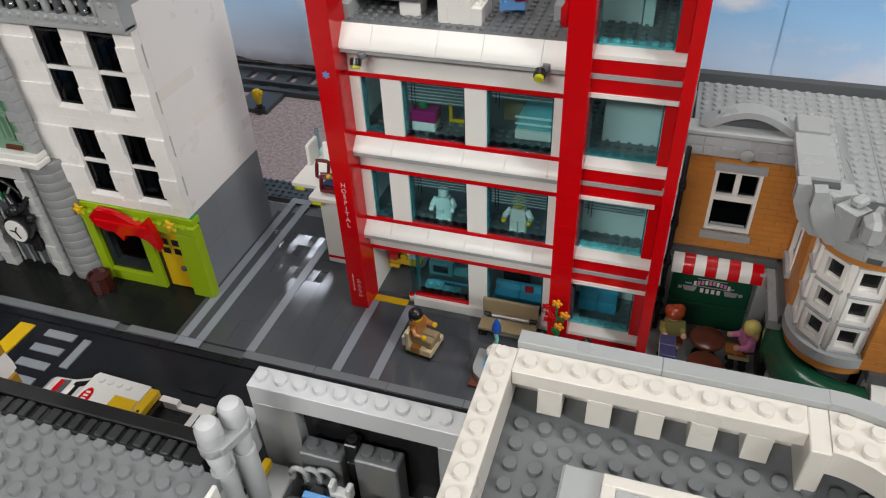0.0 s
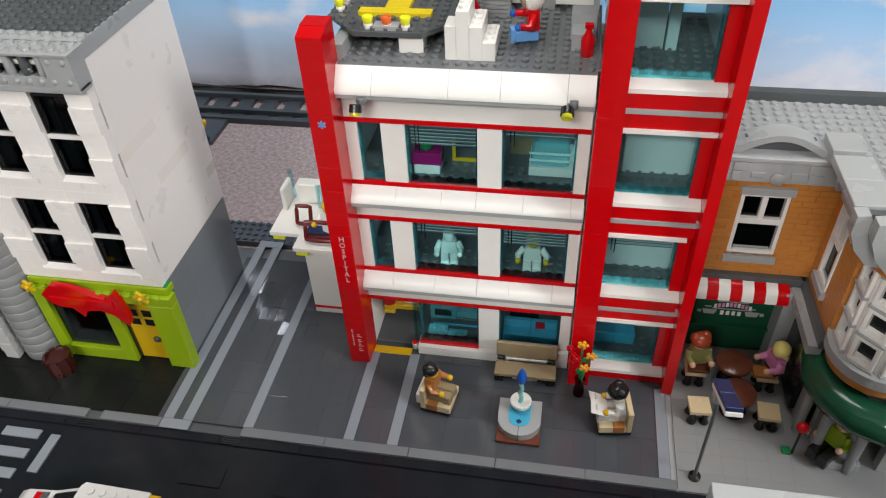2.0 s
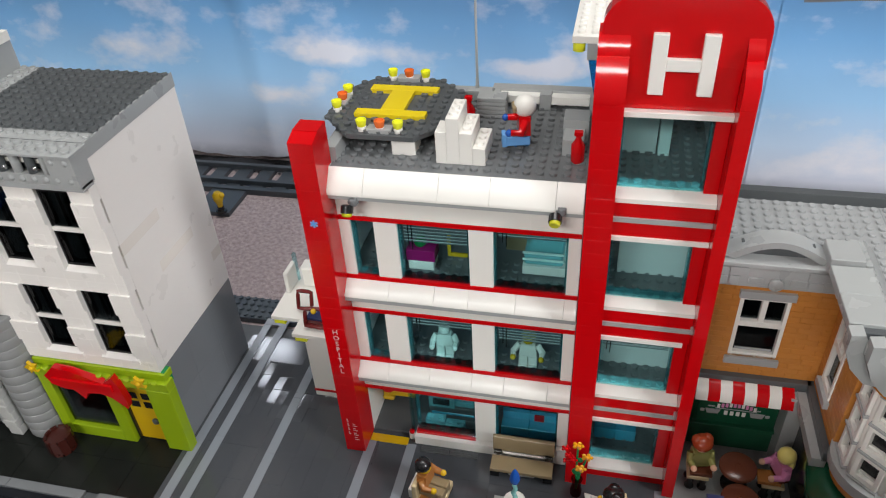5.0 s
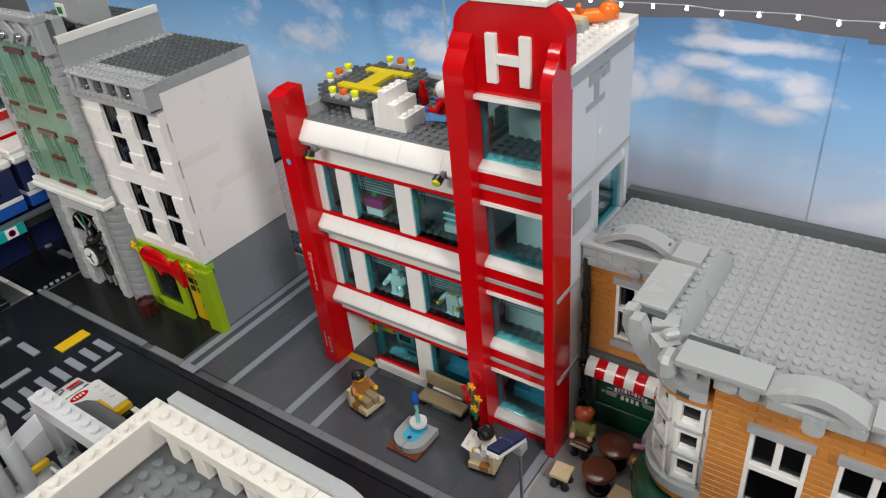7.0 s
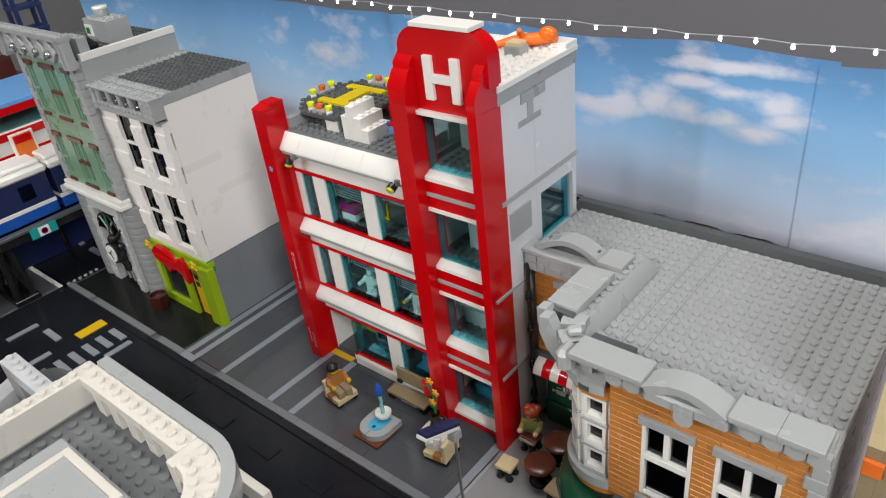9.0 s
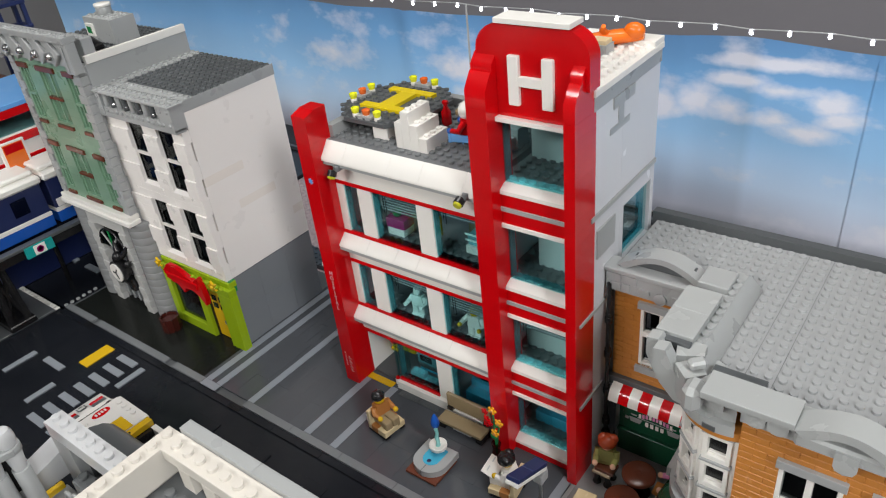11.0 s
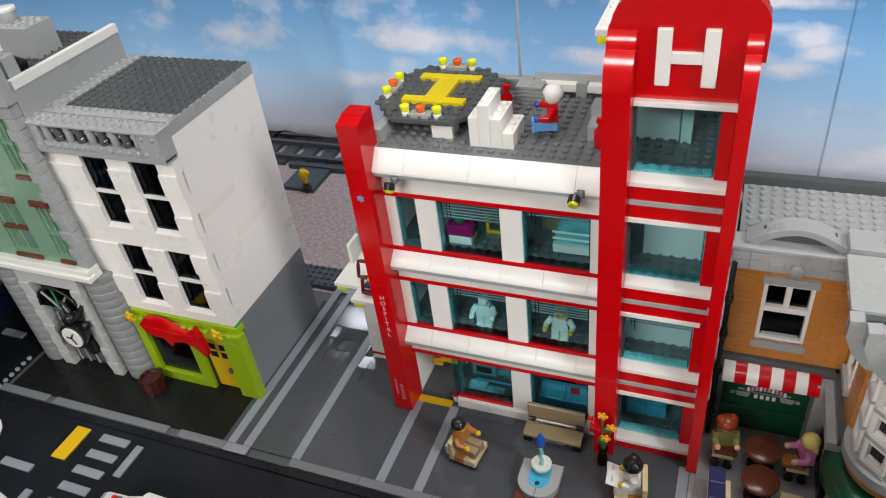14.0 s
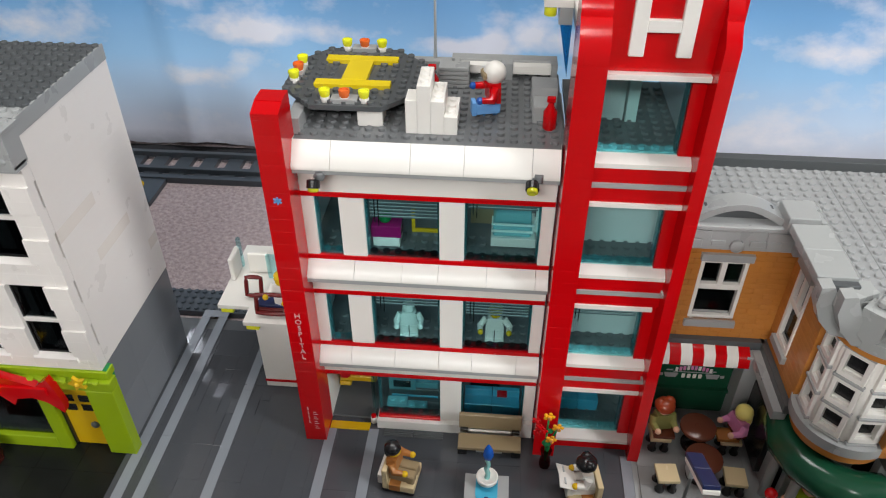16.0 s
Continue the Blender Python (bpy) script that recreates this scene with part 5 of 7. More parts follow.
for z in (36, 70, 108, 142):
    part("collar", Geo().cyl(0, 0, z, z + 5, 3.0, 10).cyl(0, 0, z + 7, z + 8.4, 2.6, 10), BLACK, pipe)
part("pipe_knob", Geo().ball(0, 0, 26, 3.8, n=10), BLACK, pipe)

# ---------------------------------------------------------------- dolls (each one plain mesh)
def doll(name, label, x, y, z, rz, mats, seated=True, hair="cap", lean=0.0, arms=25.0, size=1.0, spread=2.2):
    """Small plastic toy figure. mats: hair, skin, top, legs, extra."""
    g = Geo()
    hip = 0.0
    if seated == "torso":
        g.box(-7.6, 7.6, -3.8, 3.8, 0, 3.2, 3, c=0.6)
        hip = 3.2
    elif seated == "step":
        g.box(-7.8, -0.3, -3.8, 3.8, 0, 12.5, 3, c=0.8).box(-7.8, -0.3, -6.2, 3.8, 0, 3, 3, c=0.6)
        g.box(0.3, 7.8, -12.5, 3.8, 5.2, 12.5, 3, c=0.8).box(0.3, 7.8, -15, -11.8, 4.6, 14.5, 3, c=0.6)
        hip = 12.5
    elif seated:
        g.box(-7.8, -0.3, -14, 3.8, 0, 7.2, 3, c=0.8).box(0.3, 7.8, -14, 3.8, 0, 7.2, 3, c=0.8)
        g.box(-7.8, -0.3, -17, -11, -3, 7.4, 3, c=0.8).box(0.3, 7.8, -17, -11, -3, 7.4, 3, c=0.8)
        hip = 7.0
    else:
        g.box(-7.8, -0.3, -3.8, 3.8, 0, 12.5, 3, c=0.8).box(0.3, 7.8, -3.8, 3.8, 0, 12.5, 3, c=0.8)
        g.box(-7.8, -0.3, -6.2, 3.8, 0, 3, 3, c=0.6).box(0.3, 7.8, -6.2, 3.8, 0, 3, 3, c=0.6)
        hip = 12.5
    s = len(g.v)
    t = [(-7.8, hip), (7.8, hip), (5.8, hip + 13), (-5.8, hip + 13)]
    g.add([(a, -3.8, b) for a, b in t] + [(a, 3.8, b) for a, b in t], [(0, 1, 2, 3), (7, 6, 5, 4), (0, 4, 5, 1), (1, 5, 6, 2), (2, 6, 7, 3), (3, 7, 4, 0)], 2)
    for side in (-1, 1):
        r = radians(arms)
        sh = Vector((side * 7.2, 0, hip + 10.5))
        el = sh + Vector((side * spread, -3.0, -6.0))
        ha = el + Vector((side * -0.6, -7.5 * math.cos(r), -3 + 8 * math.sin(r)))
        g.tube([sh, el, ha], [2.9, 2.8, 2.2], 8, 2)
        g.ball(ha.x, ha.y - 1.2, ha.z, 2.5, 1, 8)
    hz = hip + 13
    g.lathe(0, 0, [(2.8, hz), (3.0, hz + 0.8), (4.4, hz + 1.3), (5.1, hz + 2.6), (5.1, hz + 7.6), (4.4, hz + 9.0), (2.4, hz + 9.2)], 14, 1)
    if hair == "cap":
        g.ball(0, 0.9, hz + 6.6, 6.3, 0, 14, 0.85, 1.02, 1.0).ball(0, 3.2, hz + 4.0, 5.2, 0, 12, 1.0, 1.1, 0.7)
    elif hair == "long":
        g.ball(0, 1.0, hz + 6.4, 6.8, 0, 14, 0.9).ball(0, 4.0, hz + 0.5, 5.6, 0, 12, 1.4, 1.15, 0.6)
    elif hair == "bun":
        g.ball(0, 0.4, hz + 7.2, 7.8, 0, 14, 0.72).ball(3.8, 2.4, hz + 8.5, 4.6, 0, 10).ball(-3.8, 1.4, hz + 8.8, 4.4, 0, 10)
    elif hair == "helmet":
        g.ball(0, 0.6, hz + 5.4, 7.6, 0, 18, 1.0).box(-5.2, 5.2, -7.9, -5.0, hz + 2.2, hz + 7.0, 4, c=1.6)
    if lean:
        g.turned(s, Matrix.Translation((0, 0, hip)) @ Matrix.Rotation(radians(lean), 4, "X") @ Matrix.Translation((0, 0, -hip)))
    ob = part(name, g, mats)
    ob.matrix_basis = pose(x * MM, y * MM, z * MM, 0, 0, rz) @ Matrix.Scale(size, 4)
    return tagged(ob, label, "doll")


# ---------------------------------------------------------------- forecourt things
def armchair(x, y, rz, block=True):
    """Low tan armchair on black runners; the seat faces local -y."""
    t = thing("armchair", "tan and brown toy armchair on the dark forecourt", "chair", x, y, 0.4, rz, "forecourt armchairs")
    part("runner", Geo().box(-12, -6, -12, 12, 0, 3.4, c=0.8), BLACK, t)
    part("runner", Geo().box(6, 12, -12, 12, 0, 3.4, c=0.8), BLACK, t)
    part("seat", Geo().box(-12, 12, -12.2, 7.5, 3.4, 9.6, c=0.4), TAN, t)
    part("seat_strip", Geo().box(-12.3, 12.3, -2, 6.4, 3.5, 10.0, c=0.3), MEDBROWN, t)
    part("backrest", Geo().box(-12, 12, 7.6, 11.6, 3.4, 24, c=0.5), TAN, t)
    if block:
        part("back_block", Geo().box(-10, 10, 11.7, 15.5, 6, 16, c=0.5), WHITE, t)
    return t


armchair(80, -32, 82)
doll("doll", "toy figure with black hair and brown top in the armchair", 75, -31, 10.2, 78, [BLACK, YELLOW, MEDBROWN, DTAN, DTAN], True, "cap")
armchair(212, -33, -82, False)
doll("doll", "toy figure in white reading a paper in the armchair", 216, -32, 10.2, -84, [BLACK, YELLOW, WHITE, WHITE, WHITE], True, "bun", 12, 35, spread=1.2)
news = Geo().prism([(-10, 1.6), (-0.2, -0.2), (10, 1.6), (10, 2.3), (-0.2, 0.6), (-10, 2.3)], "z", 0, 13)
ob = part("newspaper", news, WHITE)
for x in (-7.5, 2.5):
    part("print_bar", Geo().box(x, x + 5, -0.6, 0.2, 8.4, 9.4, c=0.05), PALEBLIND, ob)
ob.matrix_basis = pose(0.206, -0.033, 0.0205, -68, 0, 96)
tagged(ob, "open white newspaper with faint grey print held by a figure", "newspaper")

# bench
bench = thing("bench", "dark tan toy bench against the hospital window", "bench", 143.5, 2, 0.4)
part("seat", Geo().box(-24, 24, -8, 6, 7.2, 10.2, c=0.3), DTAN, bench)
part("backrest", Geo().box(-24, 24, 8.6, 11.8, 12.6, 28, c=0.3), DTAN, bench)
part("gap_rail", Geo().box(-16, 16, 7.2, 8.4, 10.6, 12.4, c=0.2), WHITE, bench)
for sx in (-1, 1):
    part("leg", Geo().box(min(sx * 24, sx * 17), max(sx * 24, sx * 17), -7, 6, 0, 7.1, c=0.4), BLACK, bench)
    part("back_bracket", Geo().box(min(sx * 23, sx * 17), max(sx * 23, sx * 17), 6.2, 11.5, 10.3, 14, c=0.3), BLACK, bench)
part("middle_leg", Geo().box(-10, 10, -4, 4, 0, 7.1, c=0.4), LGREY, bench)

# fountain
ft = thing("fountain", "small grey toy fountain with aqua water and blue drop", "fountain", 143, -42, 0.4)
part("base_plate", Geo().box(-16, 16, -21, 11, 0, 2.6, c=0.3), BROWN, ft, "reddish brown base plate")
pts = [(-16, 14)] + [(-16 * math.cos(a), -4 - 15 * math.sin(a)) for a in [math.pi * i / 14 for i in range(15)]] + [(16, 14)]
part("basin", Geo().prism([(x, y) for x, y in pts], "z", 2.6, 8.8), LGREY, ft)
pts = [(-8, 10)] + [(-8 * math.cos(a), -3 - 8 * math.sin(a)) for a in [math.pi * i / 12 for i in range(13)]] + [(8, 10)]
part("water", Geo().prism(pts, "z", 8.8, 9.3).cyl(0, -7, 9.2, 9.5, 2.0, 12, 1), [SKYBLUE, NAVY], ft, "aqua blue water")
part("seam", Geo().box(-0.25, 0.25, -19.4, -10.5, 2.7, 8.95, c=0.02), DGREY, ft)
part("bowl", Geo().lathe(0, 7, [(3.0, 9.3), (4.5, 11.5), (7.6, 13.5), (8.0, 16.8), (7.2, 17.4), (3, 15.4)], 22), WHITE, ft)
part("jet", Geo().tube([(0, 7, 15), (0.6, 7, 20), (-1.0, 7.4, 25), (0.8, 7, 30), (-0.4, 7.2, 35), (0, 7, 38)], [2.2, 1.7, 1.9, 1.5, 1.8, 1.4], 10), plastic("milky aqua plastic", (0.25, 0.62, 0.60), 0.15), ft)
part("drop", Geo().lathe(0, 7, [(1.5, 37), (3.4, 39), (3.9, 42), (3.3, 46), (1.8, 50), (0.4, 52.5)], 16), BLUE, ft)

# flowers in a vase
AMBER = plastic("amber plastic", (0.88, 0.40, 0.008), 0.2)
va = thing("flower_vase", "clear dark red vase with red and yellow toy flowers", "vase", 186, -9, 0.4)
part("vase", Geo().lathe(0, 0, [(4.2, 0), (4.4, 5), (3.2, 12), (4.4, 18)], 14), clear_plastic("clear red brown", (0.45, 0.16, 0.12)), va)
for pts in ([(0, 0, 6), (0.5, -1, 20), (2, -2, 33)], [(0, 0, 6), (2, 0, 26), (6, -1, 45)], [(0, 0, 6), (-1, 0.5, 30), (-1, 0.5, 55)]):
    part("stem", Geo().tube(pts, 0.9, 6), GREEN, va)
part("leaf", Geo().ball(-0.5, -1.5, 28, 3.8, n=10, sx=1.0, sy=0.45).ball(1, 0.5, 39, 2.6, n=10, sx=1.0, sy=0.5), GREEN, va)
for x, y, z in ((2, -2.6, 34), (6, -1.6, 46.5), (-1, 0, 56)):
    flower(x, y, z, 2.9, AMBER, va)
    part("flower_heart", Geo().ball(x, y - 2.4, z, 1.2, n=8), MEDBROWN, va)
for x, y, z in ((-7, 0, 44), (-9.5, 1, 50), (-4, -1, 41), (-8, 0.5, 37)):
    flower(x, y, z, 2.4, RED, va)

# lamp with a solar panel by the kerb
lp = thing("street_lamp", "thin grey toy street lamp with dark blue panel head", "street lamp", 268, -72, 0.3)
part("post", Geo().lathe(0, 0, [(1.3, 3), (1.2, 82), (2.4, 84), (2.4, 90)], 12), ROOFGREY, lp)
part("foot", Geo().lathe(0, 0, [(4.2, 0), (4.2, 2.4), (2.4, 3.4), (1.5, 4)], 14), BLACK, lp)
m = Matrix.Translation((-1, -16, 104)) @ Matrix.Rotation(radians(-25.6), 4, "X")
part("panel", Geo().box(-5, 5, -20, 20, 0, 3.0, c=0.4).turned(0, m), WHITE, lp)
for y in (-19.8, 0.15):
    part("panel_tile", Geo().box(-4.9, 4.9, y, y + 19.6, 3.1, 6.0, c=0.3).turned(0, m), NAVY, lp)
part("bracket", Geo().box(-3.8, 3.8, -4.5, 4.5, 86, 94.5, c=0.6), LGREY, lp)


# ---------------------------------------------------------------- cafe seats
def cafe_chair(x, y, rz, first=None):
    if first is not None:
        return copy_thing(first, pose(x * MM, y * MM, 0.0004, 0, 0, rz))
    t = thing("cafe_chair", "tan square toy chair with black legs on grey tiles", "chair", x, y, 0.4, rz, "cafe chairs")
    part("seat", Geo().box(-7.8, 7.8, -7.8, 7.8, 11.6, 14.8, c=0.3), TAN, t)
    for sx in (-1, 1):
        for sy in (-1, 1):
            part("leg", Geo().lathe(sx * 4.6, sy * 4.6, [(3.4, 0), (3.6, 1.0), (2.2, 3), (2.4, 9), (3.2, 11.5)], 10), BLACK, t)
    return t


def cafe_table(x, y, first=None):
    if first is not None:
        return copy_thing(first, pose(x * MM, y * MM, 0.0004))
    t = thing("cafe_table", "round reddish brown toy cafe table on black foot", "table", x, y, 0.4, 0, "cafe tables")
    part("tabletop", Geo().lathe(0, 0, [(12.5, 19.0), (13.4, 19.6), (13.4, 21.8), (12.8, 22.4), (2.2, 22.4), (2.0, 21.9)], 28), BROWN, t)
    part("foot", Geo().lathe(0, 0, [(9.6, 0), (9.8, 2.0), (8.6, 3.4), (2.4, 4.4), (2.4, 16), (5, 19)], 18), BLACK, t)
    return t


t1 = cafe_table(302, 20)
cafe_table(301, -9, t1)
c1 = cafe_chair(274, 18, 0)
cafe_chair(327, 19, 0, c1)
cafe_chair(274, -19, 4, c1)
cafe_chair(323, -18, -3, c1)
piece_book = Geo().box(-8, 8, -6, 6, 0, 3.0, c=0.3)
for x, y in ((276, 17), (324, 18)):
    ob = part("tray", piece_book, (BROWN, MEDBROWN)[x > 300], None, at=(x, y, 15.3))
    tagged(ob, "flat brown plastic tray lying on a cafe chair", "tray")
doll("doll", "toy figure with copper hair and olive top at the cafe", 274, 21, 18.4, 12, [HAIRRED, SKIN, OLIVE, OLIVE, BLACK], "torso", "bun", spread=0.6)
doll("doll", "toy figure with blond hair and pink top at the cafe", 331, 20, 18.4, -72, [BLOND, SKIN, PINK, BROWN, BROWN], "torso", "long", spread=1.0)
doll("doll", "toy figure in lime jacket seated beside the corner bay", 362, -40, 7.2, -48, [BLOND, SKIN, LIME, BLACK, BLACK], True, "none", lean=-18)
tagged(part("low_step", Geo().box(353, 380, -52, -27, 0.2, 7.0, c=0.4), LGREY), "light grey low step under the seated figure", "step")
tagged(part("red_ball", Geo().ball(338, -42, 30, 4.4).cyl(338, -42, 0.3, 27, 0.9, 8, 1), [RED, BLACK]), "glossy red ball on a thin black post", "post")
tagged(part("green_tile", Geo().box(331, 337, -44, -38, 0.3, 2.4), GREEN), "small green tile on the grey pavement", "tile")

# ---------------------------------------------------------------- on the hospital roof
doll("doll", "toy pilot with white helmet and red top stepping on the roof", 134, 58, 257.4, -76, [WHITE, BLUE, RED, MEDBLUE, DTAN], "step", "helmet", size=0.94, spread=5.0)
for x, y in ((169, 43), (94, 84)):
    ex = thing("fire_extinguisher", "red toy fire extinguisher standing on the roof", "extinguisher", x, y, 257.6, 0, "extinguishers")
    part("bottle", Geo().lathe(0, 0, [(3.0, 0), (4.2, 1.5), (4.2, 12), (2.0, 15.5), (1.6, 18)], 14), RED, ex)
    part("valve", Geo().box(-2.6, 2.6, -1.6, 1.6, 18.1, 21.4, c=0.5), RED, ex)
    part("foot_ring", Geo().cyl(0, 0, -0.2, 0.8, 3.2, 12), LGREY, ex)
dg = Geo()
dg.tube([(206, 96, 334), (216, 104, 335), (228, 110, 336), (240, 114, 337.5), (249, 116, 337)], [3.4, 6.2, 7.4, 7.0, 3.4], 12, flat=0.7)
dg.tube([(226, 108, 338), (224, 102, 343), (227, 98, 347)], [2.6, 2.4, 1.6], 8).tube([(218, 104, 334), (226, 96, 332.6), (232, 92, 332.6)], [2.0, 1.8, 1.4], 8)
tagged(part("orange_toy_animal", dg.ball(243, 113, 341, 6.0, n=12, sx=1.3), ORANGE), "bright orange plastic toy animal lying on the white roof", "toy animal")
part("roof_block", Geo().box(222, 236, 84, 96, 330.6, 338).box(223, 235, 85, 95, 338, 341, 1), [LGREY, TAN], hosp)
LENS = plastic("clear olive plastic", (0.52, 0.52, 0.02), 0.06, 0.05, 0.05)
for x, z, tip in ((29.5, 234.5, 152), (160, 239.5, 116)):
    m = Matrix.Translation((x, 6.0, z)) @ Matrix.Rotation(radians(tip), 4, "X")
    sp = part("spotlight", Geo().lathe(0, 0, [(3.0, -2.6), (4.0, -2.2), (4.1, 2.6), (3.5, 2.7), (3.3, 2.0), (0.1, 2.0)], 18).turned(0, m), BLACK, hosp, "small black spotlight")
    part("lens", Geo().lathe(0, 0, [(3.3, 2.1), (3.4, 4.4), (2.6, 5.0), (1.6, 4.6), (0.1, 4.6)], 18).turned(0, m), LENS, sp)
    part("yoke", Geo().box(x - 0.5, x + 6.5, 8.5, 19.8, z + 1.5, z + 4.5, c=0.8).cyl(x + 3.5, 9, z + 1.4, z + 6.0, 2.6, 12), ROOFGREY, sp)
# star emblem and lettering on the pillar
em = Geo()
for i in range(3):
    s = len(em.v)
    em.box(-0.6, 0.6, -0.45, -0.1, -2.8, 2.8, c=0.05)
    em.turned(s, Matrix.Translation((8, 0, 225)) @ Matrix.Rotation(radians(60 * i), 4, "Y"))
part("emblem", em, MEDBLUE, hosp, "blue star emblem")
PRINT = plastic("pale pink print", (0.62, 0.40, 0.40), 0.3)
for i, ch in enumerate("HOSPITAL"):
    ob = part("lettering", text_mesh("lettering", ch, 6.0, PRINT, 0.12), PRINT, hosp)
    ob.matrix_basis = pose(0.0085, -0.0002, (131 - i * 5.6) * MM, 90, 0, 0)
bars = Geo()
for i in range(4):
    bars.box(4.6, 6.0, -0.3, -0.05, 20 + i * 5, 20.7 + i * 5, c=0.05).box(4.6, 5.3, -0.3, -0.05, 20.8 + i * 5, 23.2 + i * 5, c=0.05).box(8.6, 12.2, -0.3, -0.05, 14 + i * 5.4, 14.5 + i * 5.4, c=0.05).box(8.6, 11.0, -0.3, -0.05, 16.2 + i * 5.4, 16.7 + i * 5.4, c=0.05)
part("lettering_bar", bars, PRINT, hosp, kind="stuff")

# ---------------------------------------------------------------- inside the hospital
PALEW = plastic("pale wall plastic", (0.74, 0.76, 0.74), 0.3)
def inside(name, label, cat, geo, mats):
    return tagged(part(name, geo, mats), label, cat)


f2, f3 = W1T + F - 48, W1T + 2 * F - 48
doll("doll", "pale aqua skeleton-like toy figure at a hospital window", 80, 35, f2 + 0.2, 4, [PALEGLOW] * 5, False, "none", size=0.86, spread=3.4)
doll("doll", "toy doctor in white coat at a hospital window", 143, 34, f2 + 0.2, 0, [BLOND, YELLOW, WHITE, WHITE, WHITE], False, "cap", size=0.88, spread=5)
bed = thing("hospital_bed", "clear aqua toy hospital bed with white base", "bed", 152, 48, f3 + 1.8)
part("base", Geo().box(-15, 15, -10, 22, 0, 7), WHITE, bed)
AQUABOX = clear_plastic("pale aqua clear plastic", (0.55, 0.88, 0.92), 0.05, (0.35, 0.78, 0.84))
part("canopy", Geo().box(-14, 12, -9, 18, 7.1, 18, c=1.5), AQUABOX, bed).visible_shadow = False
part("canopy_rail", Geo().box(-15, 13, -10.2, -9.1, 12, 13.6).box(-15, 13, -10.2, -9.1, 17.4, 19), PALEGLOW, bed)
part("bottle", Geo().lathe(16, 2, [(3.4, 0), (3.6, 12), (1.6, 18), (1.4, 24)], 12), PALEGLOW, bed)
inside("cabinet", "magenta toy cabinet with white drawer and green plant", "cabinet", Geo().box(58, 76, 32, 46, f3 + 1.8, f3 + 9).box(57, 77, 32, 46, f3 + 9, f3 + 18, 1).ball(66, 38, f3 + 22, 4.5, 2), [WHITE, MAGENTA, GREEN])
inside("picture_stand", "yellow toy picture stand inside the hospital room", "stand", Geo().box(82, 103, 50, 52, f3 + 1.8, f3 + 4.5).box(82, 84.5, 50, 52, f3 + 4.5, f3 + 20).box(100.5, 103, 50, 52, f3 + 4.5, f3 + 20), YELLOW)
inside("tan_board", "tan board standing at the back of the room", "board", Geo().box(122, 140, 64, 66, f3 + 1.8, f3 + 30), DTAN)
inside("sofa", "sky blue toy waiting sofa with a red cushion", "sofa", Geo().box(122, 144, 36, 46, 1.8, 12).box(144.4, 166, 36, 46, 1.8, 12).box(122, 144, 46, 50, 1.8, 19).box(144.4, 166, 46, 50, 1.8, 19).box(148, 156, 45, 45.9, 6, 19.5, 1), [SKYBLUE, RED])
inside("sofa", "sky blue toy sofa behind the tower window", "sofa", Geo().box(196, 212, 40, 52, 9.2, 21).box(212.3, 228, 40, 52, 9.2, 21).box(196, 228, 52.1, 58, 9.2, 30), SKYBLUE)
inside("reception_desk", "black and teal toy reception desk behind the glass", "desk", Geo().box(60, 102, 44, 56, 1.8, 16).box(60, 82, 43, 52, 16.1, 30, 1).box(82.2, 100, 46, 52, 16.1, 22, 1).box(64, 78, 42, 42.9, 20, 27, 2).box(80, 102, 58, 60, 24, 40, 3).box(62, 100, 43, 43.9, 8, 10, 3), [DGREY, AQUABOX, BLACK, SKYBLUE])
inside("aqua_block", "clear aqua toy blocks lined behind the entrance glass", "blocks", Geo().box(60, 76, 30, 38, 1.8, 14).box(76.2, 92, 30, 38, 1.8, 10).studs(60, 76, 30, 38, 14).studs(76, 92, 30, 38, 10), AQUABOX).visible_shadow = False
inside("wall_screen", "black toy screen with a pale picture above the sofa", "screen", Geo().box(126, 150, 56, 59, 1.8, 50).box(131, 146, 55.2, 55.9, 38, 46, 1), [BLACK, PALEGLOW])
for k, (x0, x1, y, z0, z1, mat) in enumerate(((186, 216, 66, 253.8, 292, PALEW), (200, 248, 48, 171.8, 226, PALEW), (188, 248, 44, 90.2, 146, PALEW), (184, 248, 62, 9.2, 64, PALEW))):
    inside("room_panel", "pale aqua wall panel inside the stair tower", "panel", Geo().box(x0, x1, y, y + 8, z0, z1), mat)
inside("tool_rack", "aqua topped toy rack with a black lever", "rack", Geo().box(217, 224, 64, 71, 253.8, 286).box(216, 225, 63, 72, 286, 290, 1).box(219, 221, 66, 68, 290, 300, 2), [PALEGLOW, SKYBLUE, BLACK])
inside("ambulance", "white toy ambulance nose with orange bumper in the bay", "vehicle", Geo().box(17, 48, 60, 100, 3, 30, c=3).box(17, 48, 52, 59.9, 12, 18, 1, c=1).box(18, 27, 48, 56, 18.1, 28, 2, c=2).box(28, 36, 50, 58, 18.1, 24, 1, c=2).box(17, 27, 50, 60, 8, 12, 1, c=1).box(30, 46, 54, 60, 18.1, 24, 0, c=1).cyl(66, 9, 20, 26, 7, 14, 3, axis="x"), [WHITE, YELLOW, RED, BLACK])

# ---------------------------------------------------------------- stretcher deck beside the hospital
an = thing("side_annex", "white toy annex wall with red stripes beside the pillar", "annex", 0, 0, 0)
part("wall", Geo().box(-46, -0.5, 52, 124, 0.4, 76), WHITE, an)
part("stripe", Geo().box(-46.4, -0.5, 51.5, 52, 6, 9), RED, an)
part("stripe", Geo().box(-46.4, -0.5, 51.5, 52, 70, 73), RED, an)
part("deck", Geo().box(-78, -0.5, 62, 142, 76.2, 80).box(-52, -0.5, 44, 62, 76.2, 80), WHITE, an)
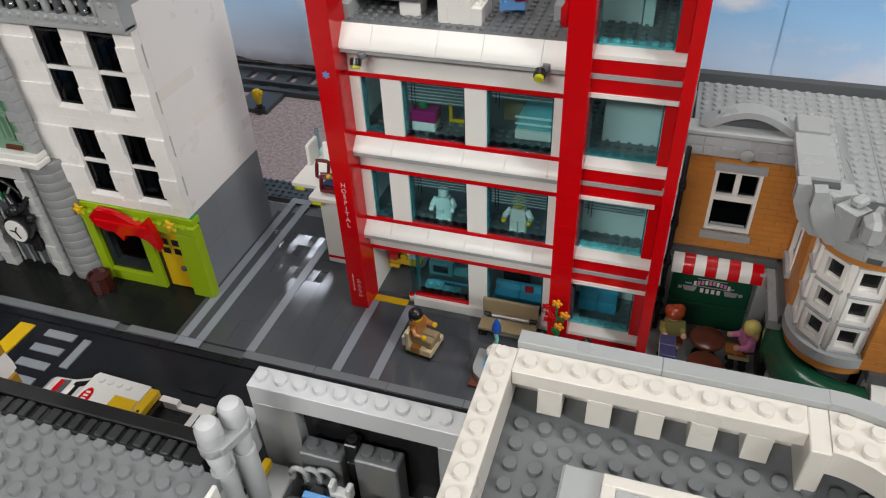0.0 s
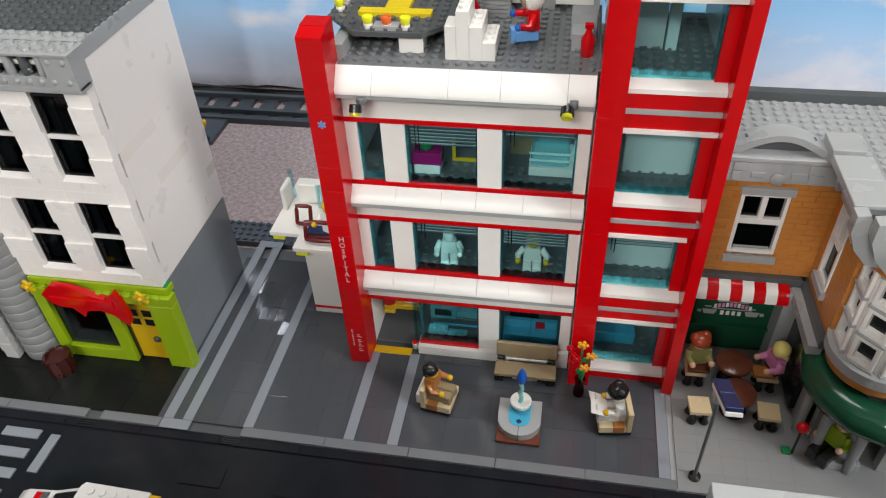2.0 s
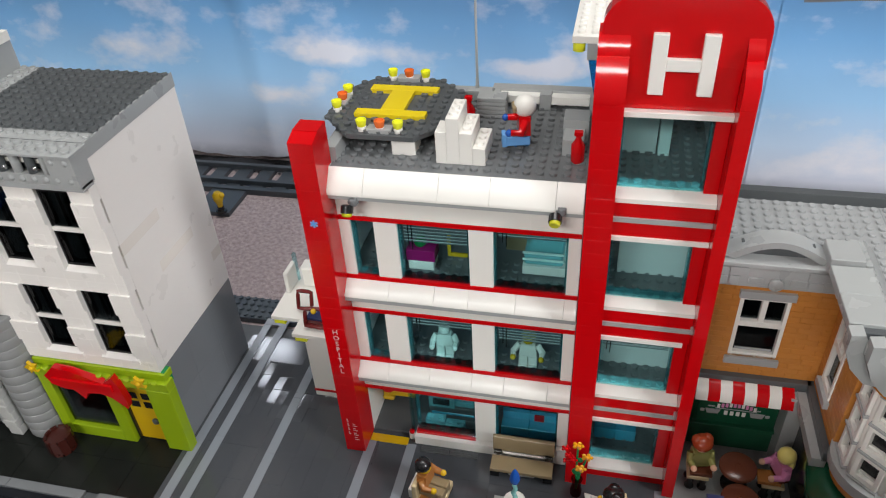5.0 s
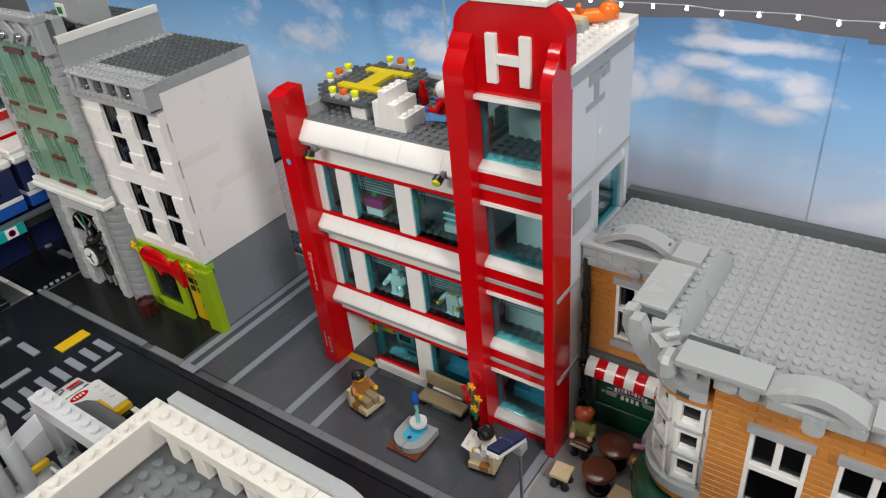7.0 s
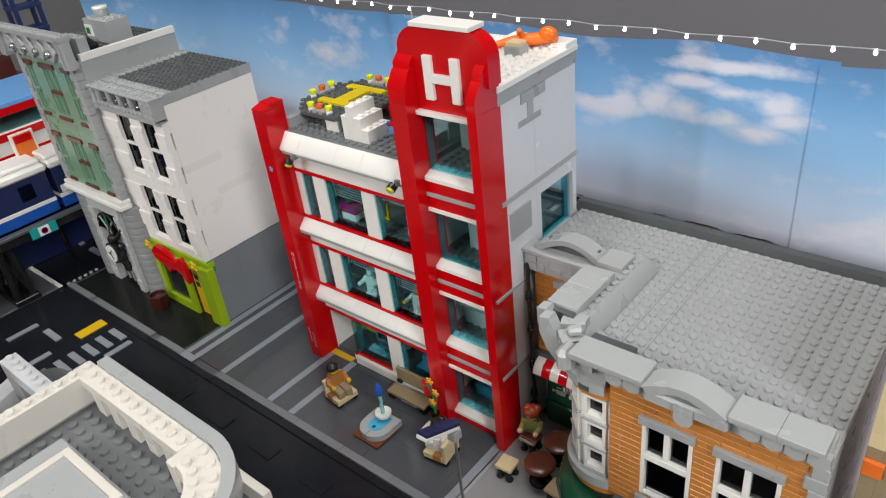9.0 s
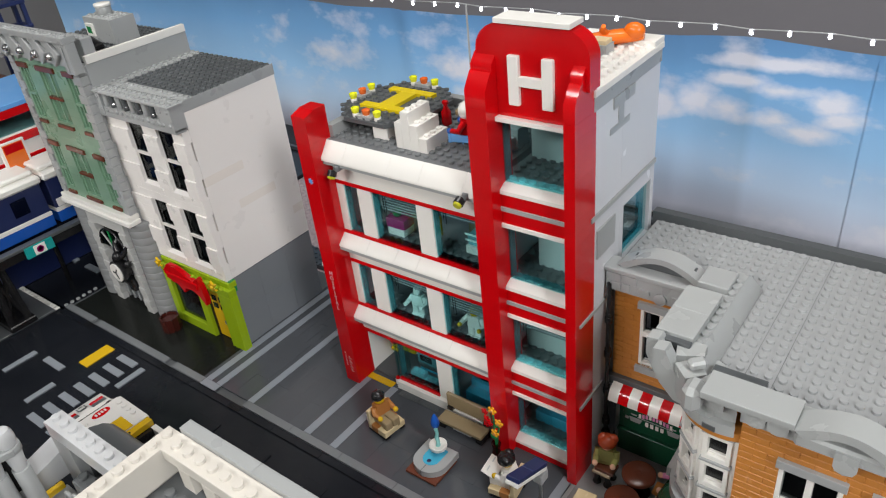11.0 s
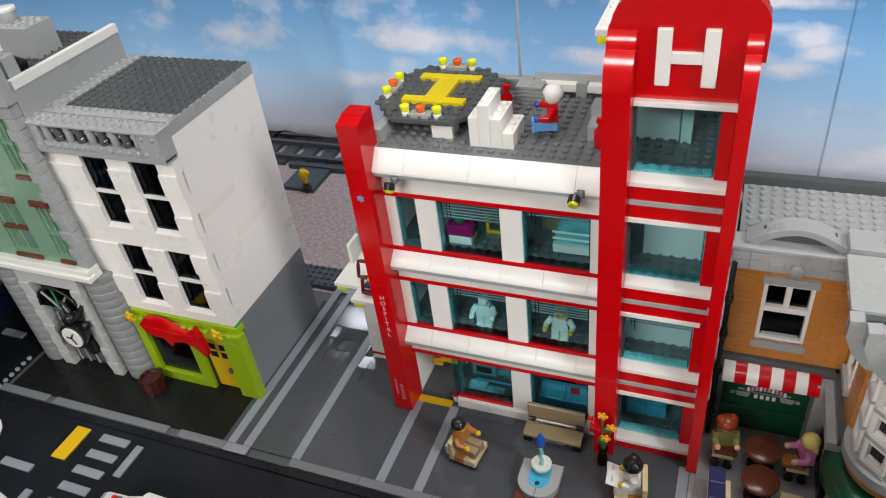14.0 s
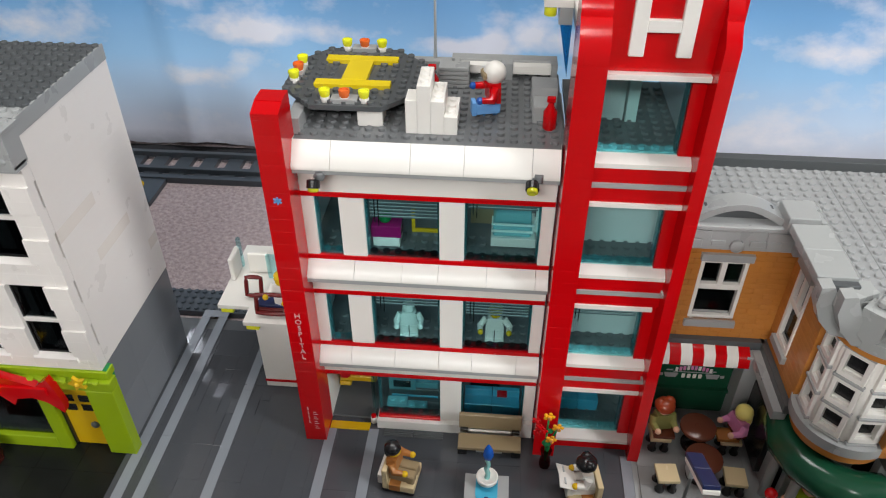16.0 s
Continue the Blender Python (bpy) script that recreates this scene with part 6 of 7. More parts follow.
part("deck_lamp", Geo().box(-76, -66, 62.5, 70, 72, 76.1).box(-50, -40, 44.5, 52, 72, 76.1), NEON, an)
stc = thing("stretcher", "dark red framed toy stretcher on the white deck", "stretcher", -34, 52, 80.2)
DKRED = plastic("dark red plastic", (0.13, 0.012, 0.012), 0.2)
for dx, dy, sx, tz in ((-16, 22, 0.5, 0), (4, 2, 1.0, 0)):
    ringp = []
    for i in range(17):
        a = 2 * math.pi * i / 16
        ringp.append((dx + 15 * sx * max(-0.8, min(0.8, 1.2 * math.cos(a))), dy + 3 * math.sin(a), 11 + 9 * max(-0.8, min(0.8, 1.2 * math.sin(a)))))
    part("frame", Geo().tube(ringp, 1.8, 8), DKRED, stc)
part("tray", Geo().box(-10, 20, 6, 16, 0.2, 6).box(-8, 12, 2, 5, 0.2, 5, 1), [NAVY, DKRED], stc)
part("panel", Geo().box(-42, -38, 40, 60, 0.1, 22, c=1).box(-30, -12, 52, 56, 0.1, 20, c=1), WHITE, stc)
part("clear_panel", Geo().box(-40, -36.5, 58, 62, 0.1, 30, c=1), PANE, stc)
part("clear_panel", Geo().box(-12, 2, 46, 48, 0.1, 24), PANE, stc)
doll("doll", "toy doctor in white on the deck beside the stretcher", -22, 62, 80.2, -20, [YELLOW, YELLOW, WHITE, WHITE, WHITE], False, "cap")

# ---------------------------------------------------------------- race car on the road
car = thing("race_car", "white toy race car with yellow, black and red details", "car", -105, -186, -3.0, 178.5)
# local: nose towards +x


def loft(prof, half_low, half_top, split_z):
    """Side outline swept across the car, narrower above a height."""
    n = len(prof)
    g = Geo()
    wd = [half_low if z <= split_z else half_top for x, z in prof]
    return g.add([(x, -w, z) for (x, z), w in zip(prof, wd)] + [(x, w, z) for (x, z), w in zip(prof, wd)], [tuple(range(n)), tuple(range(n, 2 * n))[::-1]] + [(n + i, n + (i + 1) % n, (i + 1) % n, i) for i in range(n)], 0, False)


CARWHITE = plastic("car white plastic", (0.74, 0.73, 0.70), 0.22, 0.015, 0.06)
part("body", loft([(-64, 8), (80, 8), (86, 14), (85, 20), (76, 26), (52, 30), (-64, 31)], 24, 23.4, 22), CARWHITE, car)
part("cabin_glass", loft([(-26, 31), (54, 30), (27, 43.5), (-24, 43.5)], 22.5, 20.5, 40), BLACK, car, "black windscreen and windows")
part("roof", Geo().prism([(-21, -23), (25, -23), (27, -20), (27, 20), (25, 23), (-21, 23)], "z", 43.4, 48.4), CARWHITE, car)
for y in (-21, 13):
    part("roof_stud_row", Geo().studs(-10, 22, y, y + 8, 48.3), CARWHITE, car, kind="stuff")
part("roof_badge", Geo().lathe(0, 0, [(4.4, 48.5), (4.4, 49.0), (0.1, 49.0)], 20).turned(0, Matrix.Translation((20, 0, 0)) @ Matrix.Scale(2.0, 4, (0, 1, 0))), RED, car, "red oval badge")
for i in range(4):
    part("badge_bar", Geo().box(18.2, 21.8, -5.2 + i * 3.0, -3.4 + i * 3.0, 49.0, 49.3, c=0.1), CARWHITE, car)
part("roof_tile", Geo().box(-20.8, -1, -8, 8, 48.5, 49.6, c=0.3), YELLOW, car, "yellow roof tile")
part("roof_tail", Geo().box(-28.5, -21.2, -22, 22, 42, 48.0, c=0.3), YELLOW, car)
for i in range(5):
    part("tail_bar", Geo().box(-26.5, -24.5, -2 + i * 2.4, -0.2 + i * 2.4, 48.0, 48.3, c=0.1), BLACK, car)
part("rear_deck", Geo().prism([(-18, 31.1), (18, 31.1), (18, 41.5), (-18, 41.5)], "x", -32, -28.7), BLACK, car)
part("rear_well", Geo().box(-58, -32.1, -17.8, 17.8, 31.1, 35.5, c=0.5), BLACK, car)
for sy in (-1, 1):
    y0, y1 = min(sy * 18, sy * 23), max(sy * 18, sy * 23)
    rail = Geo().prism([(y0, 31.1), (y1, 31.1), (y1, 42), (y0, 42)], "x", -44, -29)
    part("side_rail", rail, CARWHITE, car)
    part("side_rail", Geo().prism([(y0, 31.1), (y1, 31.1), (y1, 37.5), (y0, 37.5)], "x", -62, -44.2), CARWHITE, car)
    part("rail_mark", Geo().box(-58, -32, min(sy * 23.1, sy * 23.7), max(sy * 23.1, sy * 23.7), 31.5, 35.5, c=0.1), BARREL, car)
    a0, a1 = min(sy * 24.1, sy * 24.8), max(sy * 24.1, sy * 24.8)
    part("side_strip", Geo().prism([(a0, 12), (a1, 12), (a1, 18), (a0, 18)], "x", -40, 34), YELLOW, car)
    part("side_flash", Geo().box(-14, 6, min(sy * 23.5, sy * 24), max(sy * 23.5, sy * 24), 22.5, 30.6, c=0.2), YELLOW, car)
    part("side_glyph", Geo().box(-36, -24, a0 + 0.2 * sy, a1 + 0.2 * sy, 19, 21.6, c=0.2), BLACK, car)
    part("side_sill", Geo().box(-60, 60, a0, a1, 8.2, 11.8), BLACK, car)
    part("pillar", Geo().tube([(53, sy * 21.8, 30.8), (27, sy * 20.8, 43.4)], 1.0, 6), CARWHITE, car)
    m = Matrix.Translation((66, sy * 14, 28.2)) @ Matrix.Rotation(radians(10), 4, "Y")
    part("bonnet_stripe", Geo().box(-2.5, 2.5, -7, 7, 0.2, 1.0, c=0.2).turned(0, m), RED, car)
    part("bonnet_panel", Geo().box(-8, -2.7, -7, 7, 0.2, 1.0, c=0.2).turned(0, m), DGREY, car)
    part("tail_light", Geo().cyl(sy * 18, 26, -69, -64, 3.4, 12, axis="x"), RED, car)
    part("headlight", Geo().box(80, 86.5, min(sy * 11, sy * 21), max(sy * 11, sy * 21), 14, 19, c=0.8), PANE_GREY, car)
    part("wing_post", Geo().box(-66, -62, min(sy * 14, sy * 18), max(sy * 14, sy * 18), 31.2, 37.9), CARWHITE, car)
part("scuttle", Geo().box(50, 56, -17, 15, 30.2, 31.8, c=0.3), CARWHITE, car)
part("screen_card", Geo().prism([(-14, 0), (-2, 0), (10, 1.2), (-14, 1.2)][::-1], "x", 0, 8).turned(0, Matrix.Translation((31, 2, 42.2)) @ Matrix.Rotation(radians(26), 4, "Y")), CARWHITE, car)
m = Matrix.Translation((70, 0, 27.6)) @ Matrix.Rotation(radians(11), 4, "Y")
part("bonnet_mark", Geo().box(-4, 3, -4.6, -3.2, 0.2, 0.7, c=0.1).box(-4, 3, 3.2, 4.6, 0.2, 0.7, c=0.1).box(-5, -3, -3, 3, 0.2, 0.7, c=0.1).box(2, 3.6, -2, 2, 0.2, 0.7, c=0.1).turned(0, m), DGREY, car)
part("rear_wing", Geo().box(-74, -61, -24, 24, 38, 44, c=0.8), CARWHITE, car)
part("wing_bar", Geo().box(-68, -67.2, -14, 4, 44, 44.4, c=0.1), BLACK, car)
part("tail_panel", Geo().box(-66.5, -64.1, -20, 20, 9, 22, c=0.4), BLACK, car)
part("front_bar", Geo().box(80, 89, -23, 23, 3, 8, c=0.8), DGREY, car)
for x in (-42, 56):
    for sy in (-1, 1):
        m = Matrix.Translation((x, sy * 22.5, 10.3)) @ Matrix.Rotation(radians(90), 4, "X")
        wh = part("wheel", Geo().lathe(0, 0, [(8, -4.5), (10.4, -3.5), (10.4, 3.5), (8, 4.5)], 20).turned(0, m), BLACK, car)
        part("rim", Geo().lathe(0, 0, [(6.5, -5.0), (6.8, -4.6), (6.8, 4.6), (6.5, 5.0)], 16).turned(0, m), CARWHITE, wh)

# ---------------------------------------------------------------- roofs on the near side of the road
near = thing("parapet_house", "cream white toy house top with studded parapet and grey roof", "house", 200, -259, 0)
# local: y runs from 0 at the street face towards negative
part("roof_plate", Geo().box(6, 146, -190, -6, 246, 252).studs(10, 138, -186, -18, 252), ROOFGREY, near, "dark grey studded roof plate")
part("house_wall", Geo().box(1, 140, -6, -2, 0, 261).box(0, 8, -190, -8, 0, 250).box(138, 148, -190, -24, 0, 250).box(8, 138, -190, -182, 0, 246), CREAM, near)
part("parapet", Geo().box(9.1, 97.9, -17, -6.1, 266, 272).studs(10, 98, -16, -8, 272), CREAM, near, "cream white studded parapet")
part("parapet_side", Geo().box(0, 9, -190, -6.1, 255, 271.5).studs(0.5, 8.5, -190, -7, 271.5), CREAM, near)
for i in range(5):
    part("parapet_tooth", Geo().box(18 + i * 16, 26 + i * 16, -17, -8, 254.0, 265.9), CREAM, near)
part("parapet_end", Geo().box(98, 103.9, -23, -6.1, 252.2, 272, c=0.4), CREAM, near)


def arc(g, cx, cy, r0, r1, z0, z1, a0, a1, n, mi=0):
    ang = [radians(a0 + (a1 - a0) * i / n) for i in range(n + 1)]
    pts = [(cx + r0 * math.cos(a), cy + r0 * math.sin(a)) for a in ang] + [(cx + r1 * math.cos(a), cy + r1 * math.sin(a)) for a in ang[::-1]]
    g.prism(pts, "z", z0, z1, mi, True)


part("coping", Geo().box(8.5, 55, -6, 0, 262, 274.5), LGREY, near)
part("coping", Geo().box(55.1, 104, -6, 0, 262, 274.5), LGREY, near)
cg = Geo()
arc(cg, 104, -44, 38, 44, 262, 274.5, 90, 0, 12)
part("coping", cg, LGREY, near, "pale grey smooth coping")
cg = Geo()
arc(cg, 104, -44, 22, 37.8, 262, 272, 90, 0, 10)
for i in range(6):
    a = radians(8 + i * 15)
    for r in (26, 34):
        cg.stud(104 + r * math.cos(a), -44 + r * math.sin(a), 272)
part("parapet_corner", cg, CREAM, near)
part("parapet_side", Geo().box(132, 148, -190, -44, 255, 272).studs(132, 148, -188, -44, 272), CREAM, near)
ht = part("hatch", Geo().box(31, 96, -110, -40, 252.2, 263, c=0.8), LGREY, near, "grey roof hatch with pale frame")
part("hatch_frame", Geo().box(43, 92, -46, -42, 263.1, 265.4).box(43, 92, -106, -102, 263.1, 265.4).box(43, 47, -102, -46, 263.1, 265.4).box(88, 92, -102, -46, 263.1, 265.4), CREAM, ht)
part("hatch_glass", Geo().box(47, 88, -102, -46, 263.1, 264.2), LGREY, ht)
part("hatch_slope", Geo().prism([(-110, 252.2), (-44, 252.2), (-44, 254), (-110, 261)], "x", 96.2, 106), DGREY, near)

arch = thing("arch_house", "light grey toy house top with white studded beam", "house", 111.8, -276.5, 2)
part("beam", Geo().box(0, 88, -10, 0, 234.5, 244).studs(0, 88, -9, -1, 244), STONEPALE, arch, "white studded beam")
part("pier", Geo().box(0, 18, -10, -0.5, 190.1, 234.4), LGREY, arch)
part("pier", Geo().box(74, 88, -10, -0.5, 190.1, 234.4), LGREY, arch)
part("front_wall", Geo().box(0, 88, -12, -3, 0, 190), LGREY, arch)
part("dark_recess", Geo().box(18.1, 73.9, -5, -1, 190.1, 234.3), BLACK, arch)
part("floor_plate", Geo().box(0, 90, -150, -12, 180, 188).studs(10, 82, -52, -14, 188, n=8), DGREY, arch)
for x, y, h in ((20, -7.5, 31), (43, -7.5, 35), (24, -17, 14), (68, -12, 18)):
    part("machine_block", Geo().box(x, x + 17, y - 8.5, y, 188.2, 188 + h, c=0.6).studs(x, x + 16, y - 8, y, 188 + h), (ROOFGREY, LGREY)[x == 66], arch)
part("machine_tube", Geo().tube([(14, -28, 190), (20, -28, 203), (30, -30, 207), (42, -33, 202)], 3.0, 10), DGREY, arch)
part("machine_tile", Geo().box(45, 50, -30, -20, 188.2, 200), YELLOW, arch)
part("machine_column", Geo().box(37.2, 42.8, -12, -6, 188.2, 225, c=0.5).cyl(40, -9, 225, 226.6, 2.4, 12).box(37.4, 42.6, -12.4, -12, 212, 215, c=0.1), BLACK, arch)
for i in range(3):
    ring = [(21 + i * 5.0 + 3.4 * math.cos(a), -20 + 1.0 * i, 210 + 4.6 * math.sin(a)) for a in [radians(-40 + 28 * k) for k in range(10)]]
    part("machine_claw", Geo().tube(ring, 1.1, 8), LGREY, arch)
part("machine_bar", Geo().box(24, 52, -26, -23, 204, 206.4, c=0.3), MEDBLUE, arch)
part("machine_clip", Geo().box(35, 44, -24, -20, 208, 210.6, c=0.5).box(35, 37.2, -24, -20, 210.6, 215, c=0.5).box(41.8, 44, -24, -20, 210.6, 215, c=0.5).box(38, 41, -30, -24, 208, 210, c=0.4), STONEPALE, arch)
part("machine_strip", Geo().box(46, 55, -26, -23, 207, 209, c=0.3), YELLOW, arch)
part("machine_edge", Geo().box(4, 7, -30, -16, 206, 210, c=0.5), YELLOW, arch)
part("machine_shelf", Geo().box(2, 16, -56, -14, 188.2, 204, c=0.6), LGREY, arch)
for x, y, z, r in ((24, -62, 196, 9), (52, -58, 198, 11), (74, -50, 196, 8)):
    part("machine_drum", Geo().cyl(x, y, 188.2, z + 12, r, 16), (DGREY, LGREY, BLACK)[int(r) % 3], arch)
part("slope_tile", Geo().prism([(-34, 205), (-4, 205), (-4, 222), (-34, 214)], "x", -16, -2), STONEPALE, arch)
for x0, x1 in ((-3, 33.9), (34.1, 71)):
    hood = [(0.2, 190), (24, 190), (24, 203), (23, 209), (20.5, 214.5), (16, 219), (9, 222), (0.2, 223)]
    part("hood", Geo().prism(hood, "x", x0, x1, 0, False), DGREY, arch, "dark grey curved hood")
fin = thing("finial", "twin white rounded toy finials on grey posts", "finial", 120, -306, 23)
for x, y in ((0, 0), (-3, -9.5)):
    part("post", Geo().cyl(x, y, -22.9, 214, 4.2, 12), LGREY, fin)
    part("cone", Geo().lathe(x, y, [(3.2, 214), (4.4, 224.5), (3.2, 226), (3.2, 229), (4.2, 229.4), (4.6, 233), (4.4, 236.4), (3.4, 238.4), (0.1, 239)], 18), STONEPALE, fin)

part("collar", Geo().box(-5.6, 5.6, -11, 1.5, 225, 229.2, c=0.6).turned(0, Matrix.Rotation(radians(-17), 4, "Z")).cyl(0, 0, 225.1, 229.1, 5.0, 14).cyl(-3, -9.5, 225.1, 229.1, 5.0, 14), LGREY, fin)
lowr = thing("low_roof_house", "light grey studded toy roof with a black ridge strip", "house", -9, -305, 0)
part("roof_plate", Geo().box(0, 127, -110, -13, 230, 236).studs(2, 122, -106, -13.5, 236), plastic("grey roof plate", (0.185, 0.195, 0.198), 0.3, 0.03), lowr, "light grey studded roof plate")
part("ridge_strip", Geo().box(0, 119, -6, 0, 216, 240, c=0.5).box(0, 119, -13, -6.1, 226, 238, c=0.5), BLACK, lowr, "black ridge strip with rough back")
rg = Geo()
rnd = random.Random(31)
for i in range(20):
    x = 1.5 + i * 5.6
    rg.box(x, x + rnd.uniform(2.6, 4.0), -12.6, -6.4, 238.1, 238.6 + rnd.uniform(0, 1.3), c=0.4)
part("ridge_teeth", rg, plastic("charcoal plastic", (0.018, 0.020, 0.021), 0.4), lowr)
part("front_cornice", Geo().box(0, 118, -1, 11, 200, 208, c=0.5).studs(0, 72, 2, 10, 208), LGREY, lowr)
part("front_wall", Geo().box(0, 119, -10, -1.2, 0, 215.8), LGREY, lowr)
part("red_tile", Geo().prism([(0.2, 208.2), (9, 208.2), (9, 214), (0.2, 226)], "x", 74, 96), RED, lowr, "red sloping tile on the cornice")
part("side_wall", Geo().box(119, 127, -110, -13.1, 0, 229.8), LGREY, lowr)
part("roof_edge", Geo().box(127.1, 129, -110, -18, 226, 238.5, c=0.4), WHITE, lowr, "white roof edge strip")
gp = thing("gold_facade", "white toy gable with stepped edge and gold square tiles", "facade", -10, 0, 0)
GOLD = plastic("gold plastic", (0.42, 0.22, 0.02), 0.22)
part("wall", Geo().box(-130, 0, -420, -294.1, 0, 257), AGED, gp)
part("lower_wall", Geo().box(-130, 0, -294, -286, 0, 171), AGED, gp)
for i in range(5):
    z = 171.2 + i * 19.2
    part("block", Geo().prism([(-294, z), (-286.2, z), (-286.2, z + 7), (-284.8, z + 7.1), (-284.8, z + 11), (-286, z + 19), (-294, z + 19)], "x", -130, 0), AGED, gp)
    piece("gold_tile", GOLD, gp, 0.1, 1.6, -293.6, -286.4, z - 0.3, z + 6.9, c=0.5)
    if i in (0, 2):
        piece("pale_tile", DTAN, gp, 0.1, 1.6, -301, -293.8, z + 6.0, z + 13, c=0.5)
    piece("front_tile", GOLD, gp, -22, -14, -286.1, -284.2, z + 0.1, z + 6.8, c=0.5)
piece("purple_tile", plastic("lavender plastic", (0.36, 0.22, 0.62), 0.2), gp, 0.1, 0.9, -294, -286.3, 257.4, 260.4)
part("upper_wall", Geo().box(-130, 0, -420, -286.2, 267.4, 271), AGED, gp)
part("strip", Geo().box(-130, 0.4, -420, -285.4, 271.1, 273.6, c=0.3), ROOFGREY, gp)
part("step_face", Geo().box(-130, -1.2, -420, -294.1, 257.1, 267.3), AGED, gp)
part("curved_top", Geo().prism([(-420, 273.7), (-285, 273.7), (-284, 278), (-282.4, 281), (-279.5, 284), (-274, 287.4), (-271, 290), (-270, 293), (-270.8, 296), (-273, 298.6), (-276, 299.4), (-279, 298), (-281, 294.4), (-420, 294.4)], "x", -130, 0, 0, False), AGED, gp)
part("roof_plate", Geo().box(-126, -8, -410, -284, 294.5, 297, c=0.4), LGREY, gp)
for x in (-20, -52, -84):
    piece("crest_tile", GOLD, gp, x - 8, x, -270.2, -268.6, 289.8, 296, c=0.5)

# tan neighbour past the cafe
tan_house = thing("tan_house", "tan toy brick house beside the cafe", "house", 524, -30, 0)
for i in range(26):
    for p, q in split(0.0, 110.0, (32.0, 16.0, 24.0), i):
        piece("brick", (TAN, DTAN)[(i // 5) % 2], tan_house, 0, 8, p, q, i * B, i * B + B)
for i in range(26):
    piece("brick", (TAN, DTAN)[(i // 5) % 2], tan_house, 8.1, 96, 0, 8, i * B, i * B + B)
part("corner_tile", Geo().box(0, 10, -3, -0.1, 174, 184), ORANGE, tan_house)
part("leaf", Geo().box(2, 8, -6, -0.1, 120, 150, c=1.5), GREEN, tan_house)
part("roof_plate", Geo().box(0, 96, 0, 110, 249.7, 254).studs(0, 96, 0, 104, 254), DTAN, tan_house)

# ---------------------------------------------------------------- train on the viaduct
via = thing("viaduct", "black toy railway viaduct beyond the crossing", "viaduct", -438, -90, 0)
part("beam", Geo().box(-32, 34, -260, 180, 78, 90, c=0.6), BLACK, via)
part("track_edge", Geo().box(28, 38, -260, 180, 90, 94, c=0.4), DGREY, via)
for y in (-200, -42, 120):
    for sx in (-1, 1):
        part("pier_leg", Geo().tube([(sx * 24, y - 10, 1), (sx * 18, y - 6, 78)], 4.5, 8), BLACK, via)
        part("pier_leg", Geo().tube([(sx * 24, y + 10, 1), (sx * 18, y + 6, 78)], 4.5, 8), BLACK, via)
        part("pier_brace", Geo().tube([(sx * 23, y - 9, 6), (sx * 19, y + 7, 66)], 2.4, 6), BLACK, via)
        part("pier_brace", Geo().tube([(sx * 23, y + 9, 6), (sx * 19, y - 7, 66)], 2.4, 6), BLACK, via)
    part("pier_foot", Geo().box(-32, 32, y - 16, y + 16, -1, 6, c=0.8), BLACK, via)
part("sign", Geo().box(36.5, 39.5, -10, 24, 78, 92, c=0.3).box(39.6, 40.2, 0, 14, 79, 91, 1, c=0.2), [TEALS, WHITE], via, "teal sign with a white square")
sgn = Geo().lathe(0, 0, [(4.2, 0), (4.2, 0.5), (2.8, 0.5), (2.8, 0)], 16).turned(0, Matrix.Translation((40.3, 7, 85)) @ Matrix.Rotation(radians(90), 4, "Y"))
part("sign_ring", sgn, MAGENTA, via)


def carriage(y0, y1):
    t = thing("train_carriage", "dark blue toy carriage with white roof on the viaduct", "train", -444, 0, 94.2, 0, "train carriages")
    L = y1 - y0
    part("skirt", Geo().box(-26, 28, y0, y1, 0, 14, c=0.6), BLUE, t, "bright blue skirt")
    part("white_band", Geo().box(-26.2, 28.2, y0, y1, 14.1, 19, c=0.4), WHITE, t)
    part("body", Geo().box(-25, 27, y0 + 0.5, y1 - 0.5, 19.1, 56, c=0.6), NAVY, t)
    part("roof", Geo().box(-29, 31, y0 - 2, y1 + 2, 56.1, 66, c=2.5).box(-20, 22, y0, y1, 66, 72, c=2), WHITE, t)
    n = max(1, int(L // 46))
    for i in range(n):
        yc = y0 + (i + 0.5) * L / n
        part("window", Geo().box(26.9, 27.9, yc - 9, yc + 9, 28, 48, c=0.3), PANE_GREY, t)
    part("emblem", Geo().box(27.1, 27.8, y0 + 4, y0 + 20, 20, 30), WHITE, t)
    return t


carriage(-312, -176)
carriage(-170, -48)
carriage(-42, 88)
st2 = thing("station_building", "white and red toy station building behind the viaduct", "building", -560, 0, -2.5)
part("wall", Geo().box(-60, 60, -180, 140, 100, 190, c=0.8), WHITE, st2)
part("lower_wall", Geo().box(-60, 60, -180, 140, 0, 99.9, c=0.8), NAVY, st2, "dark blue lower storey")
for z in (150, 178, 210):
    part("red_band", Geo().box(-62, 62, -182, 142, z, z + 10, c=0.6), RED, st2)
part("clear_storey", Geo().box(-58, 58, -178, 138, 190.2, 209.8), PANE, st2)
part("roof", Geo().box(-62, 62, -182, 142, 220.2, 226, c=0.6), MEDBLUE, st2)
for i in range(6):
    part("window", Geo().box(60.1, 61, -160 + i * 48, -128 + i * 48, 110, 140), PANE_GREY, st2)
pst = part("poster_board", Geo().box(100, 104, -60, -30, 150, 197, c=0.4), WHITE, st2, "white board with a colourful poster")
poster = part("poster", Geo().box(104.1, 104.6, -57, -33, 152, 195, c=0.1), ORANGE, pst)
part("poster_band", Geo().box(104.7, 105.0, -56, -34, 184, 194, c=0.1), RED, poster)
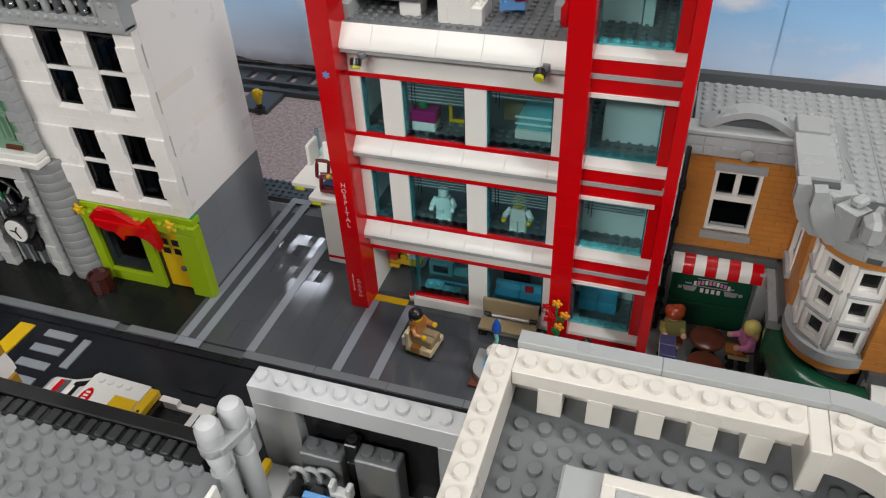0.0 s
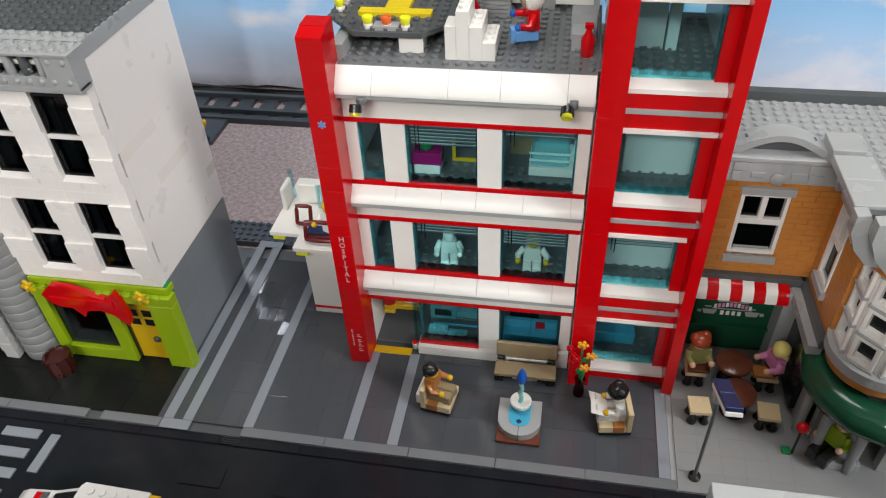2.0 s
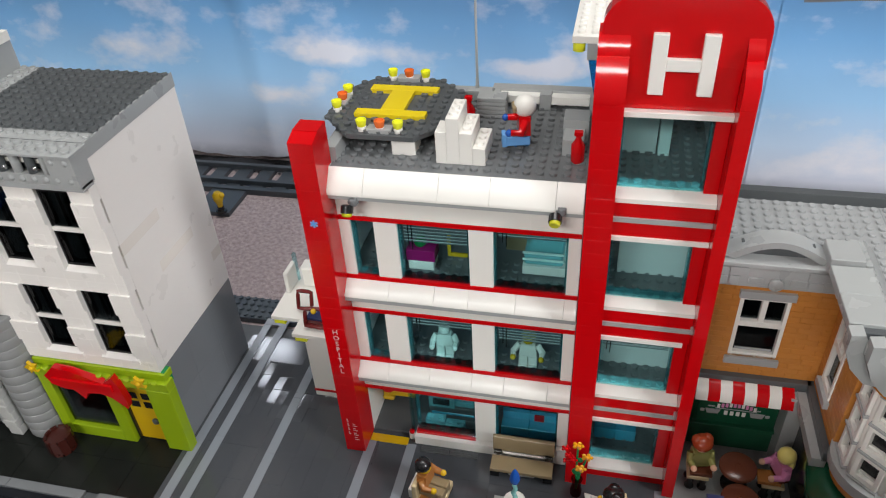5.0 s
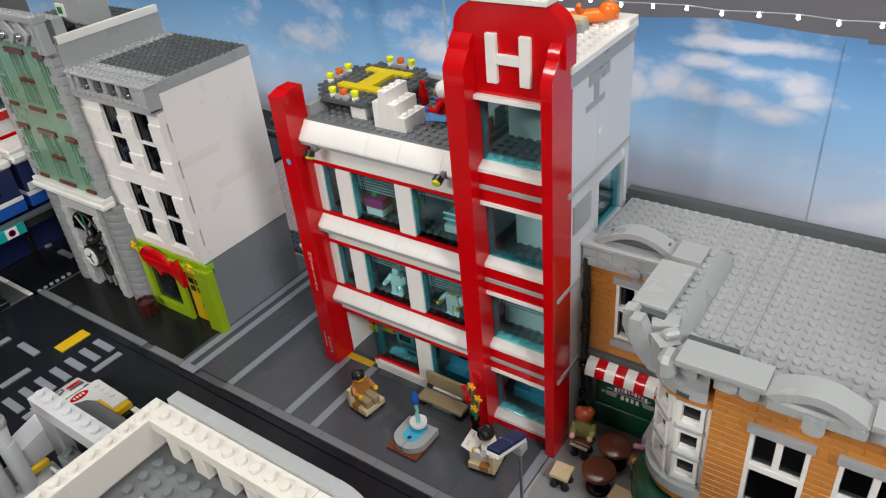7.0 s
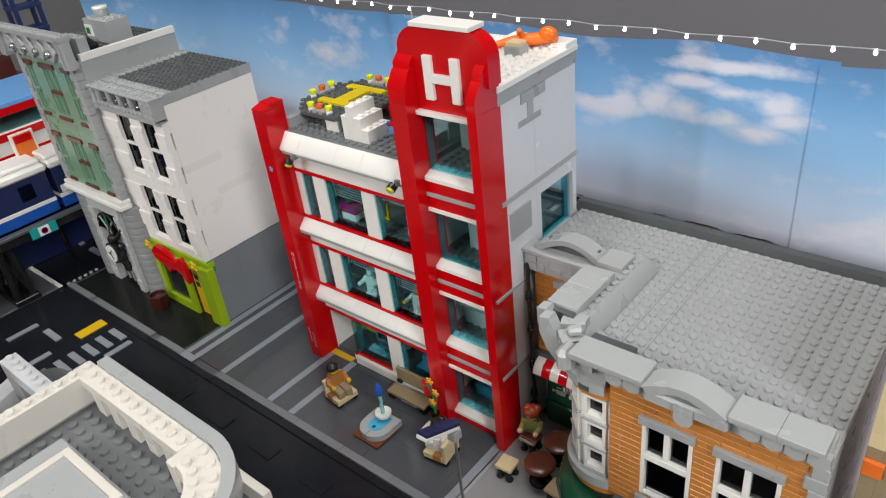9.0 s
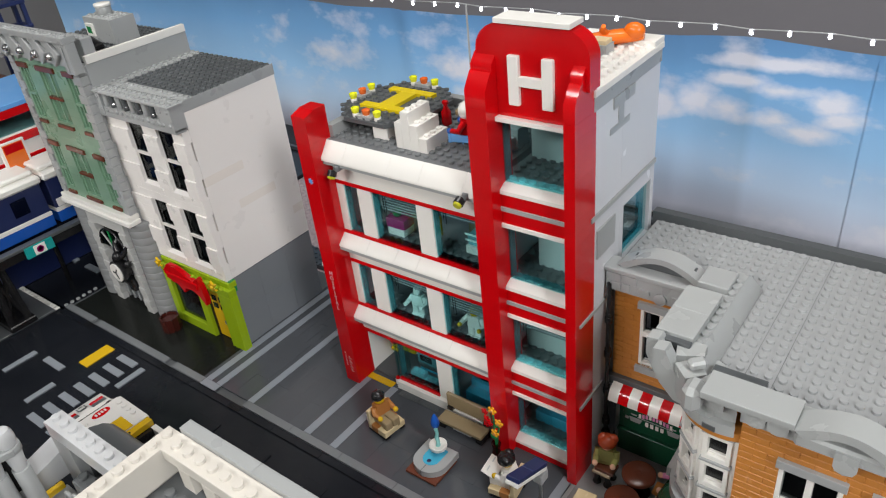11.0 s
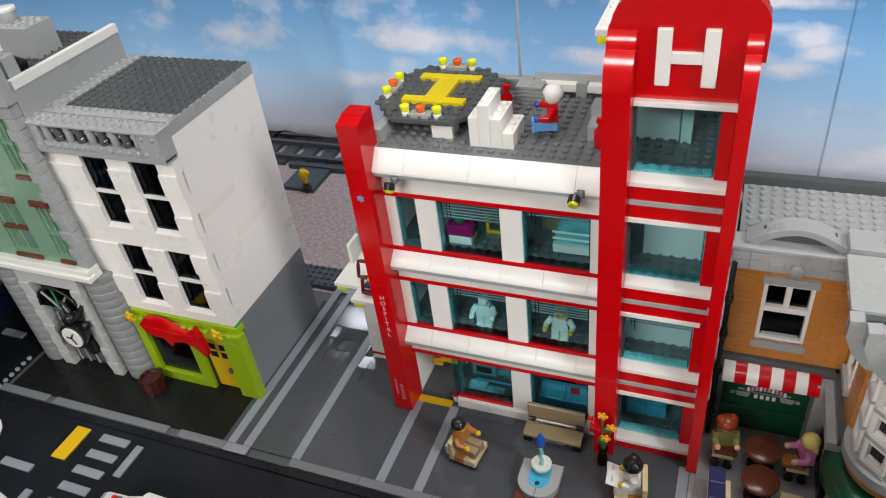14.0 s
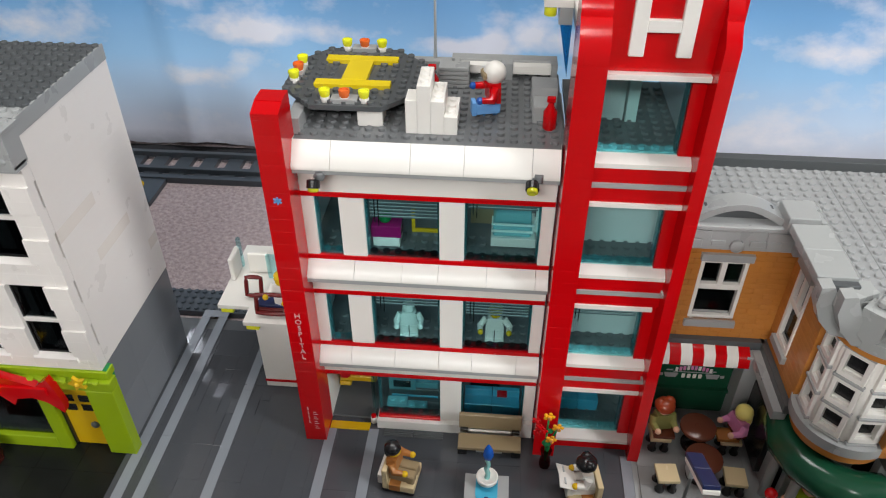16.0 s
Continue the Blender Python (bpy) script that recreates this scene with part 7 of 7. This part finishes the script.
part("poster_shape", Geo().prism([(160, -54), (166, -36), (176, -38), (172, -52)][::-1], "x", 104.7, 105.0), GREEN, poster)
part("poster_foot", Geo().box(104.7, 105.0, -56, -34, 152.4, 160, c=0.1), DGREY, poster)
part("board_stand", Geo().cyl(102, -46, 0.0, 148.2, 3.0, 10), BLACK, pst)
lh = thing("striped_tower", "red and white striped toy tower beyond the station", "tower", -600, 150, -2.5)
for i in range(6):
    part("tower_band", Geo().lathe(0, 0, [(40 - i * 2, i * 36), (38 - i * 2, i * 36 + 35.8)], 24), (WHITE, RED)[i % 2], lh)
part("tower_base", Geo().box(-46, 46, -46, 46, -0.2, 0.0), LGREY, lh)
far = thing("brown_building", "reddish brown toy building with tan trims beyond the station", "building", -720, 0, -2.5)
part("wall", Geo().box(-40, 40, -160, 76, 0, 206, c=0.8), BROWN, far)
part("upper_wall", Geo().box(-40, 30, -120, 60, 206.1, 244, c=0.8), plastic("dark red brick plastic", (0.085, 0.022, 0.018), 0.3), far)
for i in range(6):
    part("tan_trim", Geo().box(40.1, 44, -140 + i * 36, -116 + i * 36, 168 + (i % 2) * 14, 178 + (i % 2) * 14, c=0.6), (TAN, BROWN, DGREY)[i % 3], far)
part("ledge", Geo().box(-42, 42, -162, 78, 198, 205.9, c=0.6), DGREY, far)
crane = thing("lattice_tower", "dark blue toy lattice tower beyond the station", "tower", -700, 108, -2.5)
for dx in (-14, 14):
    for dy in (-18, 18):
        part("post", Geo().box(dx - 3, dx + 3, dy - 3, dy + 3, 0, 316, c=0.4), NAVY, crane)
for i in range(8):
    part("deck", Geo().box(-18, 18, -22, 22, 60 + i * 34, 65 + i * 34, c=0.4), NAVY, crane)
slab("road_apron", "dark road plate under the station", ASPHALT, -900, -400.2, 300.1, 600, -9.5, -3.2, "road")

# road beyond the town house
slab("road_side", "dark side road plate beside the town house", ASPHALT, -900, -400.2, -87.8, 300, -9.5, -3.2, "road")
sr = bpy.data.objects["road_side"]
for x0, x1 in ((-660, -622), (-597, -558), (-536, -495), (-469, -440)):
    piece("marking_tile", LINE, sr, x0, x1, -18, -10, -3.2, -0.6)
corner = slab("pavement_corner", "grey pavement plate under the viaduct", DGREY, -900, -408, -400, -88, -9.4, -1.0, "pavement")
for i in range(13):
    piece("edge_tile", WHITE, corner, -506 + i * 8, -500.5 + i * 8, -94, -88.5, -1.0, 0.4)
kn = Geo().studs(-410, -402, -84, -36, -3.2, n=8)
tagged(part("stud_row", kn, LGREY, sr), kind="stuff")

# ---------------------------------------------------------------- far side: tracks, yellow stand, light string
trk = thing("railway_track", "dark grey toy railway track on the carpet", "track", 0, 0, -9.5)
TRACK = plastic("dark blue grey plastic", (0.05, 0.06, 0.07), 0.3)
for y in (390, 428):
    part("rail", Geo().box(-520, 760, y - 3.2, y + 3.2, 4, 12, c=0.4), TRACK, trk)
for i in range(40):
    piece("sleeper", TRACK, trk, -520 + i * 32, -501 + i * 32, 378, 440, 0.1, 6)
part("track_bed", Geo().box(-330, -130, 372, 380, 0, 8).box(-310, -262, 320, 372, 0, 6), TRACK, trk)
ys = thing("yellow_stand", "yellow toy switch stand on a dark plate", "switch stand", -272, 322, -3.4)
part("base", Geo().lathe(0, 0, [(7, 0), (7, 2), (4, 3), (4, 8)], 12), BLACK, ys)
part("lever", Geo().lathe(0, 0, [(3.4, 8.1), (4.2, 14), (6.2, 18), (6.6, 24), (4, 28)], 14).ball(5, 0, 24, 4), YELLOW, ys)
slab("back_board", "plain grey board above the backdrop", PAINT, -1500, 1500, 640, 660, -10, 330, "board")

lamp_mat, nt, bsdf, links = nodes_of("led glow")
bsdf.inputs["Emission Color"].default_value = (0.85, 0.85, 1.0, 1)
bsdf.inputs["Emission Strength"].default_value = 14.0
bsdf.inputs["Base Color"].default_value = (0.9, 0.9, 0.95, 1)
ls = thing("light_string", "string of small white lights hung above the backdrop", "light string", 0, 331, 281)
pts = []
for i in range(34):
    pts.append((-300 + i * 33.0, 0, 2.6 + 1.2 * math.sin(i * 2.1)))
part("wire", Geo().tube([(-900, 310, 120)] + pts + [(1300, 310, 120)], 0.6, 6), LGREY, ls)
for i, (x, y, z) in enumerate(pts):
    part("bulb", Geo().ball(x, -1.0, z - 3.0, 1.8, n=10).cyl(x, -1.0, z - 1.6, z, 1.2, 8), lamp_mat, ls)
